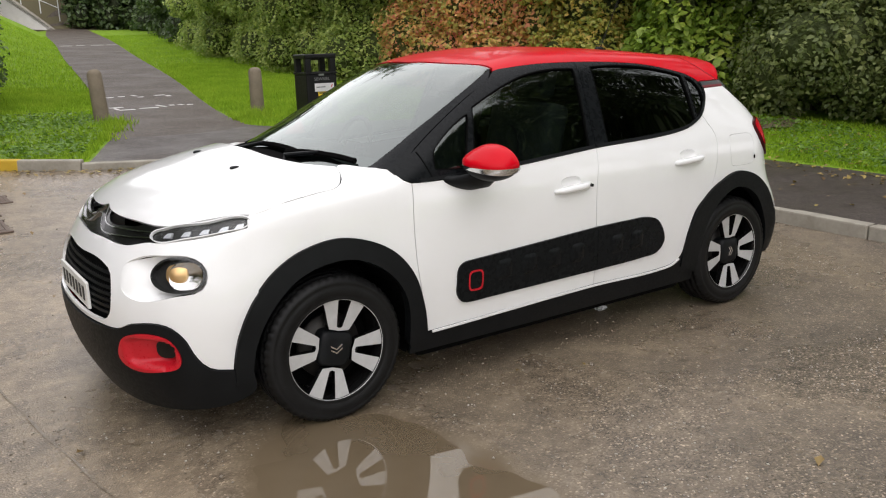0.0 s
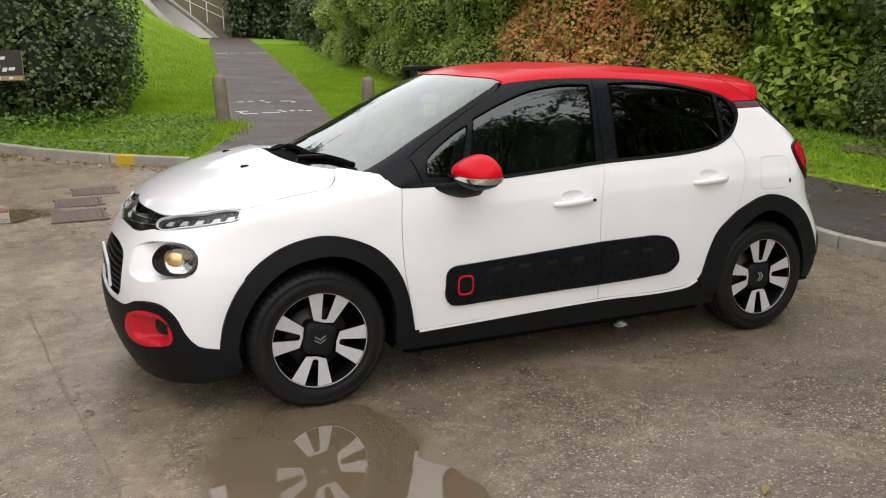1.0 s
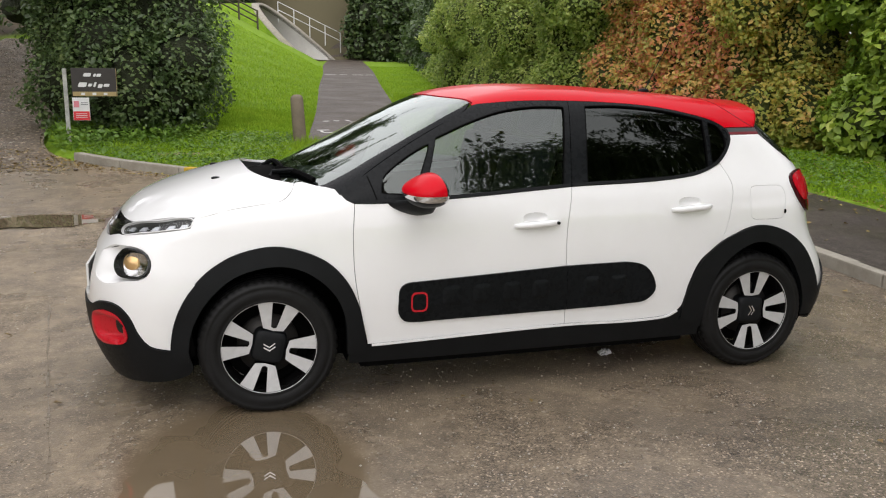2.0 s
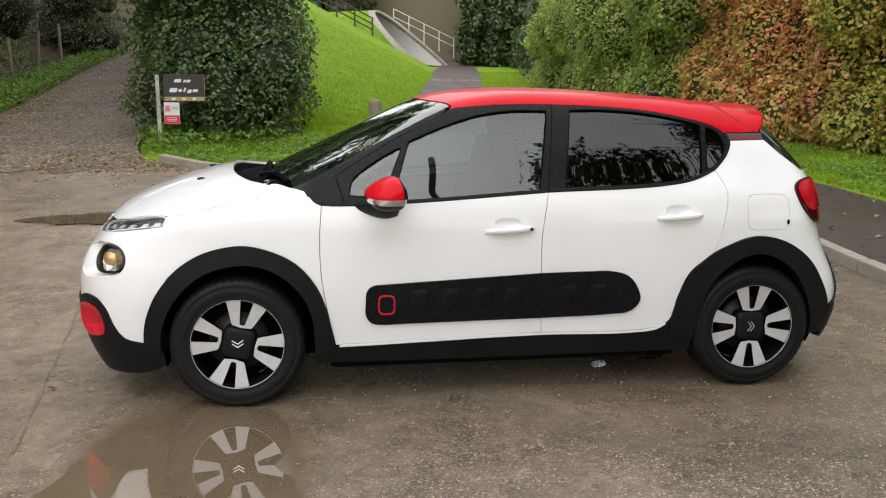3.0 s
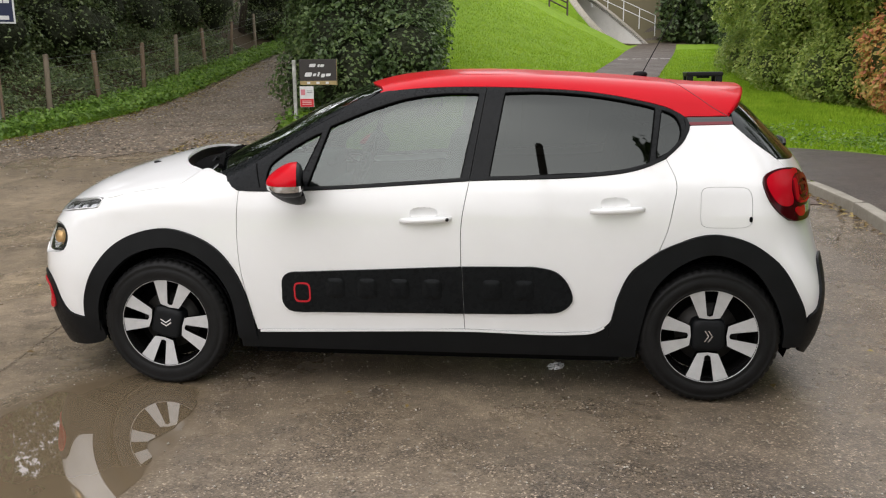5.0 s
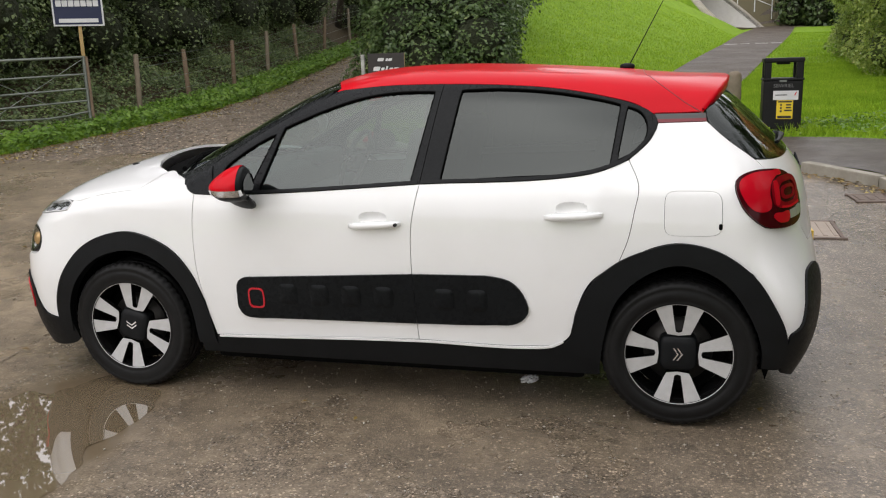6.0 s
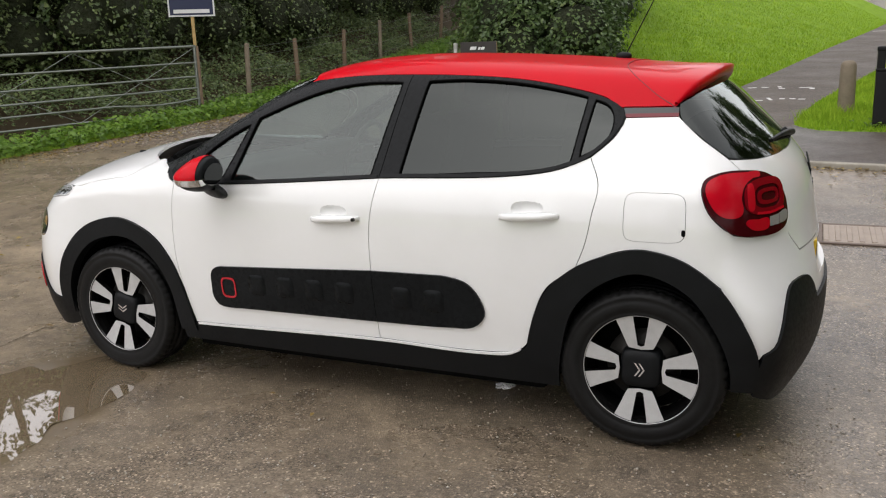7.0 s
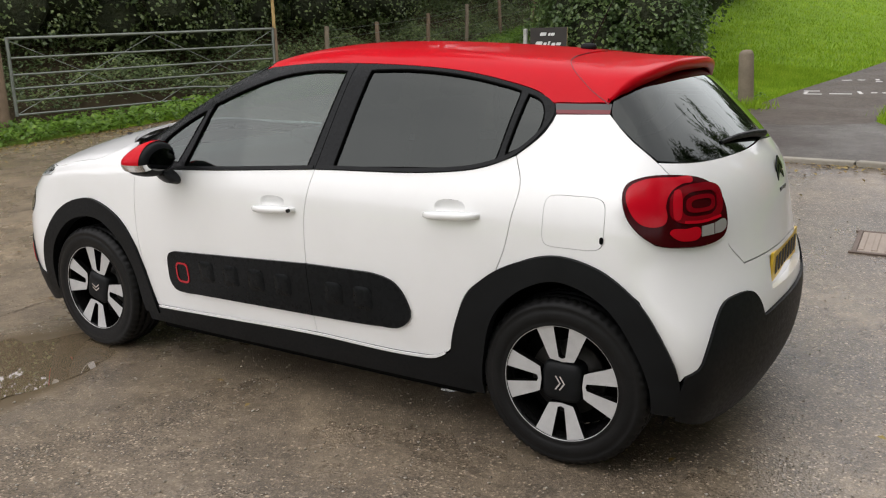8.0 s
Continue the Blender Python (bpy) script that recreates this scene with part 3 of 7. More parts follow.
    add("lamp_housing", inner, lamp_grey, hl, off=lambda q: -.030 - .010 * sstep(-1.76, -1.86, q[:, 0]), gap=0, step=.012, lip=False)
    add("reflector", oval(-1.732, .712, .050, .050), chrome, hl, off=lambda q: -.004 - .024 * np.clip(1 - ((q[:, 0] + 1.732) / .050) ** 2 - ((q[:, 1] - .712) / .050) ** 2, 0, 1) - .010 * sstep(-1.74, -1.80, q[:, 0]), gap=0, step=.008)
    add("indicator_bulb", oval(-1.762, .722, .034, .036), bulb_gold, hl, off=lambda q: -.020 + .014 * np.clip(1 - ((q[:, 0] + 1.762) / .034) ** 2 - ((q[:, 1] - .722) / .036) ** 2, 0, 1), gap=0, step=.008)
    add("lamp_cover", lens, lamp_glass, hl, off=lambda q: .005 - .022 * sstep(-1.74, -1.86, q[:, 0]), step=.015, gap=.002, lip=False)
    fog = add("fog_surround", FOG, red_plastic, off=lambda q: .014 - .066 * sstep(.95, .30, ((q[:, 0] + 1.862) / .092) ** 4 + ((q[:, 1] - .410) / .060) ** 4) * (.25 + .75 * sstep(-1.96, -1.82, q[:, 0])), step=.010, gap=0, thick=.03, label="red fog lamp surround")
    add("fog_lamp", oval(-1.822, .414, .034, .036, 16, 3), gloss_black, fog, off=-.036, gap=0, step=.012)
    # door mirror
    mirror(flip, front)
    # near-black sheet added behind the joints, as the shade inside them
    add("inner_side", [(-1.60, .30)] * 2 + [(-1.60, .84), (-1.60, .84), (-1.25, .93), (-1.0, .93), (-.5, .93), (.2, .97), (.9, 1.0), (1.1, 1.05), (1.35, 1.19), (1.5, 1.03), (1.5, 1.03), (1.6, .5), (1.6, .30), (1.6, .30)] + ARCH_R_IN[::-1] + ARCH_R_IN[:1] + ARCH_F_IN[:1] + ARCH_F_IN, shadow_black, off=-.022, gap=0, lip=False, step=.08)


def handle(door, cx, cz, flip):
    """A bowed pull handle with a lock at one end."""
    n, verts, faces = 15, [], []
    for i in range(n):
        u = i / (n - 1) * 2 - 1
        x, z = cx + .118 * u, cz + .006 * u
        p = side_map(np.array([[x, z]]))[0]
        out = .030 * (1 - abs(u) ** 3.5) + .006
        h = .0155 * (1 - .45 * abs(u) ** 4)
        for dy, dz in ((-.004, -h), (-out * .8, -h * .9), (-out, -h * .3), (-out, h * .35), (-out * .8, h * .9), (-.004, h)):
            verts.append((p[0], p[1] + dy, p[2] + dz))
    for i in range(n - 1):
        for k in range(6):
            a, b = i * 6 + k, i * 6 + (k + 1) % 6
            faces.append((a, b, b + 6, a + 6))
    faces += [tuple(range(6))[::-1], tuple(range((n - 1) * 6, n * 6))]
    if flip:
        verts, faces = [(x, -y, z) for x, y, z in verts], [f[::-1] for f in faces]
    h = mesh_object("door_handle", verts, faces, white_paint, door)
    if cx < .5:
        p = side_map(np.array([[cx + .100, cz + .005]]))[0]
        bm = revolve([(0, -.006), (.0075, -.006), (.008, .004)], 16)
        bmesh.ops.translate(bm, verts=bm.verts, vec=(p[0], (p[1] - .026) * (-1 if flip else 1), p[2]))
        part("lock", bm, gloss_black, h)


def egg(n=28, m=16, size=(.1, .1, .1), pw=(2.4, 2.2, 2.6), cut=None):
    bm = bmesh.new()
    rows = []
    for i in range(m + 1):
        t = math.pi * i / m - math.pi / 2
        row = []
        for j in range(n):
            a = 2 * math.pi * j / n
            v = [math.cos(t) * math.cos(a), math.cos(t) * math.sin(a), math.sin(t)]
            row.append(bm.verts.new([size[k] * math.copysign(abs(v[k]) ** (2 / pw[k]), v[k]) for k in range(3)]))
        rows.append(row)
    for i in range(m):
        for j in range(n):
            bm.faces.new((rows[i][j - 1], rows[i][j], rows[i + 1][j], rows[i + 1][j - 1]))
    bmesh.ops.remove_doubles(bm, verts=bm.verts, dist=1e-4)
    return bm


def mirror(flip, door):
    """A door mirror: red cap, chrome strip, black shell, arm and glass."""
    s = -1 if flip else 1
    c = Vector((-.575, -.985, 1.026))
    lean = Matrix.Translation(c) @ Euler((radians(4), 0, radians(13))).to_matrix().to_4x4() @ Matrix.Diagonal((1, 1, 1, 1))

    def shell(name, z0, z1, grow, mat, parent, label="", back=.2):
        bm = egg(32, 20, (.100 + grow, .128 + grow, .075 + grow), (2.2, 2.5, 2.3))
        for v in bm.verts:                      # pointed towards its outer, upper front
            if v.co.z > 0:
                v.co.z *= 1.08 - .62 * min(1, max(0, (.03 - v.co.x) / .13)) ** 1.4
            v.co.z *= 1 - .30 * max(0, -v.co.y / .128) ** 2 - .25 * max(0, v.co.y / .128) ** 2
            if v.co.x > .045:
                v.co.x = .045 + (v.co.x - .045) * .25
        bmesh.ops.bisect_plane(bm, geom=bm.verts[:] + bm.edges[:] + bm.faces[:], plane_co=(0, 0, z0), plane_no=(0, .05, -1), clear_outer=True)
        bmesh.ops.bisect_plane(bm, geom=bm.verts[:] + bm.edges[:] + bm.faces[:], plane_co=(0, 0, z1), plane_no=(0, .05, 1), clear_outer=True)
        bmesh.ops.bisect_plane(bm, geom=bm.verts[:] + bm.edges[:] + bm.faces[:], plane_co=(back, 0, 0), plane_no=(1, 0, 0), clear_outer=True)
        bmesh.ops.transform(bm, matrix=Matrix.Diagonal((1, s, 1, 1)) @ lean, verts=bm.verts)
        if flip:
            bmesh.ops.reverse_faces(bm, faces=bm.faces)
        return part(name, bm, mat, parent, label, True)

    body_ = shell("mirror_shell", -.2, .2, -.003, black_plastic, car, "door mirror with red cap and black shell")
    shell("mirror_cap", -.010, .2, .001, red_paint, body_, "glossy red cap", .034)
    shell("mirror_strip", -.026, -.008, .0025, chrome, body_, "chrome indicator strip")
    bm = revolve([(0, .003), (.036, .003), (.040, -.003), (0, -.003)], 24)
    bmesh.ops.transform(bm, matrix=Euler((0, 0, radians(90))).to_matrix().to_4x4(), verts=bm.verts)
    bmesh.ops.transform(bm, matrix=Matrix.Diagonal((1, 2.2, 1.15, 1)), verts=bm.verts)
    bmesh.ops.transform(bm, matrix=Matrix.Diagonal((1, s, 1, 1)) @ lean @ Matrix.Translation((.058, -.002, .0)), verts=bm.verts)
    part("mirror_glass", bm, mirror_silver, body_)
    bm = bmesh.new()
    rings = []
    for x, y, z, a, b in ((-.66, -.80, .940, .085, .026), (-.62, -.86, .935, .075, .030), (-.585, -.92, .950, .060, .030), (-.570, -.965, .985, .050, .024)):
        rings.append([bm.verts.new((x + a * math.cos(2 * math.pi * k / 16), y * s, z + b * math.sin(2 * math.pi * k / 16) - .02 * math.cos(2 * math.pi * k / 16))) for k in range(16)])
    for p, q in zip(rings, rings[1:]):
        for k in range(16):
            bm.faces.new((p[k - 1], p[k], q[k], q[k - 1]))
    part("mirror_arm", bm, black_plastic, body_, "", True)


for far in (False, True):
    car_side(far)

# nose and tail, right across
C = CENTRE
seam = [(-1.5415, .868), (-1.5265, .62)]
front = [(-C, .722), (-2.082, .715), (-2.025, .690), (-2.012, .545), (-2.05, .512), (-2.10, .508), (-C, .506)]
bumper = [(-C, .790)] * 2 + [(-2.19, .796), (-1.984, .797), (-1.866, .821), (-1.847, .821), (-1.725, .837), (-1.605, .857), seam[0], seam[0], seam[1], seam[1], (-1.549, .586), (-1.597, .462), (-1.614, .377), (-1.621, .327), (-1.621, .327)] + FRONT_BLACK[1:] + [(-2.06, .489), (-C, .487), (-C, .487)]
grille_hole = across(front, -1)
fb = panel("front_bumper", across(bumper, -1), white_paint, car, holes=[grille_hole, SCOOP, [(-2 * C - s, z) for s, z in SCOOP]], step=.05)
black = [(-C, .484)] * 2 + [(-2.06, .486)] + FRONT_BLACK[::-1] + [(-1.59, .318), (-1.565, .312), (-1.565, .312), (-1.565, .215), (-1.60, .19), (-1.80, .165), (-C, .165), (-C, .165)]
panel("lower_front_bumper", across(black, -1), black_plastic, car, off=.008, gap=.001, holes=[FOG, [(-2 * C - s, z) for s, z in FOG]], label="black plastic lower front bumper")
lower = panel("lower_grille", grille_hole, shadow_black, car, off=-.03, gap=-.01)
for k in range(7):
    z = .535 + k * .026
    panel("grille_slat", across([(-C, z + .006)] * 2 + [(-2.03, z + .006)] * 2 + [(-2.03, z - .006)] * 2 + [(-C, z - .006)] * 2, -1), black_plastic, lower, off=-.018, gap=0, thick=.02)
upper = across([(-C, .885), (-2.335, .908), (-2.300, .868), (-2.013, .860), (-1.830, .873), (-1.875, .838), (-1.866, .823), (-1.984, .799), (-2.19, .798), (-C, .792)], -1)
ug = panel("upper_grille", upper, gloss_black, car, off=-.008, gap=.001, step=.03, label="gloss black grille band with two chrome lines")
for z0, z1, z2 in ((.845, .845, .853), (.818, .822, .836)):
    panel("grille_line", strip([(-1.87, z2), (-2.02, z1), (-2.28, z0), (-2.36, z0 + .035), (-C, z0 + .045), (-2 * C + 2.36, z0 + .035), (-2 * C + 2.28, z0), (-2 * C + 2.02, z1), (-2 * C + 1.87, z2)], .0019), chrome, ug, off=0., gap=0, thick=.008)
bonnet_half = [(-1.905, 0), (-1.918, -.076), (-1.898, -.347), (-1.830, -.572), (-1.711, -.681), (-1.578, -.752), (-1.56, -.760), (-1.412, -.763), (-1.281, -.767), (-1.185, -.764), (-1.135, -.692), (-1.119, -.625),
               (-1.119, -.625), (-1.17, -.578), (-1.213, -.536), (-1.294, -.376), (-1.327, -.138), (-1.335, 0)]
bonnet = panel("bonnet", bonnet_half + [(x, -y) for x, y in bonnet_half[::-1]], white_paint, car, top_map, step=.05)
for y in (-.37, .10):
    p = top_map(np.array([[-1.465, y]]))[0]
    bm = egg(12, 6, (.022, .012, .008))
    bmesh.ops.translate(bm, verts=bm.verts, vec=p)
    part("washer_jet", bm, black_plastic, bonnet, "", True)
def screen_map(q):
    """The windscreen's own surface, which runs on below the bonnet."""
    p = top_map(q)
    a = np.abs(q[:, 1])
    b, r = BONNET(q[:, 0]) - .23 * a * a, ROOF(q[:, 0]) - CROWN(q[:, 0]) * a * a
    p[:, 2] -= smax(b, r, .03) - r
    return p


edge = side_map(smooth_loop(PILLAR_EDGE, .06, closed=False))[:, :2]
glass_half = [(-1.215, 0), (-1.195, -.35), (-1.12, -.57), (-1.06, -.62)] + [tuple(q) for q in edge] + [(-.239, -.557), (-.239, -.557), (-.335, -.3), (-.378, 0)]
screen_line = glass_half + [(x, -y) for x, y in glass_half[::-1]]
ws = panel("windscreen", screen_line, glass_screen, car, screen_map, off=lambda q: 0 * q[:, 0] - .003, gap=.001, lip=False)
cowl = bonnet_half[12:] + [(-1.335, 0), (-1.07, 0), (-1.07, 0), (-1.05, -.35), (-1.01, -.60), (-.98, -.70), (-1.06, -.70)]
panel("cowl", cowl, shadow_black, car, top_map, off=lambda q: -.012 - .045 * sstep(.72, .60, np.abs(q[:, 1])), gap=0)
panel("cowl", [(x, -y) for x, y in cowl], shadow_black, car, top_map, off=lambda q: -.012 - .045 * sstep(.72, .60, np.abs(q[:, 1])), gap=0)


def wiper(a, b, pivot, parent):
    """An arm from its pivot to a blade from a to b, all on the glass."""
    def on(x, y, up):
        return screen_map(np.array([[x, y]]))[0] + np.array([-.4, 0, 1]) * up
    arm = part("wiper_arm", rod([on(*pivot, .004), on((pivot[0] + a[0]) / 2, (pivot[1] + a[1]) / 2, .014), on((a[0] + b[0]) / 2, (a[1] + b[1]) / 2, .018)], .013, 8, .7), black_plastic, parent)
    part("wiper_blade", rod([on(a[0] + (b[0] - a[0]) * k / 8, a[1] + (b[1] - a[1]) * k / 8, .012) for k in range(9)], .013, 6), shadow_black, arm)


wiper((-1.165, .36), (-1.135, -.27), (-1.21, .30), ws)
wiper((-1.155, -.22), (-1.022, -.625), (-1.20, -.28), ws)

rail = side_map(smooth_loop([(-.246, 1.392)] + RAIL + RAIL_BACK, .06, closed=False))[:, :2]
stripe_top = side_map(np.array([(1.159, 1.277), (1.25, 1.277), (1.335, 1.279)]))[:, :2]
roof_half = [(-.372, 0), (-.329, -.3), (-.233, -.557), (-.233, -.557)] + [tuple(q) for q in rail] + [tuple(q) for q in stripe_top] + [tuple(stripe_top[-1]), (1.25, -.59), (1.165, -.52), (1.12, -.40), (1.10, 0)]
panel("roof", roof_half + [(x, -y) for x, y in roof_half[::-1]], red_paint, car, top_map, label="glossy red roof", step=.05)


def spoiler():
    verts, faces, n = [], [], 41
    seam_y = np.array([-.625, -.59, -.52, -.40, 0])
    seam_x = np.array([1.337, 1.252, 1.167, 1.122, 1.102])
    te = Spline([0, .3, .5, .6, .63], [1.480, 1.462, 1.420, 1.372, 1.345])
    tz = Spline([0, .3, .5, .6, .63], [1.418, 1.408, 1.375, 1.325, 1.288])
    for i in range(n):
        y = -.625 + 1.25 * i / (n - 1)
        a = abs(y)
        x0 = float(np.interp(-a, seam_y, seam_x)) - .012
        p0 = top_map(np.array([[x0, y]]))[0] - np.array([0, 0, .0035])
        x1, z1 = float(te(a)), float(tz(a))
        mid = top_map(np.array([[x0 + (x1 - x0) * .5, y]]))[0]
        low = z1 - .042 * min(1, (.64 - a) / .1 + .2)
        g = TAIL.x[0]
        xg = float(np.interp(low, TAIL.x, TAIL.y)) - .3 * a * a - .15 * a ** 4
        for q in (p0, mid * [1, 1, .5] + [0, 0, .25 * (p0[2] + z1)], (x1 - .012, y, z1 + .001), (x1, y, z1 - .006), (x1 - .006, y, low), (min(xg - .01, x1 - .02), y, low + .004)):
            verts.append(tuple(q))
    for i in range(n - 1):
        for k in range(5):
            a = i * 6 + k
            faces.append((a, a + 1, a + 7, a + 6))
    mesh_object("roof_spoiler", verts, faces, red_paint, car, "glossy red roof spoiler")


spoiler()
seam_half = [(1.345, -.628), (1.25, -.592), (1.163, -.522), (1.118, -.402), (1.10, -.2), (1.098, 0)]
panel("spoiler_seal", strip(seam_half + [(x, -y) for x, y in seam_half[-2::-1]], .0011), stripe_red, car, top_map, off=.0012, gap=0, thick=.01, step=.02)
base = to_side(np.array([(1.539, -.698, 1.096), (1.631, -.573, 1.085), (1.705, -.334, 1.090)]))
hatch = [(1.570, 1.056)] * 2 + [(1.535, 1.094)] * 2 + [tuple(q) for q in base[1:]] + [(C, 1.108), (C, 1.108), (C, .752), (C, .752), (2.024, .740), (1.865, .735), (1.865, .735), (1.795, .80), (1.764, .853), (1.772, .917), (1.747, .984), (1.689, 1.030)]
gate_ = panel("tailgate", across([(C, 1.108)] * 2 + [tuple(q) for q in base[:0:-1]] + [(1.535, 1.094)] * 2 + [(1.570, 1.056)] * 2 + hatch[:9:-1][:5] + [(1.795, .80)] + [(1.865, .735)] * 2 + [(2.024, .740), (C, .752), (C, .752)], 1), white_paint, car, gap=.0007)
tops = to_side(np.array([(1.362, -.552, 1.328), (1.394, -.407, 1.361), (1.42, -.076, 1.380)]))
rg = across([(C, 1.384)] + [tuple(q) for q in tops[1::-1]] + [(1.361, 1.285), (1.361, 1.285), (1.366, 1.243), (1.44, 1.172), (1.533, 1.098), (1.533, 1.098)] + [tuple(q) for q in base[1:]] + [(C, 1.112)], 1)
rear_glass = panel("rear_window", rg, glass_dark, gate_, off=.001, label="dark tinted rear window")
skirt = [(C, .748), (C, .748), (2.024, .7365), (1.865, .7315), (1.865, .7315), (1.792, .800), (1.762, .851), (1.713, .826), (1.597, .827), (1.5305, .841), (1.5305, .841), (1.4985, .655), (1.4985, .655), (1.560, .535), (1.608, .398)] + REAR_BLACK[:1] + REAR_BLACK + [(1.95, .54)] + [(2.117, .552), (C, .556), (C, .556)]
recess = across([(C, .733)] * 2 + [(2.060, .722)] * 2 + [(2.050, .606)] * 2 + [(C, .606)] * 2, 1)
panel("rear_bumper", across(skirt, 1), white_paint, car, step=.05, thick=.032, gap=.0009, holes=[recess])
panel("plate_recess", recess, white_paint, car, off=-.030, gap=-.012, lip=False)
black = [(C, .553), (C, .553), (2.117, .550)] + REAR_BLACK[::-1][:1] + REAR_BLACK[::-1] + REAR_BLACK[:1] + [(1.606, .36), (1.603, .25), (1.603, .25), (1.70, .205), (1.9, .19), (C, .188), (C, .188)]
panel("lower_rear_bumper", across(black, 1), black_plastic, car, off=.010, gap=.001, label="black plastic lower rear bumper")


def bars(parent, at, count, size, pitch, mat):
    """Plain bars in place of writing, on a face that looks along x."""
    for k in range(count):
        part("bar", box((at[0], at[1] + (k - (count - 1) / 2) * pitch, at[2]), size), mat, parent)


rp = part("number_plate", box((1.846, 0, .672), (.012, .52, .111), .003), plate_yellow, car, "yellow rear number plate")
bars(rp, (1.854, 0, .672), 7, (.002, .040, .066), .066, plate_ink)
fp = part("number_plate", box((-2.082, 0, .572), (.012, .52, .111), .003), plate_white, car, "white front number plate")
bars(fp, (-2.090, 0, .572), 7, (.002, .032, .058), .066, plate_ink)


def chevrons(name, parent, centre, right, up, size, mat, thick=.006):
    """Two nested chevrons, as a plain badge."""
    right, up = Vector(right).normalized(), Vector(up).normalized()
    out = right.cross(up)
    bm = bmesh.new()
    for k in (0, 1):
        y0 = -.55 + .62 * k
        ring = [(-1, y0 - .3), (0, y0 + .35), (1, y0 - .3), (1, y0 + .06), (0, y0 + .75), (-1, y0 + .06)]
        lo = [bm.verts.new(Vector(centre) + right * (x * size) + up * (y * size)) for x, y in ring]
        hi = [bm.verts.new(v.co + out * thick) for v in lo]
        for quad in ((0, 1, 4, 5), (1, 2, 3, 4)):
            bm.faces.new([hi[i] for i in quad])
        for i in range(6):
            bm.faces.new((lo[i - 1], lo[i], hi[i], hi[i - 1]))
    return part(name, bm, mat, parent)


chevrons("badge", gate_, (1.800, 0, 1.005), (0, 1, 0), (-.25, 0, 1), .055, satin_black)
part("lettering_bar", box((1.822, 0, .925), (.006, .115, .020), .002), satin_black, gate_)
wb = part("rear_wiper_boss", revolve([(0, .03), (.02, .028), (.028, 0)], 16, "z"), black_plastic, rear_glass)
for v in wb.data.vertices:
    v.co = Vector((1.70, .02, 1.118)) + Euler((0, radians(40), 0)).to_matrix() @ v.co
part("rear_wiper_arm", rod([(1.728, .05, 1.128), (1.715, -.10, 1.140), (1.694, -.24, 1.142), (1.664, -.36, 1.132)], .016, 8, .45), black_plastic, rear_glass)
aerial = part("aerial_base", egg(16, 8, (.036, .018, .017)), black_plastic, car, "", True)
for v in aerial.data.vertices:
    v.co += Vector((1.02, 0, 1.462))
part("aerial_whip", rod([(1.03, 0, 1.47), (1.23, 0, 1.86)], .003, 6, .6), black_plastic, aerial)


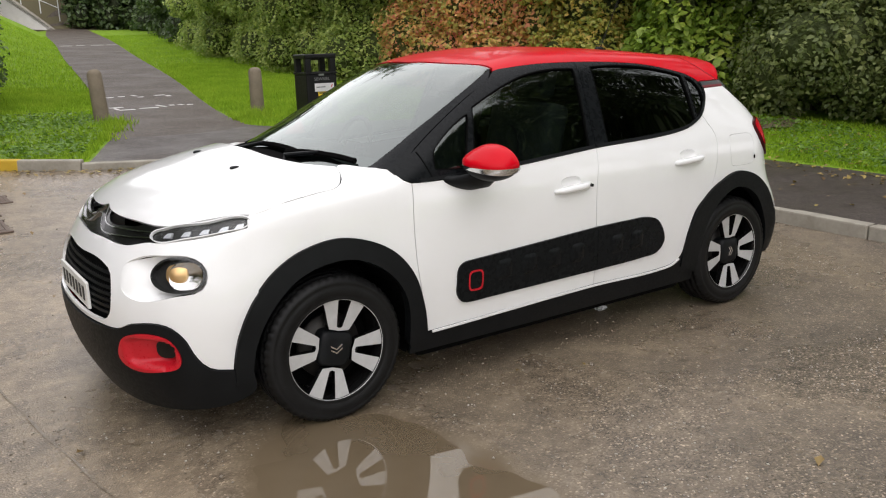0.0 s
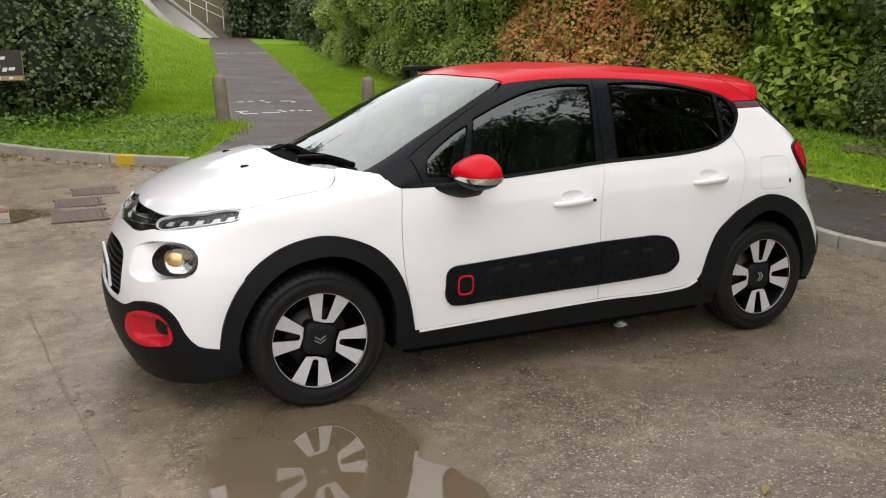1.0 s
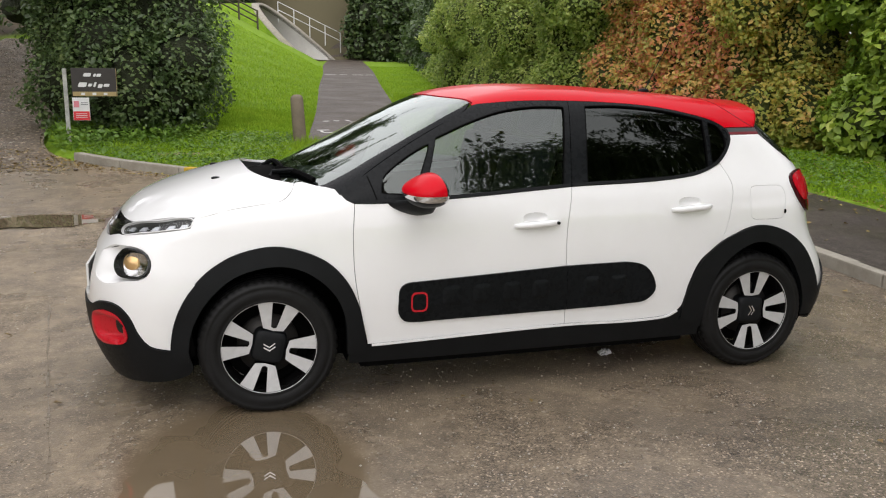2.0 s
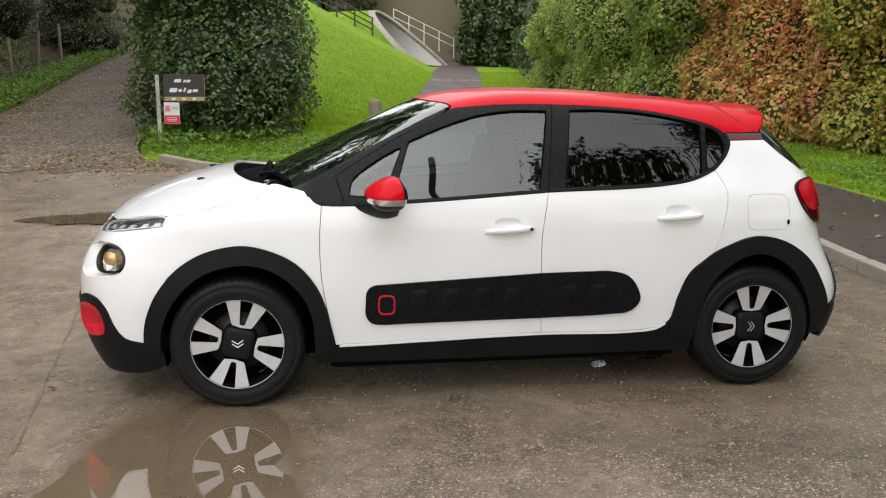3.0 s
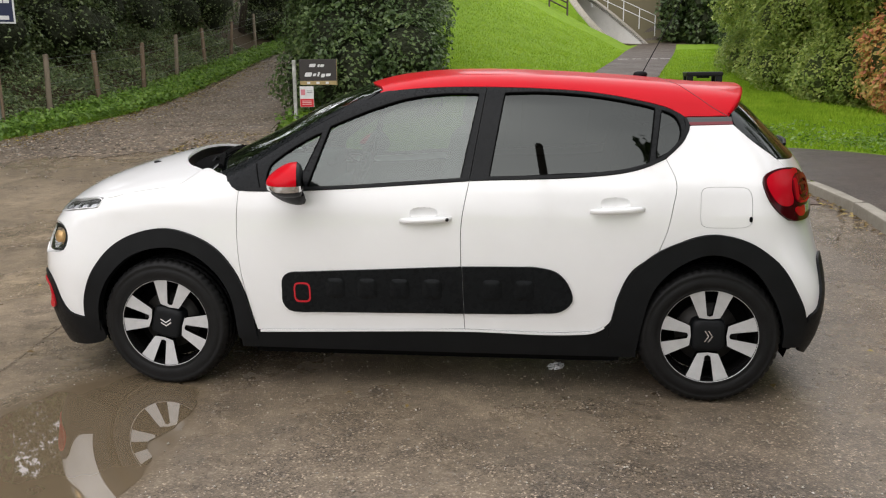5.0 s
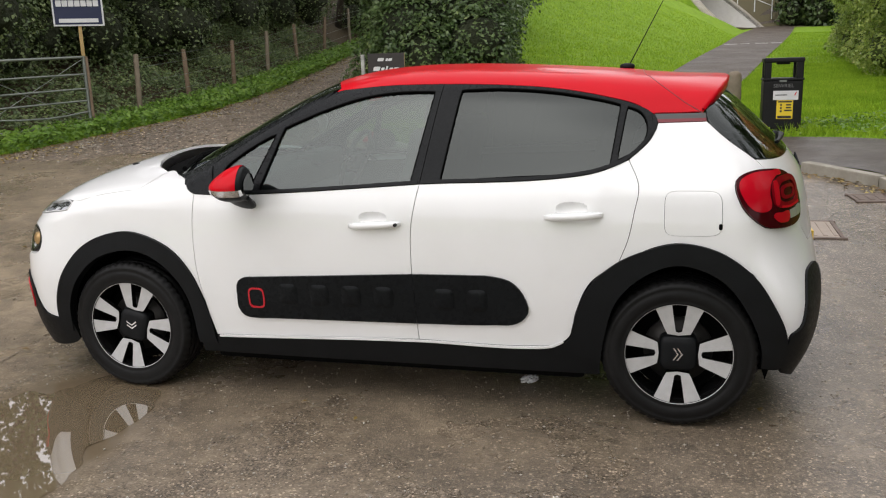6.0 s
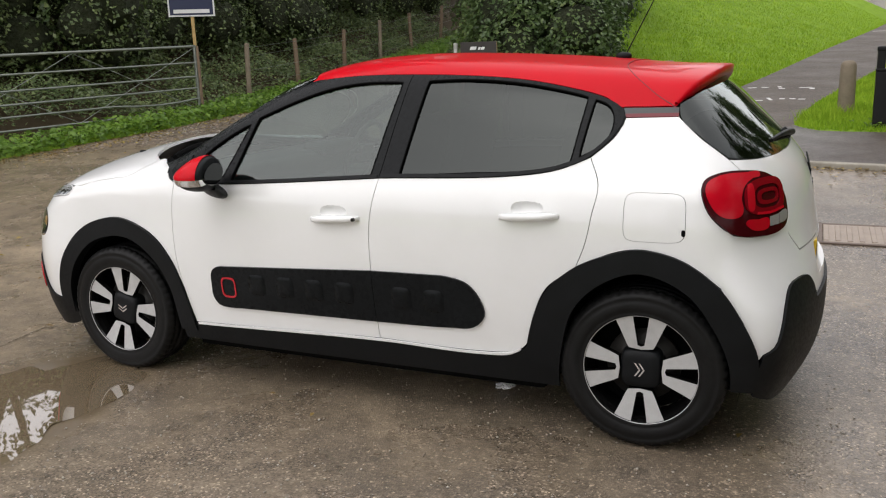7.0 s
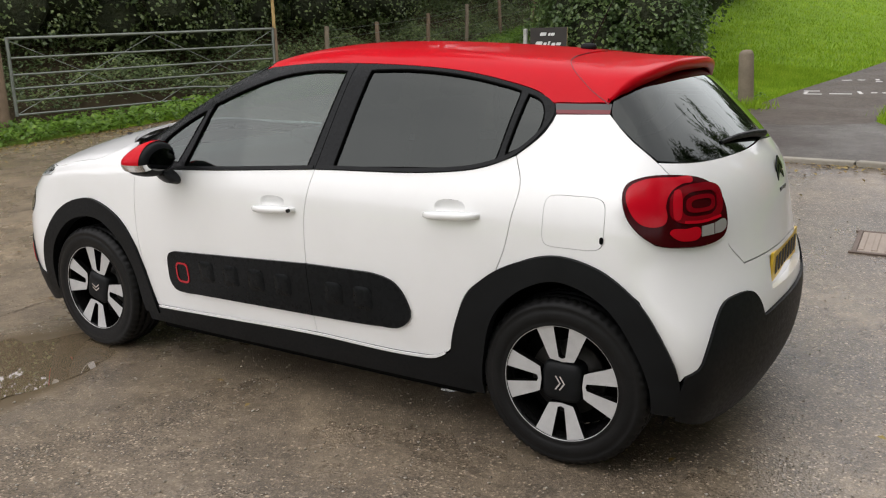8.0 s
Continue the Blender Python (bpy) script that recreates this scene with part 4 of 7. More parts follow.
# wheels
def wheel(x, side, turn):
    w = empty("wheel", (x, .742 * side, .315), 0, car)
    flip = Matrix.Diagonal((1, 1 if side < 0 else -1, 1, 1))

    def add(name, bm, mat, smooth=False, label=""):
        bmesh.ops.transform(bm, matrix=flip, verts=bm.verts)
        if side > 0:
            bmesh.ops.reverse_faces(bm, faces=bm.faces)
        return part(name, bm, mat, w, label, smooth)

    prof = [(.212, .095), (.218, .1005), (.222, .0985), (.232, .1005), (.236, .1030), (.262, .1042), (.266, .1020), (.280, .1000), (.284, .1020), (.292, .0960), (.301, .0905), (.3095, .078)]
    prof = [(r, -h) for r, h in prof]
    for y in (-.062, -.022, .022, .062):
        prof += [(.3135, y - .006), (.3065, y - .004), (.3065, y + .004), (.3135, y + .006)]
    prof += [(.3095, .078), (.300, .090), (.25, .104), (.212, .095)]
    bm = revolve(prof, 216)
    for v in bm.verts:                              # cross grooves over the tread's shoulders
        if math.hypot(v.co.x, v.co.z) > .299 and abs(v.co.y) > .05 and int(round(math.atan2(v.co.z, v.co.x) / (2 * math.pi) * 216)) % 4 == 0:
            v.co.x, v.co.z = v.co.x * .982, v.co.z * .982
    add("tyre", bm, rubber, True, "black tyre with a wet tread")
    add("rim", revolve([(.2145, -.092), (.219, -.097), (.212, -.094), (.2085, -.080), (.200, -.055), (.195, .05), (.215, .095)], 64), gloss_black, True, "gloss black rim")
    add("rim_edge", revolve([(.2118, -.0950), (.2135, -.0967), (.2152, -.0952)], 64), machined, True)
    add("brake_disc", revolve([(.04, -.02), (.14, -.02), (.14, .0), (.04, .0)], 40), textured_iron, True)
    # added disc that blacks out the shaded hollow behind the spokes
    add("wheel_hollow_shade", revolve([(.0, .03), (.196, .03)], 32), shadow_black)
    # four forked spokes
    for k in range(4):
        base_a = radians(turn) + k * math.pi / 2
        for s_ in (-1, 1):
            bm = bmesh.new()
            q = [(.0775, 0), (.090, 0), (.0945, .0125), (.135, .0190), (.2085, .030), (.204, .062), (.192, .095), (.165, .082), (.135, .069), (.100, .054), (.083, .045)]
            ring = []
            for r, o in q:
                d = -.078 - .085 * (r - .06)
                ca, sa = math.cos(base_a), math.sin(base_a)
                px, pz = r * ca - s_ * o * sa, r * sa + s_ * o * ca
                ring.append((px, d, pz))
            top = [bm.verts.new(v) for v in ring]
            low = [bm.verts.new((x * .985, y + .030, z * .985)) for x, y, z in ring]
            f = bm.faces.new(top if s_ < 0 else top[::-1])
            for i in range(len(ring)):
                bm.faces.new((top[i - 1], top[i], low[i], low[i - 1]))
            bmesh.ops.recalc_face_normals(bm, faces=bm.faces)
            sp = add("spoke", bm, machined)
            sp.data.materials.append(gloss_black)
            for pl in sp.data.polygons:
                pl.material_index = 0 if len(pl.vertices) > 4 else 1
    bm = revolve([(0, -.086), (.045, -.0855), (.068, -.082), (.076, -.074), (.079, -.055), (.079, .0)], 48)
    for v in bm.verts:                              # squared off towards the spokes
        a = math.atan2(v.co.z, v.co.x) - radians(turn)
        k = 1 / (abs(math.cos(a)) ** 5 + abs(math.sin(a)) ** 5) ** .2
        v.co.x, v.co.z = v.co.x * k * .96, v.co.z * k * .96
    add("hub", bm, black_plastic, True)
    add("hub_chevrons", chevron_mesh(radians(turn - (166 if x < 0 else 90))), chrome)
    return w


def chevron_mesh(a):
    bm = bmesh.new()
    rot = Euler((0, -a, 0)).to_matrix()
    for k in (0, 1):
        y0 = -.55 + .62 * k
        ring = [(-1, y0 - .3), (0, y0 + .35), (1, y0 - .3), (1, y0 - .05), (0, y0 + .62), (-1, y0 - .05)]
        hi = [bm.verts.new(rot @ Vector((y * .026, -.0905, x * .026))) for x, y in ring]
        lo = [bm.verts.new(v.co + Vector((0, .004, 0))) for v in hi]
        for quad in ((0, 1, 4, 5), (1, 2, 3, 4)):
            bm.faces.new([hi[i] for i in quad])
        for i in range(6):
            bm.faces.new((lo[i - 1], lo[i], hi[i], hi[i - 1]))
    return bm


textured_iron = textured("brake_iron", ((.3, grey(.02)), (.7, (.04, .035, .03))), 20, (.4, .6), 200, .1, .001, metal=.5)
for x, turn in ((-1.27, 76), (1.27, 90)):
    for side in (-1, 1):
        wheel(x, side, turn)
for x in (-1.26, 1.265):
    for s in (-1, 1):
        bm = bmesh.new()
        n = 20
        out_y = []
        for k in range(n + 1):
            px, pz, yy_ = x + .365 * math.cos(math.pi * k / n * 1.2 - .3), .315 + .375 * math.sin(math.pi * k / n * 1.2 - .3), np.linspace(.5, .9, 161)
            free = body(0 * yy_ + px, yy_, 0 * yy_ + pz) < -.012
            out_y.append(float(yy_[free].max()) if free.any() else .5)
        rows = [[bm.verts.new((x + .365 * math.cos(math.pi * k / n * 1.2 - .3), (.50 if y == 0 else out_y[k]) * s, .315 + .375 * math.sin(math.pi * k / n * 1.2 - .3))) for k in range(n + 1)] for y in (0, 1)]
        for k in range(n):
            bm.faces.new((rows[0][k], rows[0][k + 1], rows[1][k + 1], rows[1][k]))
        back_ = [bm.verts.new(v.co) for v in rows[0]]
        bm.faces.new(back_)
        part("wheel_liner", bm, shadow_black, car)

# floor, cabin
bm = box((-.05, 0, .25), (3.5, 1.22, .14), .03)
add_box(bm, (.02, 0, .225), (1.74, 1.56, .13), .03)
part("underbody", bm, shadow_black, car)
part("cabin_floor", box((.06, 0, .42), (1.70, 1.44, .10), .02), interior_dark, car)
part("bulkhead", box((-.90, 0, .80), (.06, 1.30, .34), .02), interior_dark, car)
part("boot_back", box((1.02, 0, .80), (.06, 1.30, .40), .02), interior_dark, car)
bm = bmesh.new()
add_box(bm, (-.88, 0, .90), (.36, 1.36, .20), .06, 4)
add_box(bm, (-.72, 0, .78), (.20, 1.36, .18), .05, 3)
add_box(bm, (-.74, .36, 1.00), (.16, .36, .08), .03, 3)
part("dashboard", bm, interior_dark, car, "", True)
sw = part("steering_wheel", rod([(0, .185 * math.cos(a / 16 * 2 * math.pi), .185 * math.sin(a / 16 * 2 * math.pi)) for a in range(17)], .015, 8), interior_dark, car, "", True)
bm = bmesh.new()
bm.from_mesh(sw.data)
add_box(bm, (0, 0, 0), (.04, .14, .10), .015)
add_box(bm, (0, 0, 0), (.02, .36, .03), .008)
bmesh.ops.transform(bm, matrix=pose(-.52, .36, .97, 0, 22, 0), verts=bm.verts)
bm.to_mesh(sw.data)
bm.free()


def seat(x, y, wide):
    s = part("seat", box((x, y, .60), (.50, wide, .17), .05, 4), seat_cloth, car, "", True)
    part("seat_back", box((0, 0, .30), (.14, wide, .62), .05, 4, pose(x + .24, y, .62, 0, 14, 0)), seat_cloth, s, "", True)
    part("headrest", box((0, 0, .73), (.10, .27, .19), .04, 4, pose(x + .24, y, .62, 0, 14, 0)), seat_cloth, s, "", True)


for y in (-.36, .36):
    seat(-.22, y, .50)
    seat(.62, y, .64)
inner_roof = [(x * .985 + .005, y * .94) for x, y in roof_half]
panel("headlining", inner_roof + [(x, -y) for x, y in inner_roof[::-1]], seat_cloth, car, top_map, off=-.03, gap=0, lip=False, step=.08)


# ---- the ground ----
VERGE = Spline([-60, -3, 0, 2, 4.8, 7, 8.6, 11.5, 17, 26, 40, 58, 90, 250], [.1, .1, .11, .22, .43, .49, .59, .75, 1.06, 1.57, 2.36, 3.38, 6.0, 15.0])
LANE = Spline([-60, -3, 0, 2, 5, 7, 10, 14, 17, 20, 30, 60, 250], [0, 0, .02, .13, .36, .52, .74, 1.08, 1.45, 1.85, 3.0, 6.0, 15.0])
KERB = [(3.3, -7.2), (3.3, -6), (3.3, 2.6), (3.25, 3.5), (3.05, 4.25), (2.65, 4.70), (1.9, 4.86), (1.1, 4.92), (.2, 5.0), (-.6, 5.17), (-1.25, 5.45), (-1.72, 5.72), (-2.3, 6.2), (-2.94, 6.8), (-3.40, 7.5)]
LANE_R = [(-3.65, 8.3), (-3.9, 10), (-4.2, 14), (-4.7, 20), (-5.6, 32)]
LANE_L = [(-8.7, 32), (-7.9, 20), (-7.5, 14), (-7.25, 10), (-7.7, 7), (-8.2, 5), (-8.7, 3.2), (-9.6, 0.5), (-11, -3), (-12, -7.2)]
PATH_L = Spline([5, 7.9, 9.4, 13, 17, 24, 34, 46, 58], [-.9, -.07, .18, .75, 1.35, 2.35, 3.9, 5.6, 7.7])
PATH_R = Spline([5, 7.3, 9.1, 13, 17, 24, 34, 46, 58], [1.2, 1.55, 1.78, 2.55, 3.3, 4.5, 6.3, 8.3, 10.2])


def road_z(x, y):
    x, y = np.asarray(x, float), np.asarray(y, float)
    flat = .077 * np.log1p(np.exp(np.clip((y - .3) * 3, -50, 50))) / 3
    t = sstep(6, 9, y) * sstep(-2.5, -4.0, x)
    z = flat * (1 - t) + LANE(y) * t
    for (cx, cy, rx, ry), level in POOLS:
        e = pool_edge(x, y, cx, cy, rx, ry)
        w = level(x, y)
        k = 1 - sstep(1.0, 2.3, e)
        z = z * (1 - k) + (w - .024 * np.clip(1 - e, -1, 1)) * k
    return z


def pool_edge(x, y, cx, cy, rx, ry):
    u, v = (x - cx) / rx, (y - cy) / ry
    return u * u + v * v + .20 * np.sin(3 * np.arctan2(v, u) + 1) + .12 * np.sin(7 * np.arctan2(v, u))


POOLS = [((-1.41, -1.64, .47, .92), lambda x, y: .013 - .030 * (x + 1.27) - .015 * (y + 1.2)),
         ((-3.05, 3.62, .66, .36), lambda x, y: .262 + .01 * (y - 3.6))]
ROAD = smooth_loop(KERB[:1] + KERB + LANE_R + LANE_R[-1:] + LANE_L[:1] + LANE_L + LANE_L[-1:], .4)


def land_z(x, y):
    """Everything that is not road: verges, banks and hills."""
    x, y = np.asarray(x, float), np.asarray(y, float)
    w = sstep(-4.4, -2.4, x)
    z = VERGE(y) * w + LANE(y) * (1 - w)
    left = np.clip(PATH_L(y) - .3 - x, 0, 14)
    rise = (.10 + .42 * sstep(9, 50, y)) * sstep(7.5, 13, y)
    z = z + rise * left * sstep(-7, -4.2 + .05 * np.clip(y - 10, 0, 40), x) * sstep(55, 52, y)
    z = z + 3.6 * sstep(-9.0, -16, x) + 1.6 * sstep(8, 16, x - .15 * np.clip(y - 8, 0, 60))
    z = z + 6.5 * sstep(58.5, 66, y + .22 * (x - 8)) * sstep(-30, -10, x) * sstep(45, 25, x)
    z = z - .055 * sstep(-1.2, -.4, x) * sstep(3.2, 2.2, x) * sstep(6.8, 5.2, y) * sstep(2, 3, y)
    away = np.maximum(PATH_L(y) - x, x - PATH_R(y))
    return z + .03 * np.sin(x * 1.7 + 2) * np.sin(y * 1.3) * sstep(10, 14, y) * sstep(.3, 1.5, away)


def grid_lines(*parts):
    out = []
    for a, b, n in parts:
        out += list(np.linspace(a, b, n, endpoint=False))
    return np.array(out + [parts[-1][1]])


def tidy(rgb, k):
    return tuple(c * k for c in rgb)


def map_range(m, v, a, b):
    n = m.node_tree.nodes.new("ShaderNodeMapRange")
    wire(m, v, n.inputs[0])
    n.inputs[1].default_value, n.inputs[2].default_value = a, b
    return n.outputs[0]


grass_earth = textured("grass_earth", ((.25, (.090, .150, .014)), (.5, (.165, .28, .020)), (.72, (.25, .36, .032))), 2.6, (.75, .95), 70, .5, .02, Specular_IOR_Level=.15)
# bare, leaf-strewn soil under the trees behind the fence
sep_ = grass_earth.node_tree.nodes.new("ShaderNodeSeparateXYZ")
wire(grass_earth, grass_earth.node_tree.nodes.new("ShaderNodeTexCoord").outputs["Object"], sep_.inputs[0])
old = bsdf(grass_earth).inputs["Base Color"].links[0].from_socket
wire(grass_earth, mix(grass_earth, map_range(grass_earth, sep_.outputs["X"], -8.4, -9.4), old, (.075, .058, .034)), bsdf(grass_earth).inputs["Base Color"])
old = bsdf(grass_earth).inputs["Base Color"].links[0].from_socket
wire(grass_earth, mix(grass_earth, map_range(grass_earth, sep_.outputs["Y"], 55.5, 57.5), old, (.12, .105, .062)), bsdf(grass_earth).inputs["Base Color"])
asphalt = material("wet_asphalt", grey(.1), .4, 0, Specular_IOR_Level=.8, IOR=1.5)


def make_asphalt(m, base, silt, where=None, wet=(.16, .42), pools=False, chip=130., worn=True, pale=2.5):
    """Worn asphalt: dark binder, pale chippings, silt in broad patches and a film of water."""
    co = m.node_tree.nodes.new("ShaderNodeTexCoord").outputs["Object"]
    chips = node(m, "ShaderNodeTexVoronoi", Scale=chip)
    wire(m, co, chips.inputs["Vector"])
    pick = node(m, "ShaderNodeSeparateColor")
    wire(m, chips.outputs["Color"], pick.inputs[0])
    stone = ramp(m, pick.outputs[0], (.0, tidy(base, .36)), (.5, tidy(base, .82)), (.8, tidy(base, 1.3)), (.94, tidy(base, 1.8)), (.985, tidy(base, pale)))
    patch = ramp(m, noise_tex(m, .55, 6, .6, co), (.42, grey(0)), (.66, grey(1)))
    fine = ramp(m, noise_tex(m, 5., 5, .6, co), (.35, grey(.25)), (.7, grey(1)))
    cover = mix(m, 1., patch, fine, "MULTIPLY")
    col = mix(m, mix(m, 1., cover, grey(.75), "MULTIPLY"), stone, silt)
    if where is not None:
        sep = m.node_tree.nodes.new("ShaderNodeSeparateXYZ")
        wire(m, co, sep.inputs[0])
        wob = node(m, "ShaderNodeMath")
        wob.operation = "MULTIPLY_ADD"
        wire(m, noise_tex(m, .7, 4, .6, co), wob.inputs[0])
        wob.inputs[1].default_value = 1.6
        wire(m, sep.outputs["X"], wob.inputs[2])
        side = ramp(m, map_range(m, wob.outputs[0], -1.4, 1.5), (0, grey(1)), (1, grey(0)))
        col = mix(m, mix(m, 1., mix(m, 1., side, fine, "MULTIPLY"), grey(.8), "MULTIPLY"), col, silt)
    drift = ramp(m, noise_tex(m, 14, 5, .7, co), (.3, grey(.66)), (.7, grey(1.25)))
    col = mix(m, 1., col, drift, "MULTIPLY")
    stretch = m.node_tree.nodes.new("ShaderNodeMapping")      # bands worn by wheels and water
    wire(m, co, stretch.inputs[0])
    stretch.inputs["Scale"].default_value = (.5, 1.5, 1)
    band = ramp(m, noise_tex(m, 1.3, 4, .55, stretch.outputs[0]), (.35, grey(.87)), (.65, grey(1.12)))
    if worn:
        col = mix(m, 1., col, band, "MULTIPLY")
    gloss = ramp(m, noise_tex(m, .9, 5, .6, co), (.35, grey(wet[0])), (.62, grey(wet[1])))
    calm = grey(1.)
    if pools:                                     # soaked, silty rims round the puddles
        for (cx, cy, rx, ry), _ in POOLS:
            mp = m.node_tree.nodes.new("ShaderNodeMapping")
            wire(m, co, mp.inputs[0])
            mp.inputs["Location"].default_value, mp.inputs["Scale"].default_value = (-cx / rx, -cy / ry, 0), (1 / rx, 1 / ry, 0)
            far = m.node_tree.nodes.new("ShaderNodeVectorMath")
            far.operation = "LENGTH"
            wire(m, mp.outputs[0], far.inputs[0])
            near = ramp(m, mix(m, .25, far.outputs["Value"], noise_tex(m, 4, 5, .6, co)), (.80, grey(1)), (1.35, grey(0)))
            col = mix(m, near, col, (.150, .114, .072))
            gloss = mix(m, near, gloss, grey(.14))
            calm = mix(m, 1., calm, mix(m, near, grey(1.), grey(.08)), "MULTIPLY")
    wire(m, col, bsdf(m).inputs["Base Color"])
    wire(m, gloss, bsdf(m).inputs["Roughness"])
    both = mix(m, .5, chips.outputs["Distance"], noise_tex(m, 30, 4, .6, co))
    bump(m, mix(m, 1., both, calm, "MULTIPLY"), .75, .60 / chip)


make_asphalt(asphalt, (.136, .108, .079), (.345, .272, .186), True, (.16, .38), True, pale=3.8)
pavement_mat = material("damp_pavement", grey(.1), .5, 0, Specular_IOR_Level=.35)
make_asphalt(pavement_mat, (.070, .057, .049), (.095, .078, .064), None, (.34, .6), worn=False)
path_mat = material("damp_path", grey(.1), .5, 0, Specular_IOR_Level=.3)
make_asphalt(path_mat, (.086, .068, .053), (.102, .081, .062), None, (.5, .65), worn=False)
gravel_mat = material("gravel", grey(.15), .7)
make_asphalt(gravel_mat, (.162, .128, .094), (.240, .188, .132), None, (.5, .8), False, 34., False, 4.5)
concrete = textured("concrete", ((.25, (.22, .20, .16)), (.75, (.42, .39, .33))), 5, (.7, .9), 90, .4, .006)
kerb_yellow = textured("yellow_paint", ((.25, (.45, .28, .02)), (.75, (.62, .42, .03))), 7, (.6, .8), 90, .4, .004)


def sheet(name, loop, step, zf, mat, **tags):
    v, tri, segs = fill([np.array(loop)], step)
    p = np.stack([v[:, 0], v[:, 1], zf(v[:, 0], v[:, 1])], 1)
    a, b, c = p[tri[:, 0]], p[tri[:, 1]], p[tri[:, 2]]
    down = np.cross(b - a, c - a)[:, 2] < 0
    tri[down] = tri[down][:, ::-1]
    return tagged(mesh_object(name, p, tri, mat), **tags)


xs = grid_lines((-260, -40, 12), (-40, -10, 24), (-10, -4.5, 22), (-4.5, 5.7, 86), (5.7, 16, 30), (16, 40, 20), (40, 260, 12))
ys = grid_lines((-260, -30, 12), (-30, -2, 24), (-2, 9.5, 96), (9.5, 32, 62), (32, 76, 50), (76, 320, 14))
X, Y = np.meshgrid(xs, ys)
Z = land_z(X, Y)
on_road = inside(np.stack([X.ravel(), Y.ravel()], 1), [shrink(ROAD, -.10)]).reshape(X.shape)
Z = np.where(on_road, np.minimum(Z, road_z(X, Y)) - .10, Z)
nx = len(xs)
quads = [(j * nx + i, j * nx + i + 1, (j + 1) * nx + i + 1, (j + 1) * nx + i) for j in range(len(ys) - 1) for i in range(nx - 1)]
tagged(mesh_object("ground", np.stack([X.ravel(), Y.ravel(), Z.ravel()], 1), quads, grass_earth), "short green grass on rolling verges and banks", "ground", kind="structure")
sheet("road", ROAD, .20, road_z, asphalt, label="wet grey-brown asphalt with silt, chippings and puddles", category="road", kind="structure")
lane_loop = smooth_loop([(-3.1, 6.6)] * 2 + LANE_R + LANE_R[-1:] + LANE_L[:1] + LANE_L[:6] + [(-8.2, 4.6), (-8.2, 4.6), (-6.2, 5.6), (-4.6, 6.2)], .1)
lane_loop[:, 1] += (.16 * np.sin(lane_loop[:, 0] * 5.1) + .12 * np.sin(lane_loop[:, 0] * 11.3 + 1) + .07 * np.sin(lane_loop[:, 0] * 23)) * (lane_loop[:, 1] < 6.5)
sheet("gravel_track", shrink(lane_loop, .05), .35, lambda x, y: road_z(x, y) + .003 + (.010 + .006 * np.sin(x * 5) * np.sin(y * 4)) * sstep(5.4, 8, y), gravel_mat, label="stony farm track of grey gravel and wet earth", category="track", kind="structure")


def pave_z(x, y):
    return land_z(x, y) + .008


pave = smooth_loop([(3.38, -7.2)] * 2 + [(3.38, 2.6), (3.33, 3.53), (3.12, 4.30), (2.68, 4.76), (1.9, 4.92), (1.1, 4.98), (.2, 5.06), (-.57, 5.23), (-.95, 5.38), (-.95, 5.38), (-.62, 6.3), (-.25, 7.3), (.0, 8.0), (.0, 8.0), (1.62, 7.6), (1.62, 7.6), (1.9, 7.1), (2.5, 6.98), (3.4, 6.85), (4.3, 6.3), (4.8, 5.5), (4.96, 4.6), (5.05, 3.5), (5.25, 1.8), (5.5, .8), (5.65, -2), (5.7, -7.2), (5.7, -7.2)], .3)
sheet("pavement", pave, .3, pave_z, pavement_mat, label="dark damp asphalt footway behind the kerb", category="pavement", kind="structure")
yy = np.linspace(7.4, 60, 60)
path_loop = np.concatenate([np.stack([PATH_L(yy), yy], 1), np.stack([PATH_R(yy), yy], 1)[::-1]])
sheet("footpath", smooth_loop([tuple(q) for q in path_loop], .4), .3, lambda x, y: land_z(x, y) + .0095 + .014 * sstep(8.2, 11, y), path_mat, label="narrow grey asphalt footpath climbing to the underpass", category="path", kind="structure")

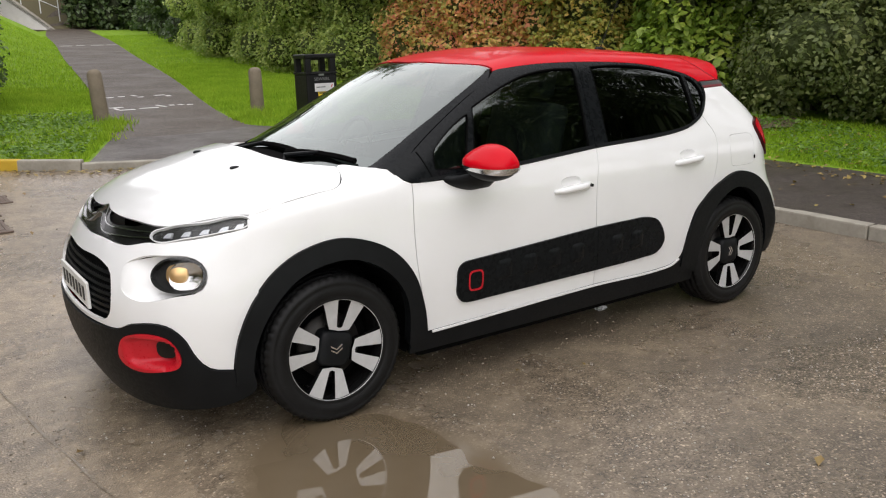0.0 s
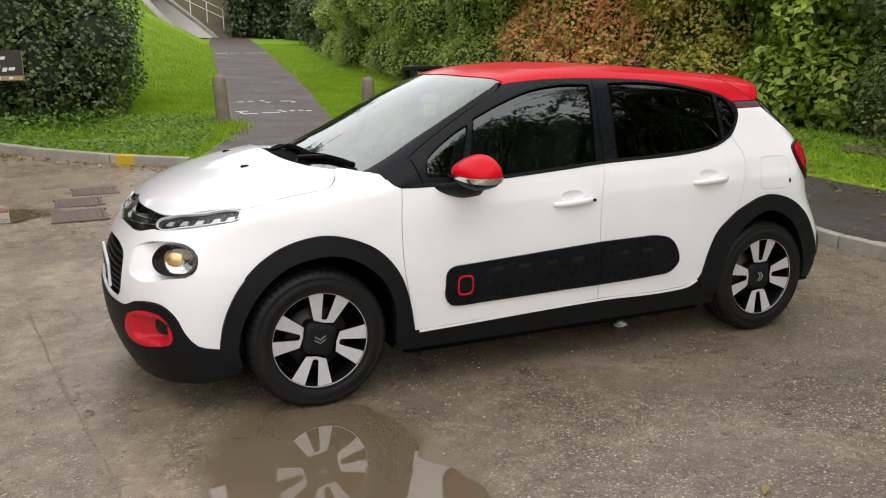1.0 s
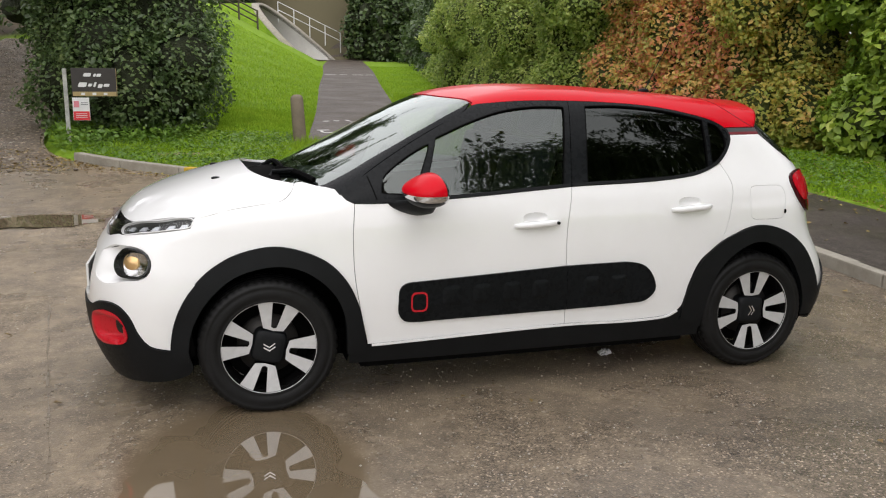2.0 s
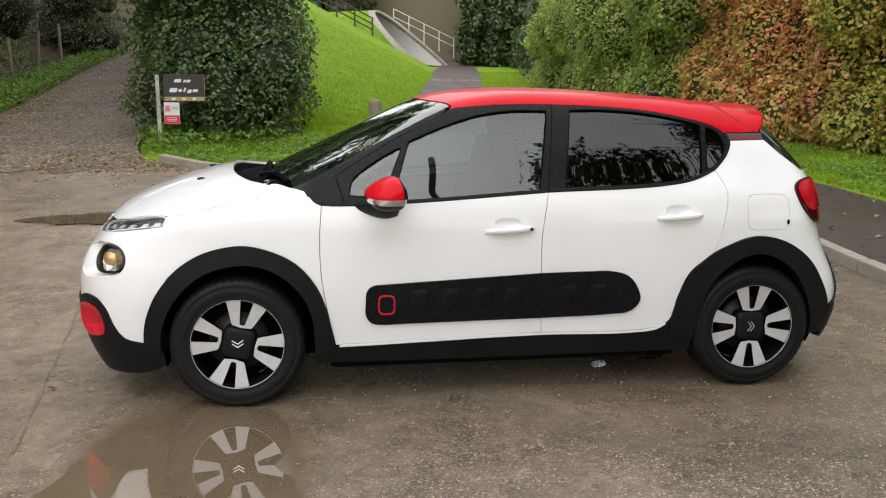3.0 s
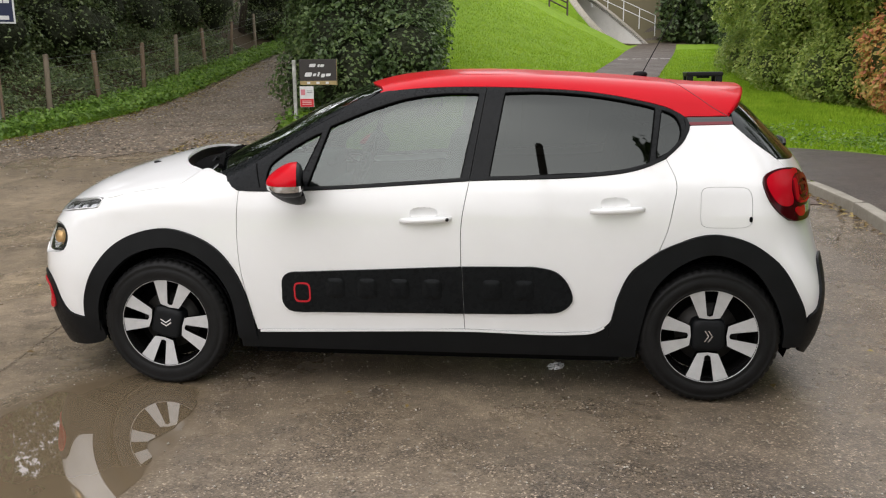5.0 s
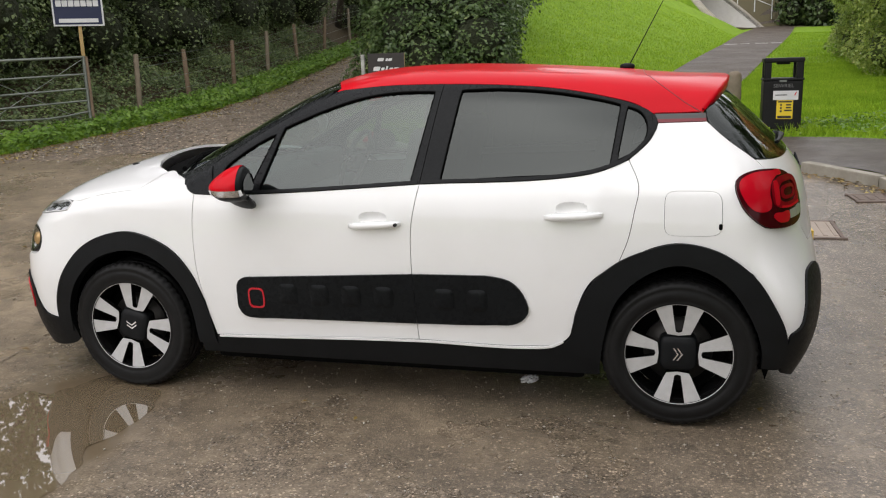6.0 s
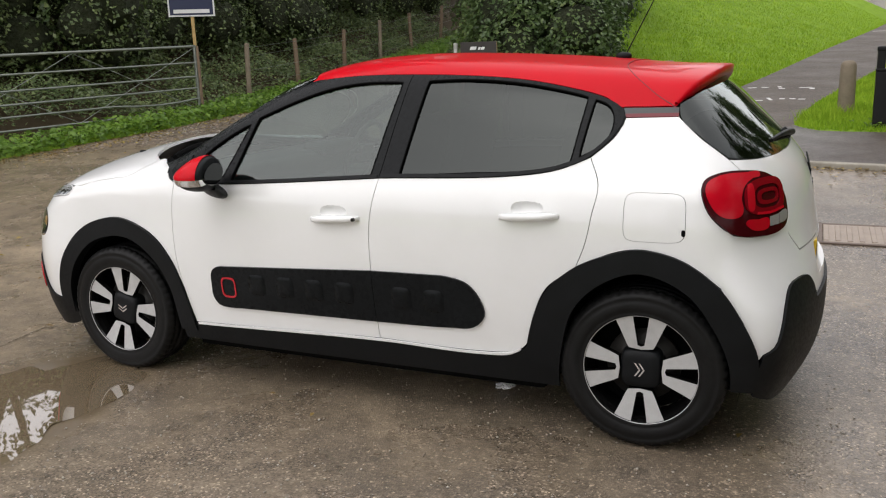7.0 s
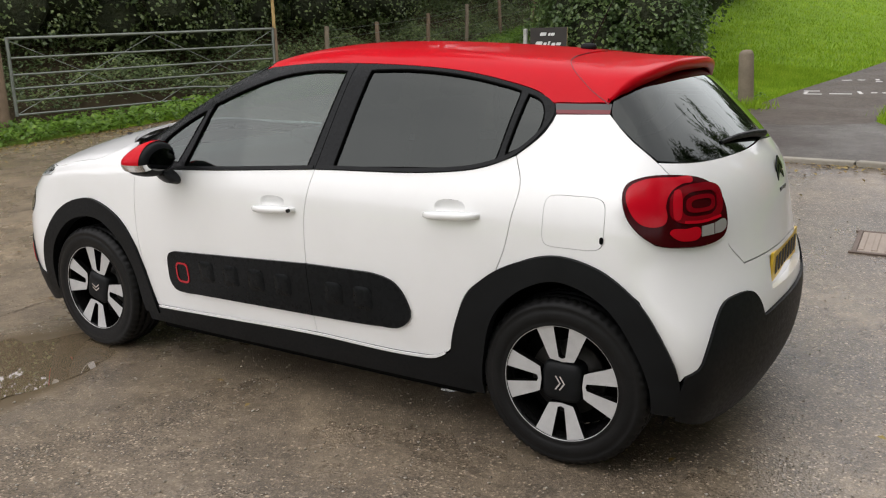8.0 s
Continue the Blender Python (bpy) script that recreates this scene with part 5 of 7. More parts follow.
# kerb of separate stones
kerb = tagged(empty("kerb", (0, 0, 0)), "pale concrete kerb stones with one painted yellow", "kerb", kind="structure")
line = smooth_loop(KERB[1:], .05, closed=False)
run = np.concatenate([[0], np.cumsum(np.linalg.norm(np.diff(line, axis=0), axis=1))])
length, k = .915, 0
while (k + 1) * length < run[-1]:
    a, b = (np.array([np.interp(k * length + e, run, line[:, i]) for i in (0, 1)]) for e in (.006, length - .006))
    mid, d = (a + b) / 2, b - a
    yaw = math.atan2(d[1], d[0])
    n = np.array([-d[1], d[0]]) / np.linalg.norm(d)
    n = -n                                       # away from the road
    if mid[0] < 0 or mid[1] > 4:
        n = np.array([d[1], -d[0]]) / np.linalg.norm(d)
    low = sstep(-1.0, -.3, mid[0]) * sstep(2.6, 2.0, mid[0]) * (mid[1] > 3)
    up = .105 - .060 * low
    za, zb = float(road_z(*a)), float(road_z(*b))
    bm = box((0, 0, 0), (np.linalg.norm(d), .125, .25), .014, 2)
    rnd = random.Random(k)
    m = Matrix.Translation((mid[0], mid[1], (za + zb) / 2 + up - .125 + rnd.uniform(-.004, .004))) @ Euler((rnd.uniform(-.015, .015), -math.atan2(zb - za, np.linalg.norm(d)), yaw + rnd.uniform(-.006, .006))).to_matrix().to_4x4() @ Matrix.Translation((0, -.06, 0))
    bmesh.ops.transform(bm, matrix=m, verts=bm.verts)
    yellow = math.hypot(mid[0] + 1.74, mid[1] - 5.74) < .458
    part("kerb_stone", bm, concrete, kerb)
    if yellow:
        bm = box((0, 0, 0), (.22, .131, .256), .014, 2)
        along = float(np.dot(np.array((-1.70, 5.62)) - mid, d / np.linalg.norm(d)))
        bmesh.ops.transform(bm, matrix=m @ Matrix.Translation((max(-.34, min(.34, along)), 0, 0)), verts=bm.verts)
        part("painted_stone", bm, kerb_yellow, kerb, "yellow paint on the kerb")
    k += 1

# puddles
muddy = material("muddy_water", (.135, .100, .062), .015, 0, IOR=2.7)
wire(muddy, ramp(muddy, noise_tex(muddy, 1.5, 4), (.3, (.140, .106, .066)), (.7, (.180, .137, .086))), bsdf(muddy).inputs["Base Color"])
for (cx, cy, rx, ry), level in POOLS:
    ang = np.linspace(0, 2 * math.pi, 260, endpoint=False)
    shore = .045 * np.sin(13 * ang + 2) + .03 * np.sin(22 * ang) + .018 * np.sin(37 * ang + 1)
    grow = np.sqrt(.93 + shore - .20 * np.sin(3 * ang + 1) - .12 * np.sin(7 * ang))
    loop = np.stack([cx + rx * grow * np.cos(ang), cy + ry * grow * np.sin(ang)], 1)
    ob = sheet("puddle", loop, .12, lambda x, y: level(x, y) + .0003, muddy, label="shallow muddy puddle mirroring the surroundings", category="puddle", kind="structure")

# iron covers in the road
iron = textured("rusty_iron", ((.25, (.10, .075, .06)), (.75, (.20, .15, .12))), 12, (.45, .7), 160, .5, .004, metal=.3)
pale_iron = textured("pale_cover", ((.25, (.24, .19, .15)), (.75, (.36, .29, .23))), 8, (.4, .6), 120, .4, .003)


def cover(cx, cy, w, h, rz, mat, label):
    c = tagged(empty("manhole_cover", (cx, cy, float(road_z(cx, cy))), rz), label, "cover")
    tilt = math.atan2(float(road_z(cx, cy + .3)) - float(road_z(cx, cy - .3)), .6)
    c.matrix_basis = pose(cx, cy, float(road_z(cx, cy)) + .004, math.degrees(tilt), 0, rz)
    bm = bmesh.new()
    for x, y, a, b in ((0, h / 2, w + .06, .03), (0, -h / 2, w + .06, .03), (w / 2, 0, .03, h), (-w / 2, 0, .03, h)):
        add_box(bm, (x, y, 0), (a, b, .016), .003, 1)
    part("frame", bm, iron, c)
    part("plate", box((0, 0, -.002), (w - .035, h - .035, .016), .003), mat, c)
    n = int(w / .07)
    for i in range(n):
        part("rib", box((-w / 2 + (i + .5) * w / n, 0, .007), (w / n * .45, h - .09, .006), .002, 1), mat, c)
    return c


cover(2.22, 2.57, .60, .48, 0, pale_iron, "pale worn inspection cover in the road")
cover(-2.18, 3.42, .40, .36, 3, iron, "rusty iron drain grating in the road")
cover(-2.17, 3.95, .36, .30, 3, iron, "rusty iron drain grating in the road")
cover(-2.02, 4.38, .36, .26, 3, iron, "rusty iron drain grating in the road")
cover(3.05, 3.62, .42, .26, 8, iron, "rusty iron drain grating beside the kerb")


# ---- plants ----
def leaf_mat(name, *stops, rough=.45, through=.35):
    m = material(name, stops[0][1], rough)
    g = m.node_tree.nodes.new("ShaderNodeNewGeometry")
    clump = ramp(m, noise_tex(m, 1.6, 3), (.30, grey(0)), (.70, grey(1)))   # whole sprays differ, and leaves within them
    col = ramp(m, mix(m, .42, g.outputs["Random Per Island"], clump), *stops)
    wire(m, col, bsdf(m).inputs["Base Color"])
    t, mx = m.node_tree.nodes.new("ShaderNodeBsdfTranslucent"), m.node_tree.nodes.new("ShaderNodeMixShader")
    wire(m, col, t.inputs[0])
    mx.inputs[0].default_value = through
    wire(m, bsdf(m).outputs[0], mx.inputs[1])
    wire(m, t.outputs[0], mx.inputs[2])
    wire(m, mx.outputs[0], m.node_tree.nodes["Material Output"].inputs[0])
    return m


def quick_mesh(name, verts, per, faces_of_one, mat, parent=None, label=""):
    """One mesh of many alike pieces: verts (n, per, 3), with the faces of one piece."""
    n = len(verts)
    me = bpy.data.meshes.new(name)
    f = np.array(faces_of_one)
    allf = (np.arange(n)[:, None, None] * per + f[None]).reshape(-1, f.shape[1])
    me.vertices.add(n * per)
    me.vertices.foreach_set("co", np.ascontiguousarray(verts, dtype=np.float32).ravel())
    me.loops.add(allf.size)
    me.loops.foreach_set("vertex_index", allf.ravel().astype(np.int32))
    me.polygons.add(len(allf))
    me.polygons.foreach_set("loop_start", np.arange(0, allf.size, f.shape[1], dtype=np.int32))
    me.materials.append(mat)
    me.update(calc_edges=True)
    me.validate()
    ob = new(name, me)
    ob.parent = parent
    if label:
        tagged(ob, label)
    return ob


def leaves(points, outward, size, rng, aspect=.55, droop=.3):
    """Folded four-cornered leaves at points, facing roughly outward."""
    n = len(points)
    nrm = outward * .75 + rng.normal(0, .5, (n, 3)) + [0, 0, .7]
    nrm /= np.linalg.norm(nrm, axis=1)[:, None]
    d = rng.normal(0, 1, (n, 3)) + [0, 0, -droop]
    d -= nrm * np.sum(d * nrm, 1)[:, None]
    d /= np.linalg.norm(d, axis=1)[:, None]
    s = np.cross(nrm, d)
    L = (size * rng.uniform(.6, 1.35, n))[:, None]
    w = L * aspect * .5
    fold = nrm * L * .10
    tip, base = points + d * L * .5 - nrm * L * .1, points - d * L * .5
    return np.stack([base, points + s * w + fold, tip, points - s * w + fold], 1)


LEAF_FACES = [(0, 1, 2), (0, 2, 3)]


def lump_points(lumps, n, rng, depth=.35, hollow=True):
    """Points near the surface of a heap of ellipsoids (x, y, z, rx, ry, rz)."""
    L = np.array(lumps)
    area = L[:, 3] * L[:, 5] + L[:, 4] * L[:, 5]
    which = rng.choice(len(L), n, p=area / area.sum())
    v = rng.normal(0, 1, (n, 3))
    v /= np.linalg.norm(v, axis=1)[:, None]
    bump_ = 1 + .16 * np.sin(v[:, 0] * 5 + which) * np.sin(v[:, 2] * 6 + which * 2) + .10 * np.sin(v[:, 1] * 9 + which * 3)
    r = (1 - depth * rng.random(n) ** 1.6) * bump_
    p = L[which, :3] + v * L[which, 3:] * r[:, None]
    out = v / L[which, 3:]
    out /= np.linalg.norm(out, axis=1)[:, None]
    keep = np.ones(n, bool)
    if not hollow:
        return p, out
    for l in L:                                   # drop what lies deep inside another lump
        e = np.sum(((p - l[:3]) / l[3:]) ** 2, 1)
        keep &= e > .50
    return p[keep], out[keep]


bark = textured("bark", ((.25, (.045, .035, .026)), (.75, (.11, .088, .065))), 8, (.8, .95), 40, .8, .02)
# solid bush cores, their colour holding the shade among the inner leaves
dark_core = textured("foliage_shade", ((.3, (.016, .022, .008)), (.7, (.036, .044, .016))), 5, (.8, .95), 14, 1., .08)
hedge_core = textured("hedge_inner_shade", ((.3, (.050, .068, .020)), (.7, (.12, .145, .045))), 5, (.8, .95), 14, 1., .08)
green_a = leaf_mat("olive_leaves", (0, (.16, .24, .05)), (.45, (.33, .43, .10)), (.8, (.52, .58, .16)), (1, (.66, .66, .26)), through=.45)
green_d = leaf_mat("grey_green_leaves", (0, (.08, .11, .035)), (.45, (.17, .215, .065)), (.8, (.29, .33, .11)), (1, (.46, .47, .20)), through=.4)
green_b = leaf_mat("dark_leaves", (0, (.040, .068, .024)), (.5, (.085, .135, .045)), (.85, (.15, .205, .07)), (1, (.24, .28, .10)), rough=.35)
green_c = leaf_mat("yellow_green_leaves", (0, (.12, .20, .03)), (.5, (.27, .39, .05)), (.85, (.43, .54, .08)), (1, (.58, .58, .12)))
autumn = leaf_mat("autumn_leaves", (.15, (.34, .40, .09)), (.36, (.66, .60, .18)), (.52, (.84, .52, .19)), (.70, (.80, .36, .18)), (.9, (.60, .18, .14)), through=.45)
autumn_b = leaf_mat("turning_leaves", (0, (.24, .32, .06)), (.4, (.50, .54, .13)), (.7, (.72, .58, .15)), (1, (.72, .40, .14)), through=.45)
ivy = leaf_mat("ivy_leaves", (0, (.050, .080, .028)), (.5, (.115, .165, .058)), (1, (.25, .30, .11)), rough=.4, through=.2)
bush_green = leaf_mat("bush_leaves", (0, (.045, .080, .026)), (.45, (.095, .155, .050)), (.8, (.17, .24, .08)), (1, (.28, .33, .13)), rough=.35)
weeds = leaf_mat("weed_leaves", (0, (.07, .14, .018)), (.5, (.14, .26, .032)), (1, (.24, .36, .05)))


def shrub(x, y, rx, ry, h, mat, n, size, label, seed, name="shrub", group="hedge shrubs", category="shrub", count=7, aspect=.66):
    """A bush: stems from the ground, a core coloured as inner shade, and leaves heaped in uneven lumps."""
    rng = np.random.default_rng(seed)
    z = float(land_z(x, y))
    s = tagged(empty(name, (x, y, z)), label, category, group)
    lumps = []
    for k in range(count * 2 + 4):
        a, r = rng.uniform(0, 2 * math.pi), rng.uniform(.35, .85)
        zc = h * rng.uniform(.14, .84)
        q = rng.uniform(.26, .50)
        lumps.append((rx * r * math.cos(a), ry * r * math.sin(a), zc, rx * q, ry * q, min(h * .17, zc + .1) * rng.uniform(.8, 1.2)))
    lumps.append((0, 0, h * .45, rx * .72, ry * .72, h * .42))
    for k in range(6):                            # a skirt close to the ground
        a = 2 * math.pi * k / 6 + rng.uniform(-.3, .3)
        lumps.append((rx * .62 * math.cos(a), ry * .62 * math.sin(a), h * .13, rx * .40, ry * .40, h * .17))
    bm = bmesh.new()
    for k in range(5):
        a = 2 * math.pi * k / 5 + rng.uniform(-.4, .4)
        tip = Vector((rx * .55 * math.cos(a), ry * .55 * math.sin(a), h * rng.uniform(.5, .8)))
        b2 = rod([(.10 * math.cos(a), .10 * math.sin(a), -.1), tip * .4 + Vector((0, 0, h * .1)), tip], .045, 6, .3)
        me = bpy.data.meshes.new("t")
        b2.to_mesh(me)
        bm.from_mesh(me)
        b2.free()
        bpy.data.meshes.remove(me)
    part("stem", bm, bark, s)
    # added blobs that fill the gaps between leaves with painted shade
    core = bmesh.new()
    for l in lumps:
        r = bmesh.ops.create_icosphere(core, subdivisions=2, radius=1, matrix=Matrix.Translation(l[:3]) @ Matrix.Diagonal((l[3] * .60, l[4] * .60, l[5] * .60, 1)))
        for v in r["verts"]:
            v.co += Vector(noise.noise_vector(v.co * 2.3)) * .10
    part("inner_shade", core, dark_core if mat in (ivy, green_b, bush_green) else hedge_core, s)
    p, o = lump_points(lumps, n, rng, .30)
    ok = p[:, 2] > -.05
    quick_mesh("leaves", leaves(p[ok], o[ok], size, rng, aspect), 4, LEAF_FACES, mat, s)
    return s


HEDGE = [  # x, y, rx, ry, height, leaves, count, leaf length, words
    (9.6, 1.4, 1.6, 1.9, 4.2, green_d, 9000, .085, "leafy grey-green hedge shrub beside the verge"),
    (9.1, 3.5, 1.5, 1.5, 4.3, green_d, 10000, .085, "leafy grey-green hedge shrub beside the verge"),
    (8.9, 5.6, 1.5, 1.5, 4.4, green_c, 7000, .150, "large-leaved yellow-green hedge shrub beside the verge"),
    (8.5, 7.7, 1.4, 1.4, 4.6, autumn_b, 12000, .090, "hedge shrub with leaves turning yellow and orange"),
    (7.8, 9.2, 1.35, 1.35, 4.2, autumn, 13500, .090, "hedge shrub in orange and pink autumn leaf"),
    (7.5, 10.45, 1.4, 1.4, 4.6, autumn, 13500, .088, "hedge shrub in red and orange autumn leaf"),
    (7.1, 13.2, 1.6, 1.7, 4.4, green_a, 13000, .085, "leafy olive green hedge shrub beside the path"),
    (7.0, 15.8, 1.6, 1.9, 4.2, green_a, 13000, .085, "leafy olive green hedge shrub beside the path"),
    (7.4, 18.8, 1.7, 2.1, 4.2, green_a, 12000, .090, "leafy olive green hedge shrub beside the path"),
    (8.0, 22.4, 2.0, 2.5, 4.0, green_a, 9500, .11, "leafy olive green hedge shrub beside the path"),
    (9.2, 27.2, 2.2, 3.0, 4.0, green_a, 8000, .13, "leafy olive green hedge shrub beside the path"),
    (11.0, 33.5, 2.6, 4.0, 4.2, green_b, 6500, .17, "dark green hedge shrub beside the path"),
    (13.2, 42.0, 3.0, 5.0, 4.6, green_b, 5500, .22, "dark green hedge shrub beside the path"),
    (15.2, 52.0, 3.4, 5.0, 5.2, green_b, 4500, .26, "dark green hedge shrub near the underpass"),
    (10.6, -2.2, 1.8, 2.2, 4.2, green_a, 4000, .12, "leafy olive green hedge shrub beside the verge"),
]
for i, (x, y, rx, ry, h, mat, n, size, words) in enumerate(HEDGE):
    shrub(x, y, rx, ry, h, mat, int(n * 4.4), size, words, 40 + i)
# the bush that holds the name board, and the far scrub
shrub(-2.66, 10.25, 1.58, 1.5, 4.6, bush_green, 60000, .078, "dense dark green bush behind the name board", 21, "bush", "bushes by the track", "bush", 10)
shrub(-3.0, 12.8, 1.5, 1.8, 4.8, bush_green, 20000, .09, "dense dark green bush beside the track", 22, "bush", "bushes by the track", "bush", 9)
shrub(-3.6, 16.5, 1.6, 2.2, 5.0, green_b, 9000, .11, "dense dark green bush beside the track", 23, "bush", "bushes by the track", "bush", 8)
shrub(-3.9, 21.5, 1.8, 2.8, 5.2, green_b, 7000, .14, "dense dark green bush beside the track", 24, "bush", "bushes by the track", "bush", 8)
for i, (x, y, r) in enumerate(((-6.5, 36, 3.5), (-1, 64, 5), (5, 70, 5), (12, 72, 6), (20, 70, 6), (-9, 58, 6), (19, 60, 4), (13.2, 57.5, 2.4), (16.2, 60, 3), (12.6, 63, 3), (9.2, 66.5, 2.8), (11.2, 65.5, 2.6), (10.6, 58.6, 1.7), (12.4, 57.4, 1.9), (14.5, 64, 3))):
    shrub(x, y, r, r, 6.5, green_b, 3500, .34, "distant dark green scrub on the bank", 100 + i, group="far scrub")


def tree(x, y, h, spread, mat, n, size, seed, words, low=.35, group="trees"):
    """A tapered trunk that forks into limbs, with clumps of leaves at their ends."""
    rng = np.random.default_rng(seed)
    t = tagged(empty("tree", (x, y, float(land_z(x, y)) - .1)), words, "tree", group)
    bm = bmesh.new()

    def limb(a, b, r0, r1, bend):
        mid = (a + b) / 2 + Vector(rng.normal(0, bend, 3))
        b2 = rod([a, mid, b], r0, 8, r1 / r0)
        me = bpy.data.meshes.new("t")
        b2.to_mesh(me)
        bm.from_mesh(me)
        b2.free()
        bpy.data.meshes.remove(me)

    fork = Vector((rng.normal(0, .2), rng.normal(0, .2), h * low))
    limb(Vector((0, 0, 0)), fork, .024 * h * .6, .018 * h * .6, .08)
    ends = []
    for k in range(7):
        a = 2 * math.pi * k / 7 + rng.uniform(-.3, .3)
        e = Vector((spread * rng.uniform(.3, .8) * math.cos(a), spread * rng.uniform(.3, .8) * math.sin(a), h * rng.uniform(max(low, .3) + .05, .95)))
        limb(fork, e, .016 * h * .6, .005 * h * .6, .25)
        ends.append(e)
        for _ in range(2):
            e2 = e + Vector(rng.normal(0, spread * .28, 3))
            limb(fork.lerp(e, .6), e2, .007 * h * .6, .003 * h * .6, .15)
            ends.append(e2)
    part("trunk", bm, bark, t, "", True)
    lumps = [(*e, spread * rng.uniform(.20, .34), spread * rng.uniform(.20, .34), h * rng.uniform(.07, .13)) for e in ends]
    p, o = lump_points(lumps, n, rng, .9, False)
    ends_ = np.array([tuple(e) for e in ends])
    k = n // 3                                    # leafy twigs that stand out from the clumps
    sprays = 110
    which = rng.integers(0, sprays, k)
    root = ends_[rng.integers(0, len(ends_), sprays)]
    way = rng.normal(0, 1, (sprays, 3)) + [0, 0, .35]
    way /= np.linalg.norm(way, axis=1)[:, None]
    along = rng.random(k)[:, None]
    q = root[which] + way[which] * (spread * .12 + along * spread * .52) + rng.normal(0, 1, (k, 3)) * (.03 + .11 * (1 - along)) * spread * .3
    p, o = np.concatenate([p[:n - k], q]), np.concatenate([o[:n - k], way[which]])
    quick_mesh("crown", leaves(p, o, size, rng), 4, LEAF_FACES, mat, t)
    return t


for i, (x, y, h) in enumerate(((-11.5, 6.5, 8), (-12.5, 11, 9), (-11.2, 15.5, 8), (-12, 20.5, 9), (-10.5, 26, 9), (-14.5, 2.5, 9), (-13.5, -2.5, 8), (-7.5, 42, 10), (2.0, 76, 11), (14, 78, 11), (-12.2, 9, 15), (-11.9, 13.5, 16), (-11.8, 18.5, 16), (-11.4, 25, 15), (-5.2, 30, 14))):
    tree(x, y, h, 3.4 if h < 13 else 4.2, green_b, 8000 if h < 13 else 22000, .17 if h < 13 else .27, 200 + i, "woodland tree with an ivy-dark trunk and dense crown", .4, "woodland trees")
for i, (x, y) in enumerate(((12.2, 1.5), (12.0, 5.5), (11.5, 9.5), (10.8, 13.5), (10.6, 18.5), (11.8, 24))):
    tree(x, y, 10.6 + .5 * (i % 3), 3.0, green_b, 15000, .17, 80 + i, "tall dark tree behind the hedge", .14, "trees behind the hedge")
for i, (x, y, h) in enumerate(((3.6, -10.8, 10.4), (6.6, -9.8, 12.8), (9.0, -8.2, 13.5), (11.6, -6.4, 13.5), (14.0, -4.4, 13), (9.5, -12, 15), (13.0, -9.5, 15))):
    tree(x, y, h, 3.9, ivy, 24000, .17, 300 + i, "leafy roadside tree across the road", .16, "roadside trees")


def scatter(loop, per_m2, rng):
    lo, hi = loop.min(0), loop.max(0)
    n = int((hi[0] - lo[0]) * (hi[1] - lo[1]) * per_m2)
    q = rng.uniform(lo, hi, (n, 2))
    return q[inside(q, [loop])]


# undergrowth on the bank behind the fence
rng = np.random.default_rng(5)
q = scatter(np.array([(-8.7, 22), (-15, 22), (-15, -2), (-10.8, -2), (-9.9, 3.2), (-8.5, 8.3)]), 620, rng)
hump = .35 + .55 * np.abs(np.sin(q[:, 0] * 1.9 + np.sin(q[:, 1] * 1.3)) * np.sin(q[:, 1] * 1.1 + 1))
hump *= sstep(-8.2, -9.6, q[:, 0]) * .9 + .1
pz = land_z(q[:, 0], q[:, 1]) + hump * (.45 + .55 * rng.random(len(q)))
p = np.stack([q[:, 0], q[:, 1], pz], 1)
tagged(quick_mesh("undergrowth", leaves(p, np.tile([.5, -.4, .6], (len(p), 1)), .072, rng), 4, LEAF_FACES, ivy), "dark ivy and bramble undergrowth on a shaded bank", "undergrowth", kind="stuff")
# bright weeds along the track and at the foot of the bush
q = np.concatenate([scatter(np.array([(-7.08, 10), (-7.32, 14), (-7.72, 20), (-8.1, 28), (-9.4, 28), (-8.8, 22), (-8.7, 13), (-8.4, 8.5), (-9.5, 4.0), (-10.6, 0), (-9.6, 0), (-8.58, 3.0), (-8.06, 5), (-7.52, 7)]), 520, rng),
                    scatter(np.array([(-3.75, 8.6), (-3.3, 7.7), (-2.3, 8.4), (-1.4, 9.2), (-1.6, 9.6), (-3.4, 9.4)]), 420, rng)])
p = np.stack([q[:, 0], q[:, 1], land_z(q[:, 0], q[:, 1]) + rng.uniform(.02, .22, len(q))], 1)
tagged(quick_mesh("weeds", leaves(p, np.tile([.3, -.3, .8], (len(p), 1)), .085, rng, .7), 4, LEAF_FACES, weeds), "bright green nettles and weeds beside the track", "weeds", kind="stuff")


# grass
def blades(q, h, rng):
    n = len(q)
    z = land_z(q[:, 0], q[:, 1])
    a = rng.uniform(0, 2 * math.pi, n)
    H = h * rng.uniform(.5, 1.4, n)
    lean = rng.uniform(.15, .8, n) * H
    b = rng.uniform(0, 2 * math.pi, n)
    w = .006 + .004 * rng.random(n)
    base = np.stack([q[:, 0], q[:, 1], z], 1)
    side = np.stack([np.cos(a) * w, np.sin(a) * w, 0 * w], 1)
    tip = base + np.stack([np.cos(b) * lean, np.sin(b) * lean, H], 1)
    return np.stack([base - side, base + side, tip], 1)


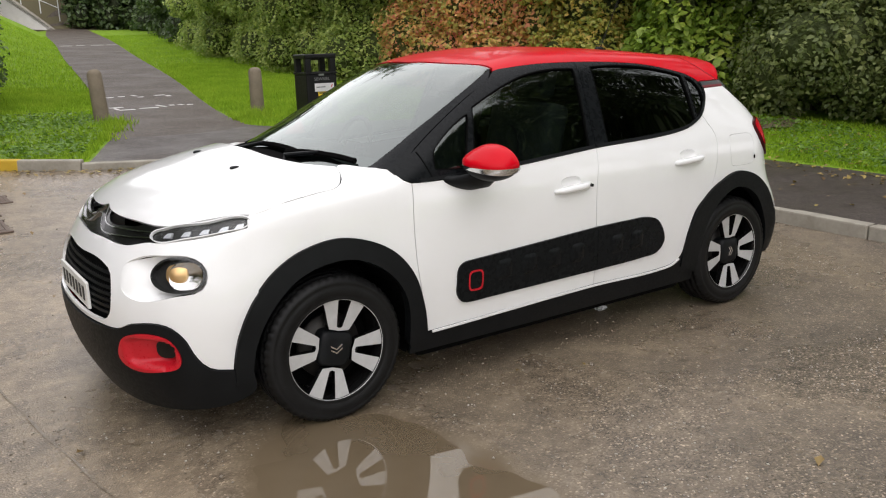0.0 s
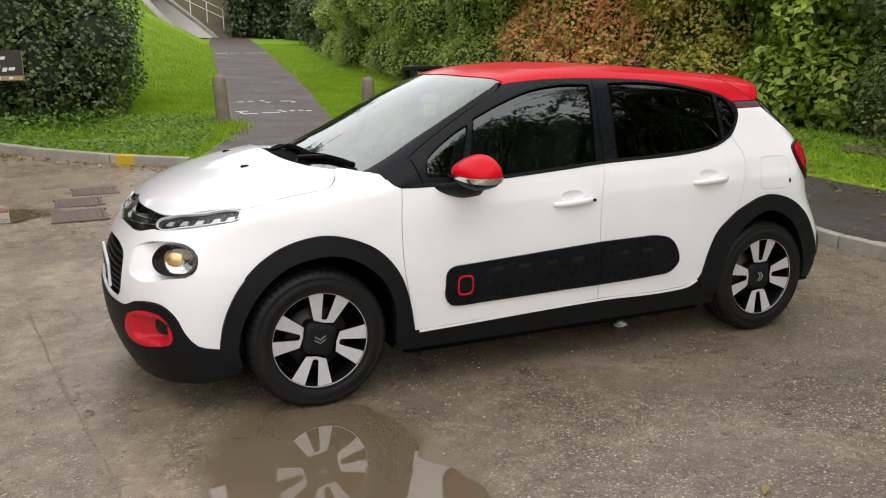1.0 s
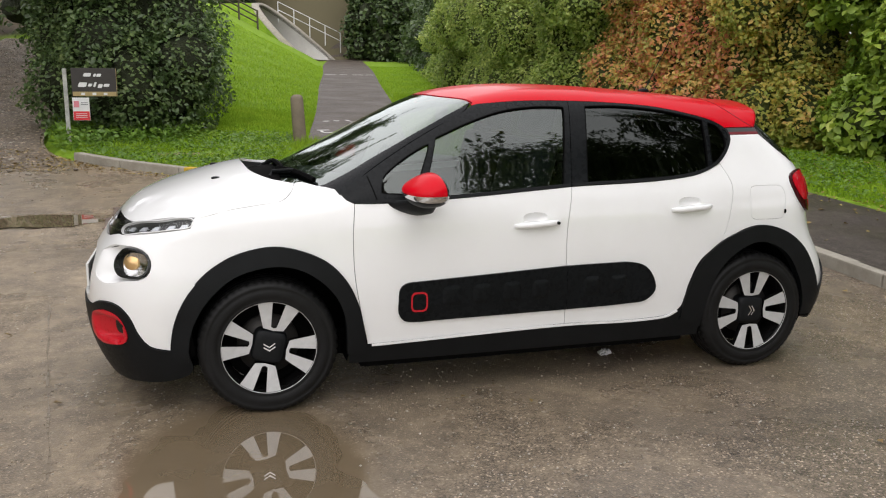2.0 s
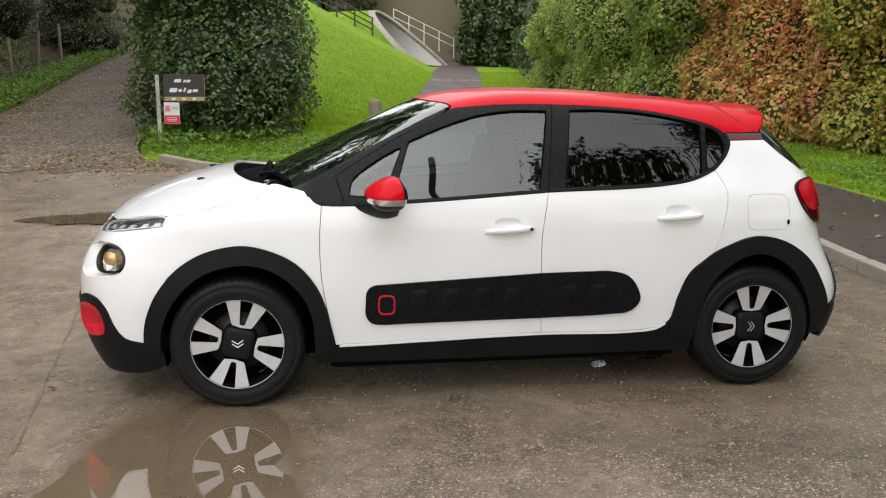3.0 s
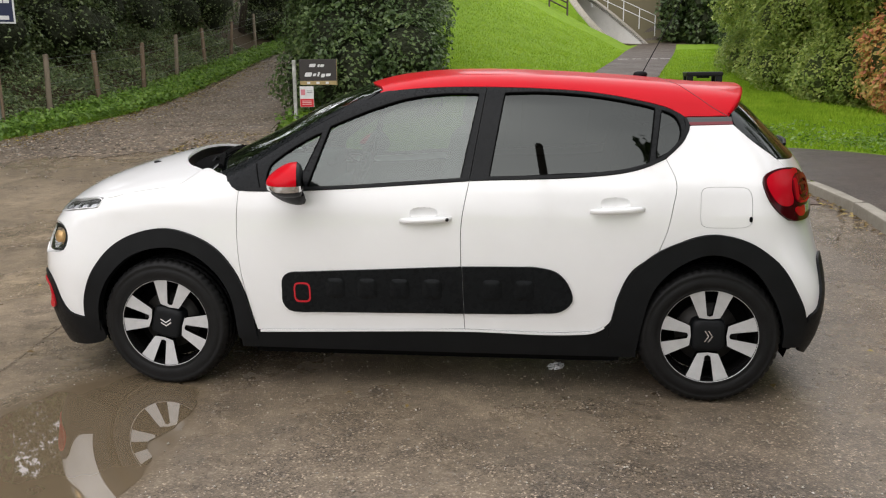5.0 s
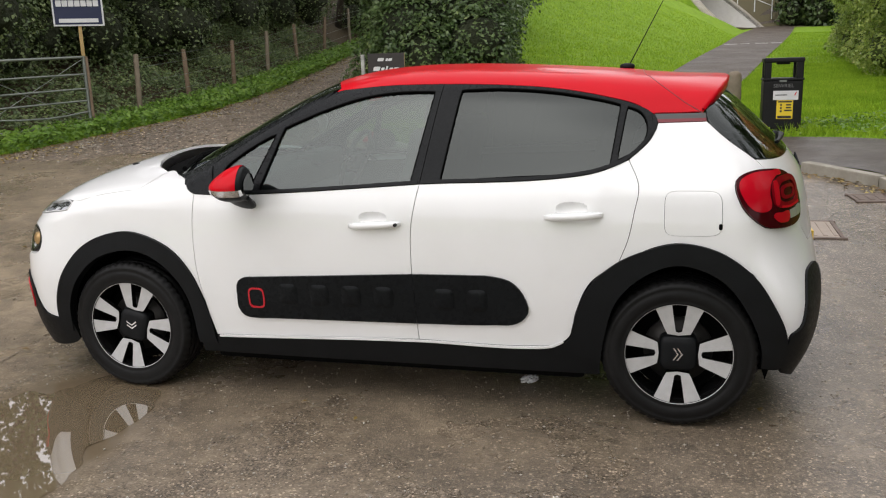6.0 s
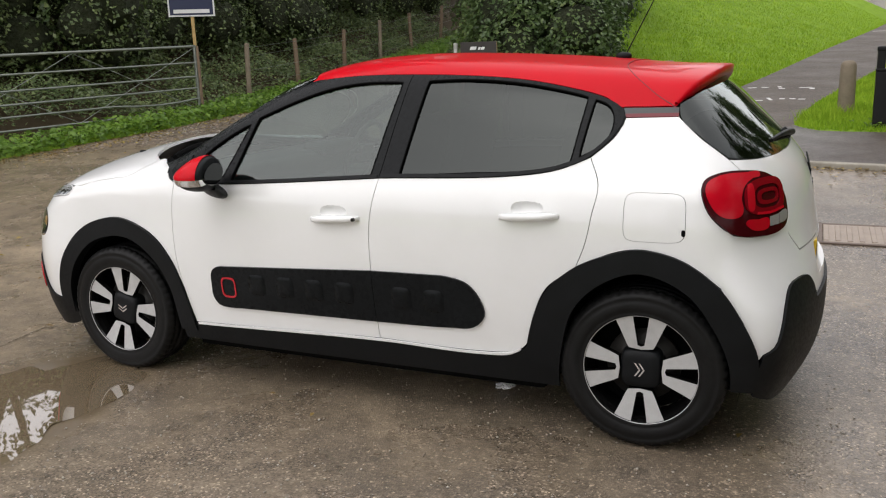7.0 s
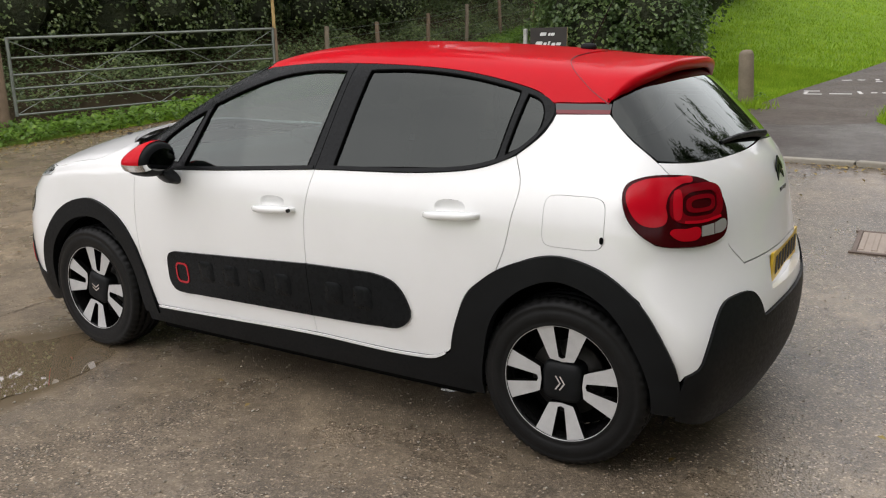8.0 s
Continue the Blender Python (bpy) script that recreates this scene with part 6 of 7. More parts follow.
grass_mat = leaf_mat("grass_blades", (0, (.16, .28, .018)), (.5, (.28, .44, .030)), (.9, (.40, .54, .05)), (1, (.50, .49, .11)), rough=.7, through=.3)
bsdf(grass_mat).inputs["Specular IOR Level"].default_value = .15
near_l = np.array([(-3.1, 7.2), (-2.3, 6.42), (-1.72, 5.95), (-1.2, 5.7), (-.95, 5.50), (-.66, 6.3), (-.29, 7.3), (-.05, 8.0), (.17, 9.4), (.8, 13.5), (-1.2, 14), (-1.3, 9.6), (-2.6, 8.8), (-3.3, 8.2)])
near_r = np.array([(1.62, 7.68), (1.70, 7.42), (1.92, 7.16), (2.5, 7.02), (3.4, 6.95), (4.4, 6.4), (4.9, 5.6), (5.1, 4.4), (5.2, 3.2), (5.6, .8), (5.75, -3), (9.5, -3), (8.2, 4), (7.6, 8), (6.3, 11), (5.6, 15), (6.0, 20), (4.0, 20), (2.85, 14.5), (1.84, 9.4)])
qs = [scatter(near_l, 1900, rng), scatter(near_r, 1500, rng)]
far_y = 11 + 34 * rng.random(110000) ** 1.7
far_x = np.where(rng.random(110000) < .7, PATH_L(far_y) - rng.uniform(0, 7, 110000), PATH_R(far_y) + rng.uniform(0, 3.0, 110000))
far_q = np.stack([far_x, far_y], 1)
far_q = far_q[~inside(far_q, [shrink(ROAD, -.15)])]
bare = lambda q: ((q[:, 0] + 1.75) / .5) ** 2 + ((q[:, 1] - 7.6) / .16) ** 2 > 1
q = np.concatenate(qs)
q = q[bare(q)]
tagged(quick_mesh("grass", blades(q, .060, rng), 3, [(0, 1, 2)], grass_mat), "short wet green grass with longer tufts", "grass", kind="stuff")
tagged(quick_mesh("far_grass", blades(far_q, .065, rng), 3, [(0, 1, 2)], grass_mat), "short green grass on the bank beside the path", "grass", kind="stuff")
q = scatter(np.array([(-3.2, 7.3), (-2.3, 6.5), (-1.2, 5.75), (-.95, 5.7), (-.35, 7.4), (.15, 9.4), (-1.0, 9.6), (-2.8, 8.6)]), 420, rng)
q = q[bare(q)]
right = scatter(np.array([(2.2, 7.3), (3.4, 7.0), (4.4, 6.4), (5.0, 5.4), (5.2, 3.4), (5.6, .8), (5.8, -3), (8.4, -3), (7.6, 4), (7.0, 8), (4.6, 9)]), 420, rng)
right = right[np.sin(right[:, 0] * 2.1 + 1) * np.sin(right[:, 1] * 1.7) + rng.normal(0, .45, len(right)) > -.1]
q = np.concatenate([q, right])
p = np.stack([q[:, 0], q[:, 1], land_z(q[:, 0], q[:, 1]) + rng.uniform(.02, .12, len(q))], 1)
tagged(quick_mesh("lawn_weeds", leaves(p, np.tile([0, -.2, 1.], (len(p), 1)), .055, rng, .75), 4, LEAF_FACES, weeds), "broad-leaved lawn weeds among the grass", "weeds", kind="stuff")
tuft = np.concatenate([rng.normal(c, (.14, .10), (260, 2)) for c in ((0.05, 8.45), (2.15, 8.45), (3.05, 7.2), (-.5, 7.2), (-1.3, 6.9), (-2.6, 8.0), (1.9, 8.0), (-.2, 7.9), (-.9, 7.6))])
tagged(quick_mesh("grass_tufts", blades(tuft, .13, rng), 3, [(0, 1, 2)], grass_mat), "longer grass tufts round the posts and bin", "grass", kind="stuff")

# fallen leaves along the kerb, on the road and track
fallen = leaf_mat("fallen_leaves", (0, (.10, .055, .02)), (.4, (.24, .16, .05)), (.75, (.36, .28, .07)), (1, (.42, .36, .10)), rough=.5, through=.1)
rr = np.interp(rng.random(1500), np.linspace(0, 1, len(run)), run)
kx, ky = np.interp(rr, run, line[:, 0]), np.interp(rr, run, line[:, 1])
sel = ky > 2.5
q1 = np.stack([kx[sel], ky[sel]], 1) + np.abs(rng.normal(0, .16, (sel.sum(), 2))) * np.where(ky[sel] > 4, 1, 1)[:, None] * [-.6, -1.]
q2 = rng.uniform((-9, -4), (3.2, 4.5), (110, 2))
q3 = np.stack([np.interp(yv := rng.uniform(1, 20, 5200), [0.5, 3.2, 5, 7, 10, 14, 20], [-9.6, -8.7, -8.2, -7.7, -7.25, -7.5, -7.9]) + np.abs(rng.normal(0, .55, 5200)) - .15, yv], 1)
q4 = rng.uniform((-4.6, 6.2), (-2.6, 8.0), (700, 2))
q = np.concatenate([q1, q2, q3, q4])
q = q[inside(q, [shrink(ROAD, .02)]) & (pool_edge(q[:, 0], q[:, 1], -1.44, -1.64, .62, 1.2) > 1)]
p = np.stack([q[:, 0], q[:, 1], road_z(q[:, 0], q[:, 1]) + .016], 1)
lv = leaves(p, np.tile([0, 0, 2.2], (len(p), 1)), .045, rng, .6, 0)
tagged(quick_mesh("fallen_leaves", lv, 4, LEAF_FACES, fallen), "small yellow and brown fallen leaves", "leaves", kind="stuff")
for i, (x, y) in enumerate(((-11.4, 1.5), (-11.8, 5.0), (-11.2, 8.2), (-11.4, 11.6), (-11.2, 15.0), (-11.5, 18.6), (-11.0, 22.5), (-9.5, 27.5), (-13.5, -2.0))):
    shrub(x, y, 1.6, 2.0, 4.4, ivy, 15000, .080, "shaded ivy-covered scrub on the wooded bank", 130 + i, group="woodland scrub")

# leaf litter on the verge under the hedge and over the footway
q = np.concatenate([scatter(np.array([(5.2, -3), (8.6, -3), (8.0, 4), (7.0, 8.4), (5.4, 8), (5.0, 5.4), (5.2, 3.2)]), 26, rng), scatter(np.array([(5.0, -3), (5.75, -3), (5.4, 1), (5.05, 5), (4.8, 5)]), 60, rng), scatter(np.array([(3.5, -4), (5.5, -4), (4.9, 5), (3.5, 3)]), 7, rng)])
p = np.stack([q[:, 0], q[:, 1], land_z(q[:, 0], q[:, 1]) + np.where(q[:, 0] > 5.6, .05, .022)], 1)
tagged(quick_mesh("leaf_litter", leaves(p, np.tile([0, 0, 2.2], (len(p), 1)), .055, rng, .65, 0), 4, LEAF_FACES, fallen), "brown and yellow leaf litter on verge and footway", "leaves", kind="stuff")

# loose stones on the track
q = np.concatenate([scatter(shrink(lane_loop[::4], .25), 70, np.random.default_rng(9)), scatter(np.array([(-9.0, 2.2), (-5.5, 3.6), (-2.9, 4.6), (-3.0, 6.4), (-5, 6.4), (-8, 5.2)]), 34, np.random.default_rng(8))])
rng = np.random.default_rng(10)
size = (.012 + .030 * rng.random(len(q)) ** 3) * (.55 + .45 * sstep(4.8, 6.4, q[:, 1]))
octa = np.array([(1, 0, 0), (0, 1, 0), (-1, 0, 0), (0, -1, 0), (0, 0, .6), (0, 0, -.6)])
shape = octa[None] * size[:, None, None] * rng.uniform(.6, 1.4, (len(q), 6, 1))
turn_ = rng.uniform(0, 6.28, len(q))
shape = np.stack([shape[:, :, 0] * np.cos(turn_)[:, None] - shape[:, :, 1] * np.sin(turn_)[:, None], shape[:, :, 0] * np.sin(turn_)[:, None] + shape[:, :, 1] * np.cos(turn_)[:, None], shape[:, :, 2]], 2)
at = np.stack([q[:, 0], q[:, 1], road_z(q[:, 0], q[:, 1]) + .001 + .015 * sstep(5.2, 6.8, q[:, 1])], 1)
stone_mat = leaf_mat("loose_stones", (0, (.10, .08, .06)), (.5, (.22, .19, .15)), (.85, (.36, .33, .28)), (1, (.55, .52, .47)), rough=.6, through=0.)
tagged(quick_mesh("loose_stones", shape + at[:, None], 6, [(0, 1, 4), (1, 2, 4), (2, 3, 4), (3, 0, 4), (1, 0, 5), (2, 1, 5), (3, 2, 5), (0, 3, 5)], stone_mat), "loose pale stones on the farm track", "stones", kind="stuff")
# a dark sealed joint in the asphalt
tar = textured("tar_joint", ((.3, (.15, .122, .090)), (.7, (.22, .180, .130))), 6, (.2, .4), 120, .3, .003)
joint = strip([(-2.52, 1.2), (-2.44, .64), (-2.33, -.1), (-2.16, -1.15), (-2.04, -2.1), (-2.02, -2.9)], .004, .06)
sheet("road_joint", np.array(joint) + .004 * np.sin(np.arange(len(joint)) * .7)[:, None], .1, lambda x, y: road_z(x, y) + .004, tar, label="dark sealed joint between asphalt patches", category="road joint", kind="structure")

# loose chippings on the asphalt
rng = np.random.default_rng(12)
q = np.concatenate([rng.uniform((-3.6, -3.4), (3.2, .2), (6500, 2)), rng.uniform((-7, -3), (3.2, 4.5), (3500, 2))])
q = q[(pool_edge(q[:, 0], q[:, 1], *POOLS[0][0]) > 1.15) & (pool_edge(q[:, 0], q[:, 1], *POOLS[1][0]) > 1.15)]
size = .0024 + .0050 * rng.random(len(q)) ** 2.5
shape = octa[None] * size[:, None, None] * rng.uniform(.6, 1.4, (len(q), 6, 1))
at = np.stack([q[:, 0], q[:, 1], road_z(q[:, 0], q[:, 1]) + .003], 1)
chip_mat = leaf_mat("chippings", (0, (.16, .13, .10)), (.45, (.30, .26, .21)), (.8, (.50, .46, .40)), (1, (.72, .70, .65)), rough=.5, through=0.)
tagged(quick_mesh("loose_chippings", shape + at[:, None], 6, [(0, 1, 4), (1, 2, 4), (2, 3, 4), (3, 0, 4), (1, 0, 5), (2, 1, 5), (3, 2, 5), (0, 3, 5)], chip_mat), "small pale chippings scattered on the road", "chippings", kind="stuff")
# a worn patch of bare soil in the verge
a_ = np.linspace(0, 2 * math.pi, 40, endpoint=False)
g_ = 1 + .16 * np.sin(3 * a_ + 1) + .10 * np.sin(7 * a_)
sheet("bare_soil", np.stack([7.35 + .62 * g_ * np.cos(a_), 3.15 + .34 * g_ * np.sin(a_)], 1), .06, lambda x, y: land_z(x, y) + .055 + .012 * np.sin(x * 19) * np.sin(y * 27), textured("dark_earth", ((.25, (.07, .05, .032)), (.75, (.15, .11, .07))), 9, (.7, .9), 80, .6, .01), label="bare dark soil in the verge under the hedge", category="soil", kind="structure")
sheet("bare_soil", np.stack([-1.75 + .52 * g_ * np.cos(a_), 7.6 + .19 * g_ * np.sin(a_)], 1), .06, lambda x, y: land_z(x, y) + .008 + .01 * np.sin(x * 23) * np.sin(y * 31), textured("bare_earth", ((.25, (.16, .115, .07)), (.75, (.34, .26, .17))), 9, (.7, .9), 80, .6, .01), label="bare trodden soil in the grass verge", category="soil", kind="structure")


# ---- posts, bin, signs, gate, fence, underpass ----
wood = textured("weathered_wood", ((.25, (.15, .12, .085)), (.75, (.28, .23, .165))), 6, (.75, .92), 50, .6, .008)
fresh_wood = textured("fresh_wood", ((.25, (.36, .24, .09)), (.75, (.52, .36, .15))), 6, (.6, .8), 50, .4, .004)
fence_wood = textured("fence_wood", ((.25, (.12, .085, .055)), (.75, (.24, .17, .11))), 6, (.75, .92), 50, .6, .008)
galvanised = textured("galvanised_steel", ((.25, (.17, .19, .17)), (.75, (.29, .31, .28))), 10, (.4, .6), 120, .2, .002, metal=.5)
bin_black = textured("bin_black", ((.3, grey(.006)), (.7, grey(.013))), 6, (.35, .5), 200, .15, .001, Specular_IOR_Level=.25)
word_grey = material("word_grey", grey(.16), .5)
sign_black = textured("sign_black", ((.3, (.016, .012, .010)), (.7, (.030, .024, .020))), 8, (.35, .5), 120, .1, .001)
sign_gold = textured("sign_gold", ((.3, (.30, .22, .09)), (.7, (.42, .32, .14))), 12, (.4, .6), 120, .1, .001)
sign_white = textured("sign_white", ((.3, grey(.62)), (.7, grey(.76))), 10, (.4, .6), 100, .1, .001)
sign_red = material("sign_red", (.60, .02, .03), .45)
sign_blue = material("sign_blue", (.010, .016, .060), .4)
sign_pink = material("sign_pink", (.62, .20, .24), .45)
sticker_yellow = material("sticker_yellow", (.80, .58, .03), .5)
post_white = textured("flaking_white", ((.3, (.20, .20, .18)), (.6, (.48, .48, .45))), 14, (.6, .8), 60, .4, .003)
white_line = textured("road_paint", ((.3, (.55, .54, .52)), (.7, (.78, .77, .74))), 12, (.5, .7), 120, .3, .003)


def bollard(x, y, h, lean_x, lean_y):
    """A round timber post with a domed top."""
    bm = revolve([(0, h), (.05, h - .004), (.085, h - .03), (.098, h - .07), (.102, h * .5), (.106, 0), (.106, -.2)], 20, "z")
    for v in bm.verts:
        v.co += Vector(noise.noise_vector(v.co * 6)) * .004
    ob = part("wooden_bollard", bm, wood, None, "", True)
    ob.matrix_basis = pose(x, y, float(land_z(x, y)), lean_x, lean_y, 0)
    return tagged(ob, "weathered round timber bollard standing in grass", "bollard", "path bollards")


bollard(-.05, 8.63, .76, 0, -3)
bollard(2.24, 8.60, .70, 0, 0)


def litter_bin():
    """A square open-topped litter bin: body, hood on posts, roof, plinth and stickers."""
    w, d, h = .47, .46, .96
    b = tagged(empty("litter_bin", (2.735, 7.52, float(land_z(2.735, 7.5)) - .01), -3), "black square litter bin with yellow and white stickers", "litter bin")
    part("body", box((0, 0, .36), (w, d, .62), .018, 3), bin_black, b)
    part("plinth", box((0, 0, .025), (w + .015, d + .015, .05), .01, 2), bin_black, b)
    part("rim", box((0, 0, .685), (w + .02, d + .02, .03), .01, 2), bin_black, b)
    for sx in (-1, 1):
        for sy in (-1, 1):
            part("hood_post", box((sx * (w / 2 - .045), sy * (d / 2 - .045), .80), (.085, .085, .21), .01, 2), bin_black, b)
    part("hood_roof", box((0, 0, .925), (w + .012, d + .012, .06), .02, 3), bin_black, b)
    part("hood_hook", box((0, -.05, .885), (.16, .10, .03), .006, 2), bin_black, b)
    part("catch", box((-.005, -d / 2 - .004, .665), (.085, .012, .028), .004, 2), galvanised, b)
    s = part("notice", box((.035, -d / 2 - .003, .485), (.30, .004, .115), .001), sign_white, b, "white notice with unreadable print")
    part("print_bar", box((-.02, -d / 2 - .006, .49), (.14, .002, .012)), stripe_grey, s)
    part("tick", box((0, 0, 0), (.012, .003, .05), 0, 2, Matrix.Translation((.15, -d / 2 - .006, .505)) @ Euler((0, radians(25), 0)).to_matrix().to_4x4()), sign_red, s)
    y = part("sticker", box((.030, -d / 2 - .003, .305), (.195, .004, .235), .001), sticker_yellow, b, "yellow sticker with black print")
    for z, wx, x in ((.405, .165, .03), (.365, .06, .075), (.33, .06, .075), (.295, .09, .07), (.212, .165, .03)):
        part("print_bar", box((x, -d / 2 - .0065, z), (wx, .003, .018 if z != .212 else .03)), plate_ink, y)
    for z in (.365, .325, .285):
        part("pictogram", box((-.015, -d / 2 - .0065, z), (.022, .003, .024)), plate_ink, y)
    cu = bpy.data.curves.new("word", "FONT")
    cu.body, cu.size, cu.align_x, cu.extrude = "SBWRIEL", .062, "CENTER", .001
    t = new("word", cu)
    t.parent, t.matrix_basis = b, pose(.005, -d / 2 - .004, .585, 90, 0, 0)
    cu.materials.append(word_grey)
    return b


litter_bin()


def name_board():
    """A post with a dark hanging board, a gilt strip below it and a small red and white notice."""
    z = float(land_z(-3.37, 8.57)) - .21
    s = tagged(empty("name_sign", (-3.335, 8.57, z), 2), "white post with dark name board and red notice", "sign")
    part("post", box((-.03, 0, .62), (.055, .055, 1.30), .008, 2), post_white, s, "flaking white painted post")
    bd = part("board", box((.355, -.005, 1.08), (.60, .025, .40), .004), sign_black, s, "dark board with pale script")
    part("gilt_strip", box((.355, -.020, .915), (.585, .006, .062), .001), sign_gold, bd, "gilt strip with pale marks")
    part("gilt_edge", box((.657, -.020, 1.08), (.006, .006, .40)), sign_gold, bd)
    for k in range(3):
        part("mark", box((.20 + k * .15, -.0245, .915), (.05, .003, .034), .001), sign_white, bd)
    # plain slanted bars in place of the words
    for x, zz, w, h in ((.27, 1.185, .10, .05), (.37, 1.180, .035, .042), (.425, 1.180, .06, .042)):
        part("word_bar", slanted(x, -.0195, zz, w, h), sign_white, bd)
    for x, zz, w, h in ((.20, 1.045, .11, .065), (.30, 1.04, .05, .042), (.365, 1.048, .03, .066), (.435, 1.028, .06, .055), (.52, 1.038, .075, .042)):
        part("word_bar", slanted(x, -.0195, zz, w, h), sign_white, bd)
    n = part("notice", box((.16, -.01, .70), (.225, .012, .325), .002), sign_white, s, "small white notice with red foot")
    part("notice_foot", box((.16, -.0175, .605), (.215, .005, .125)), sign_red, n)
    part("notice_mark", box((.10, -.0175, .77), (.07, .004, .09), .002), sign_pink, n)
    for zz in (.645, .62, .595):
        part("print_bar", box((.16, -.0215, zz - .012), (.15, .003, .007)), sign_white, n)
    for zz in (.79, .765):
        part("print_bar", box((.205, -.0175, zz), (.09, .003, .007)), stripe_grey, n)


def slanted(x, y, z, w, h):
    bm = bmesh.new()
    add_box(bm, (0, 0, 0), (w, .003, h), min(w, h) * .28, 2)
    for v in bm.verts:
        v.co.x += v.co.z * .35
        v.co.y = max(-.0015, min(.0015, v.co.y))
    bmesh.ops.translate(bm, verts=bm.verts, vec=(x, y, z))
    return bm


name_board()


def roadside_board():
    """A blue board with a pale border on a fresh timber stake behind the gate."""
    z = float(land_z(-8.36, 8.45))
    s = tagged(empty("notice_board", (-8.36, 8.42, z), 32), "dark blue notice on a yellow timber stake", "notice board")
    part("stake", box((0, .02, 1.15), (.055, .045, 2.5), .004), fresh_wood, s)
    b = part("board", box((0, -.012, 2.10), (.80, .012, .78), .002), sign_white, s, "blue board with pale border")
    part("field", box((0, -.020, 2.10), (.745, .005, .725), .001), sign_blue, b)
    part("foot_bar", box((0, -.0245, 1.80), (.62, .004, .065), .001), sign_white, b)
    for zz, w, n in ((2.30, .115, 4), (2.08, .085, 7)):
        for k in range(n):
            part("word_bar", box(((k - (n - 1) / 2) * (w + .012), -.0245, zz), (w, .004, .10), .012), sign_white, b)


roadside_board()


def field_gate():
    """A six-bar tubular steel gate with crossed braces."""
    a, b = Vector((-8.20, 8.20, 0)), Vector((-9.45, 3.95, 0))
    za, zb = .72, .58
    g = tagged(empty("field_gate"), "grey galvanised tubular steel field gate, closed", "gate")
    d = b - a

    def at(u, h):
        return (a.x + d.x * u, a.y + d.y * u, za + (zb - za) * u + h)

    for u, tall in ((0, 1.12), (1, 1.12)):
        part("end_tube", rod([at(u, -.02), at(u, tall)], .026, 10), galvanised, g)
    for k, h in enumerate((0, .20, .38, .58, .82, 1.10)):
        sag = [-.05 * math.sin(u * 9) * (k == 1) for u in np.linspace(0, 1, 12)]
        part("bar", rod([at(u, h + s * (u < .35)) for u, s in zip(np.linspace(0, 1, 12), sag)], .021 if k == 5 else .016, 8), galvanised, g)
    for u0, u1 in ((.0, .5), (.5, .0), (.5, 1.), (1., .5)):
        part("brace", rod([at(u0, 0), at(u1, 1.08)], .0055, 6), galvanised, g)
    for u, x in ((-.012, 0), (1.04, 0)):
        p = at(u, 0)
        bm = revolve([(0, 1.32), (.06, 1.31), (.075, 1.27), (.08, 0), (.08, -.3)] if u > 0 else [(0, 1.26), (.022, 1.255), (.030, 1.24), (.034, 0), (.034, -.3)], 14, "z")
        bmesh.ops.translate(bm, verts=bm.verts, vec=(p[0], p[1], p[2] - .15))
        tagged(part("gate_post", bm, fence_wood, None, "", True), "dark round timber gate post", "gate post", "gate posts")


field_gate()

# wire fence with timber stakes
stakes = [(-8.36, 9.4, 1.15), (-8.44, 10.0, 1.15), (-8.5, 11.9, 1.12), (-8.52, 13.95, 1.15), (-8.62, 16.0, 1.18), (-8.75, 18.2, 1.15), (-8.9, 20.6, 1.15), (-9.1, 23.5, 1.2), (-9.4, 27, 1.2)][1:]
tops = []
for i, (x, y, h) in enumerate(stakes):
    r = random.Random(i + 3)
    z = max(float(land_z(x, y)), float(LANE(y)))
    bm = revolve([(0, h), (.040, h - .005), (.048, h - .02), (.052, 0), (.052, -.2)], 10, "z")
    ob = tagged(part("fence_post", bm, fence_wood if i % 3 else wood, None, "", True), "rough brown timber fence stake in undergrowth", "fence post", "fence posts")
    ob.matrix_basis = pose(x, y, z, r.uniform(-3, 3), r.uniform(-4, 4), 0)
    tops.append(Vector((x, y, z)))
for h in (.35, .62, .90, 1.06):
    pts = [p + Vector((.05, 0, h)) for p in tops]
    tagged(part("fence_wire", rod(pts, .0035, 5), galvanised, None), "thin galvanised wire strand along the fence", "wire", "fence wires")


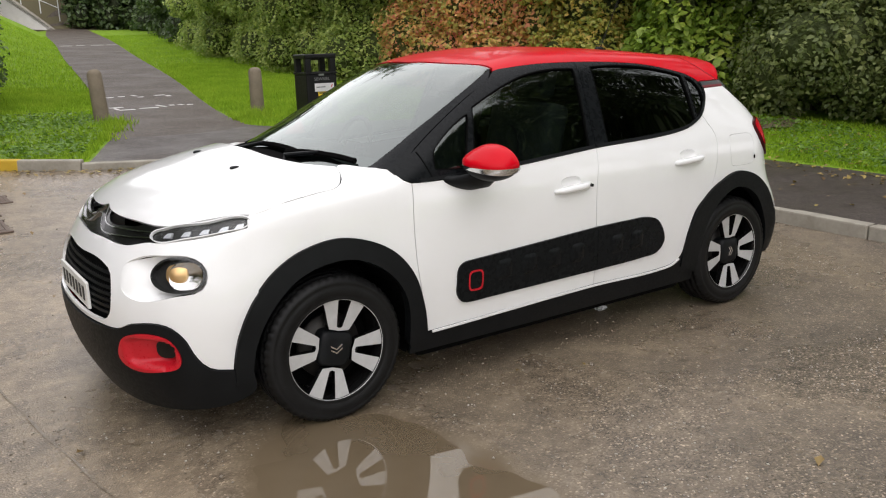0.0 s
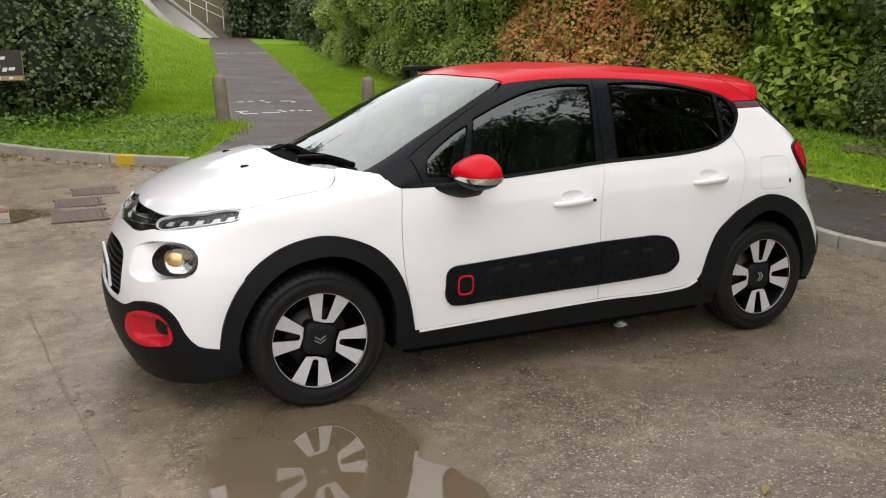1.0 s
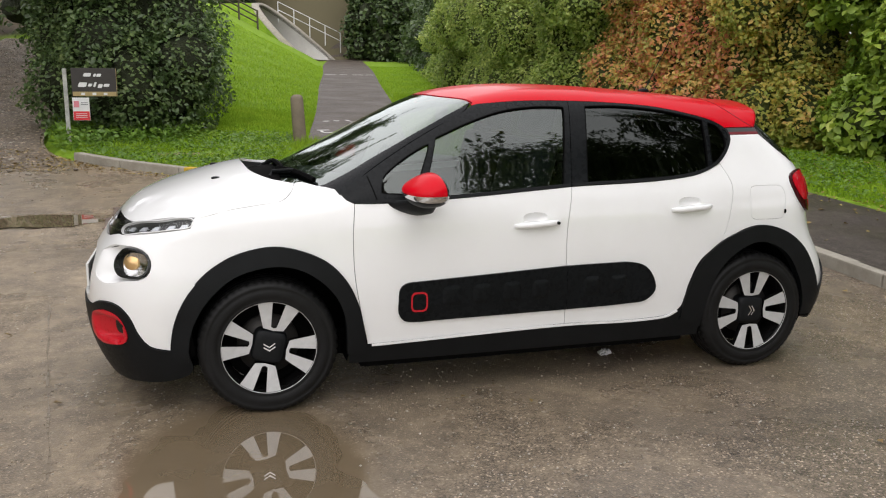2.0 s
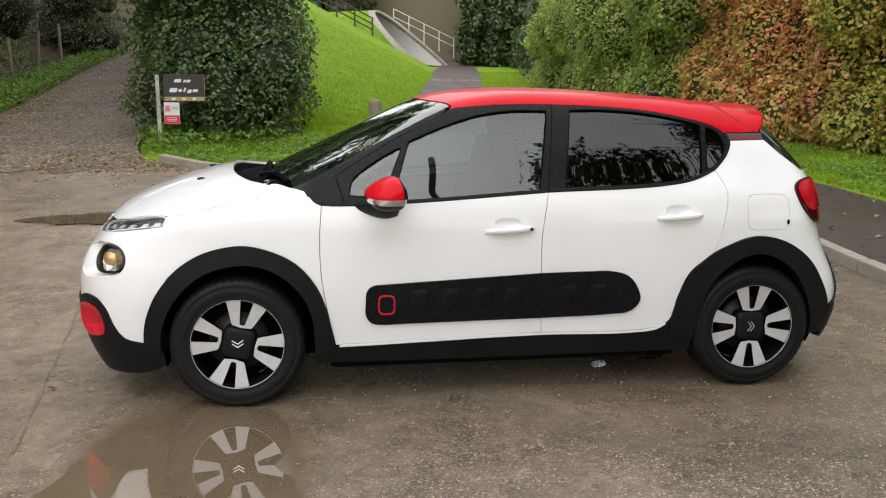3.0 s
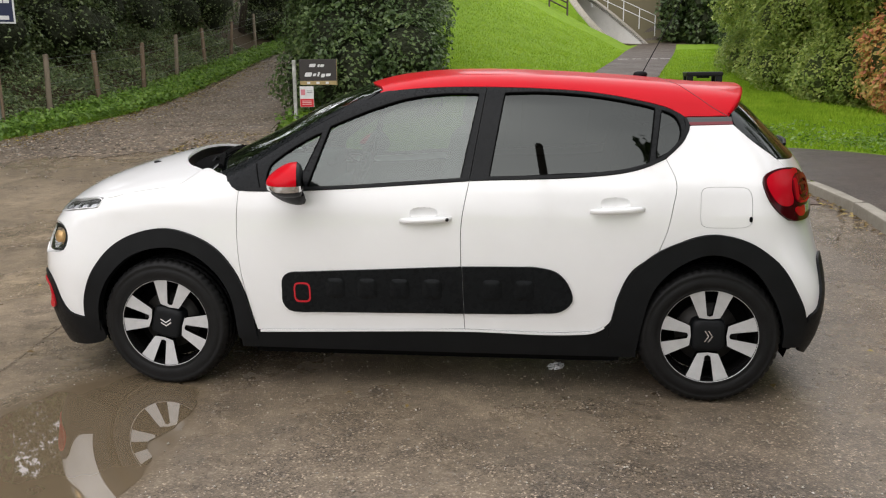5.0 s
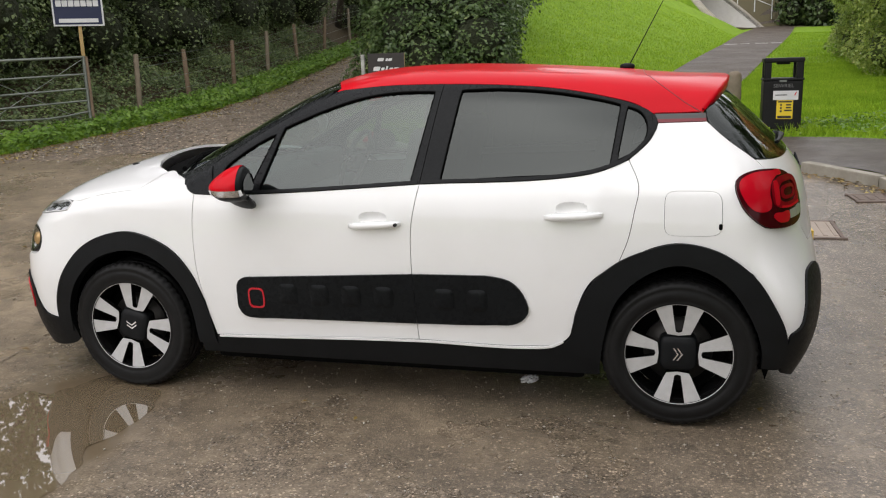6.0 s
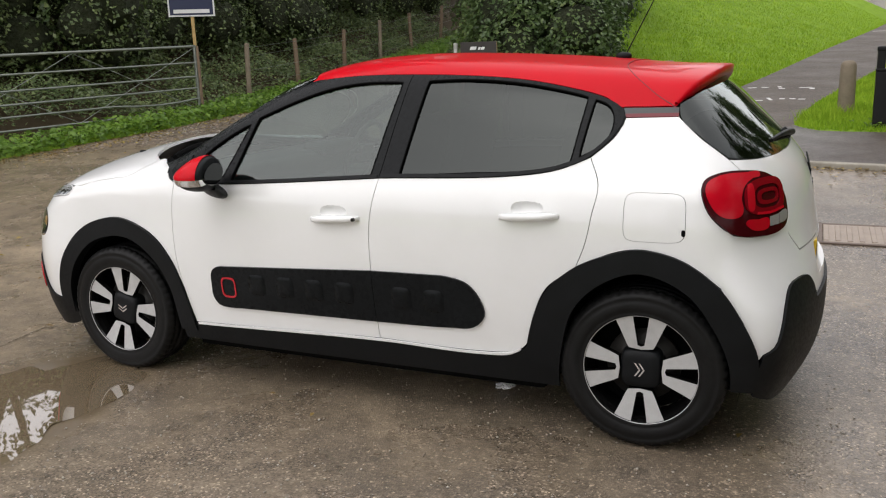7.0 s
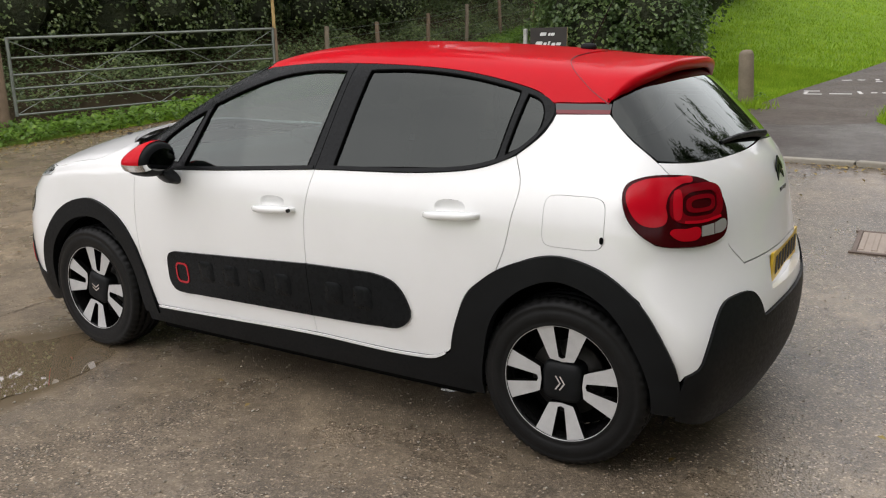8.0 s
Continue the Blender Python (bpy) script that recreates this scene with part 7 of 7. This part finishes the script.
# underpass in the far bank
def underpass():
    """An arched tunnel whose mouth is cut to the slope of the bank."""
    ax, side = Vector((-.86, .50, 0)).normalized(), Vector((.50, .86, 0)).normalized()
    n, R, H = 28, 2.75, 3.85
    u = tagged(empty("underpass", (6.85, 55.4, 3.22)), "arched concrete underpass with a pale lining in the bank", "underpass")

    def ring(r, lift):
        return [side * (-r * math.cos(math.pi * k / n)) + Vector((0, 0, (H + lift) * math.sin(math.pi * k / n))) for k in range(n + 1)]

    def mouth(k):
        return 4.6 * math.sin(math.pi * k / n)

    bm = bmesh.new()
    a = [bm.verts.new(p + ax * mouth(k)) for k, p in enumerate(ring(R, 0))]
    b = [bm.verts.new(p + ax * 26) for p in ring(R, 0)]
    for k in range(n):
        bm.faces.new((a[k + 1], a[k], b[k], b[k + 1]))
    part("lining", bm, pale_lining, u, "pale painted tunnel lining", True)
    bm = bmesh.new()
    c0, c1 = ring(R, 0), ring(R + .2, .2)
    rows = [[bm.verts.new(p + ax * (mouth(k) + o)) for k, p in enumerate(c)] for c, o in ((c0, .3), (c0, -.1), (c1, -.1), (c1, .5))]
    for p, q in zip(rows, rows[1:]):
        for k in range(n):
            bm.faces.new((p[k], p[k + 1], q[k + 1], q[k]))
    part("collar", bm, concrete, u, "grey concrete collar round the mouth", True)
    bm = bmesh.new()
    rows = [[bm.verts.new(p + ax * o(k)) for k, p in enumerate(c1)] for o in (lambda k: mouth(k) + .45, lambda k: 26)]
    for k in range(n):
        bm.faces.new((rows[0][k], rows[0][k + 1], rows[1][k + 1], rows[1][k]))
    part("earth_cover", bm, grass_earth, u, "earth and stones heaped over the tunnel", True)
    part("tunnel_floor", box((0, 0, 0), (26, 5.9, .06), 0, 2, Matrix.Translation((ax.x * 13, ax.y * 13, .04)) @ Euler((0, 0, math.atan2(ax.y, ax.x))).to_matrix().to_4x4()), path_mat, u)
    part("end_shade", box((0, 0, 0), (.2, 6.2, 8), 0, 2, Matrix.Translation((ax.x * 26, ax.y * 26, 2)) @ Euler((0, 0, math.atan2(ax.y, ax.x))).to_matrix().to_4x4()), fence_wood, u)


pale_lining = textured("pale_lining", ((.3, (.70, .68, .65)), (.7, (.84, .82, .79))), 1.2, (.6, .8), 20, .3, .01)
underpass()


def railing(points, h, mat, name, words, rails=(.5, 1.), r=.035, group=""):
    """Posts with rails between them, along points on the ground."""
    f = tagged(empty(name), words, "railing", group)
    pts = [Vector(p) for p in points]
    for p in pts:
        part("post", rod([p + Vector((0, 0, -.3)), p + Vector((0, 0, h))], r, 8), mat, f)
    for k in rails:
        part("rail", rod([p + Vector((0, 0, h * k)) for p in pts], r * .8, 8), mat, f)
    return f


white_rail = textured("white_rail", ((.3, grey(.62)), (.7, grey(.78))), 4, (.4, .6), 60, .1, .002)
railing([(4.2 + 1.15 * k, 58.8 + .1 * k, 6.35 - .52 * k) for k in range(5)], 1.15, white_rail, "white_railing", "white tubular steel railing above the underpass")
railing([(-2.4 + 1.15 * k, 50 + .25 * k, float(land_z(-2.4 + 1.15 * k, 50 + .25 * k))) for k in range(5)], 1.2, bark, "timber_fence", "dark timber post and rail fence on the bank", (.35, .65, .95), .06)

# worn white lettering on the path, as fragments
for x, y, w, d, rz in ((.55, 10.35, .22, .05, 8), (.50, 10.12, .05, .20, 0), (.62, 9.95, .24, .05, 3), (.98, 10.02, .30, .045, 0), (1.22, 10.2, .05, .26, 12), (1.40, 10.22, .08, .06, 0), (1.55, 10.22, .08, .06, 20), (1.68, 10.15, .10, .05, -12),
                       (.86, 12.05, .16, .06, 30), (1.06, 12.10, .12, .06, -25), (1.30, 12.15, .06, .16, 10), (1.34, 11.85, .10, .06, 0), (1.72, 12.0, .20, .06, 15), (1.82, 11.8, .08, .14, 0),
                       (4.1, 33.0, .5, .16, 0), (4.7, 33.1, .4, .14, 12), (5.3, 33.0, .5, .16, -8), (5.9, 33.1, .4, .14, 0)):
    ob = part("road_marking", box((0, 0, 0), (w, d * (1.5 if d < .09 else 1.2), .004), .001, 1), white_line, None)
    ob.matrix_basis = pose(x, y, float(land_z(x, y)) + .0235, math.degrees(math.atan(.055)), 0, rz)
    tagged(ob, "worn fragment of white lettering painted on the path", "road marking", "path lettering", "structure")


def wrapper():
    """A crumpled scrap of silvery wrapping under the car."""
    bm = bmesh.new()
    bmesh.ops.create_icosphere(bm, subdivisions=3, radius=1)
    for v in bm.verts:
        v.co = Vector((v.co.x * .045, v.co.y * .03, v.co.z * .012)) + Vector(noise.noise_vector(v.co * 3.1)) * .016
    ob = part("litter_scrap", bm, sign_white, None)
    ob.matrix_basis = pose(.604, -.459, float(road_z(.604, -.459)) + .018, 0, 0, 20)
    tagged(ob, "crumpled silvery wrapper lying under the car", "litter")


wrapper()


def telegraph_pole(x, y, h):
    """A tarred timber pole with step irons."""
    z = float(land_z(x, y))
    p = tagged(empty("telegraph_pole", (x, y, z)), "dark timber telegraph pole with step irons", "pole")
    part("shaft", revolve([(0, h), (.085, h - .01), (.09, h - .05), (.14, 0), (.14, -.3)], 16, "z"), bark, p, "", True)
    for k in range(10):
        s = -1 if k % 2 else 1
        part("step_iron", rod([(s * .08, 0, h - .5 - k * .42), (s * .26, 0, h - .5 - k * .42)], .012, 6), galvanised, p)


telegraph_pole(.75, -8.3, 9.6)
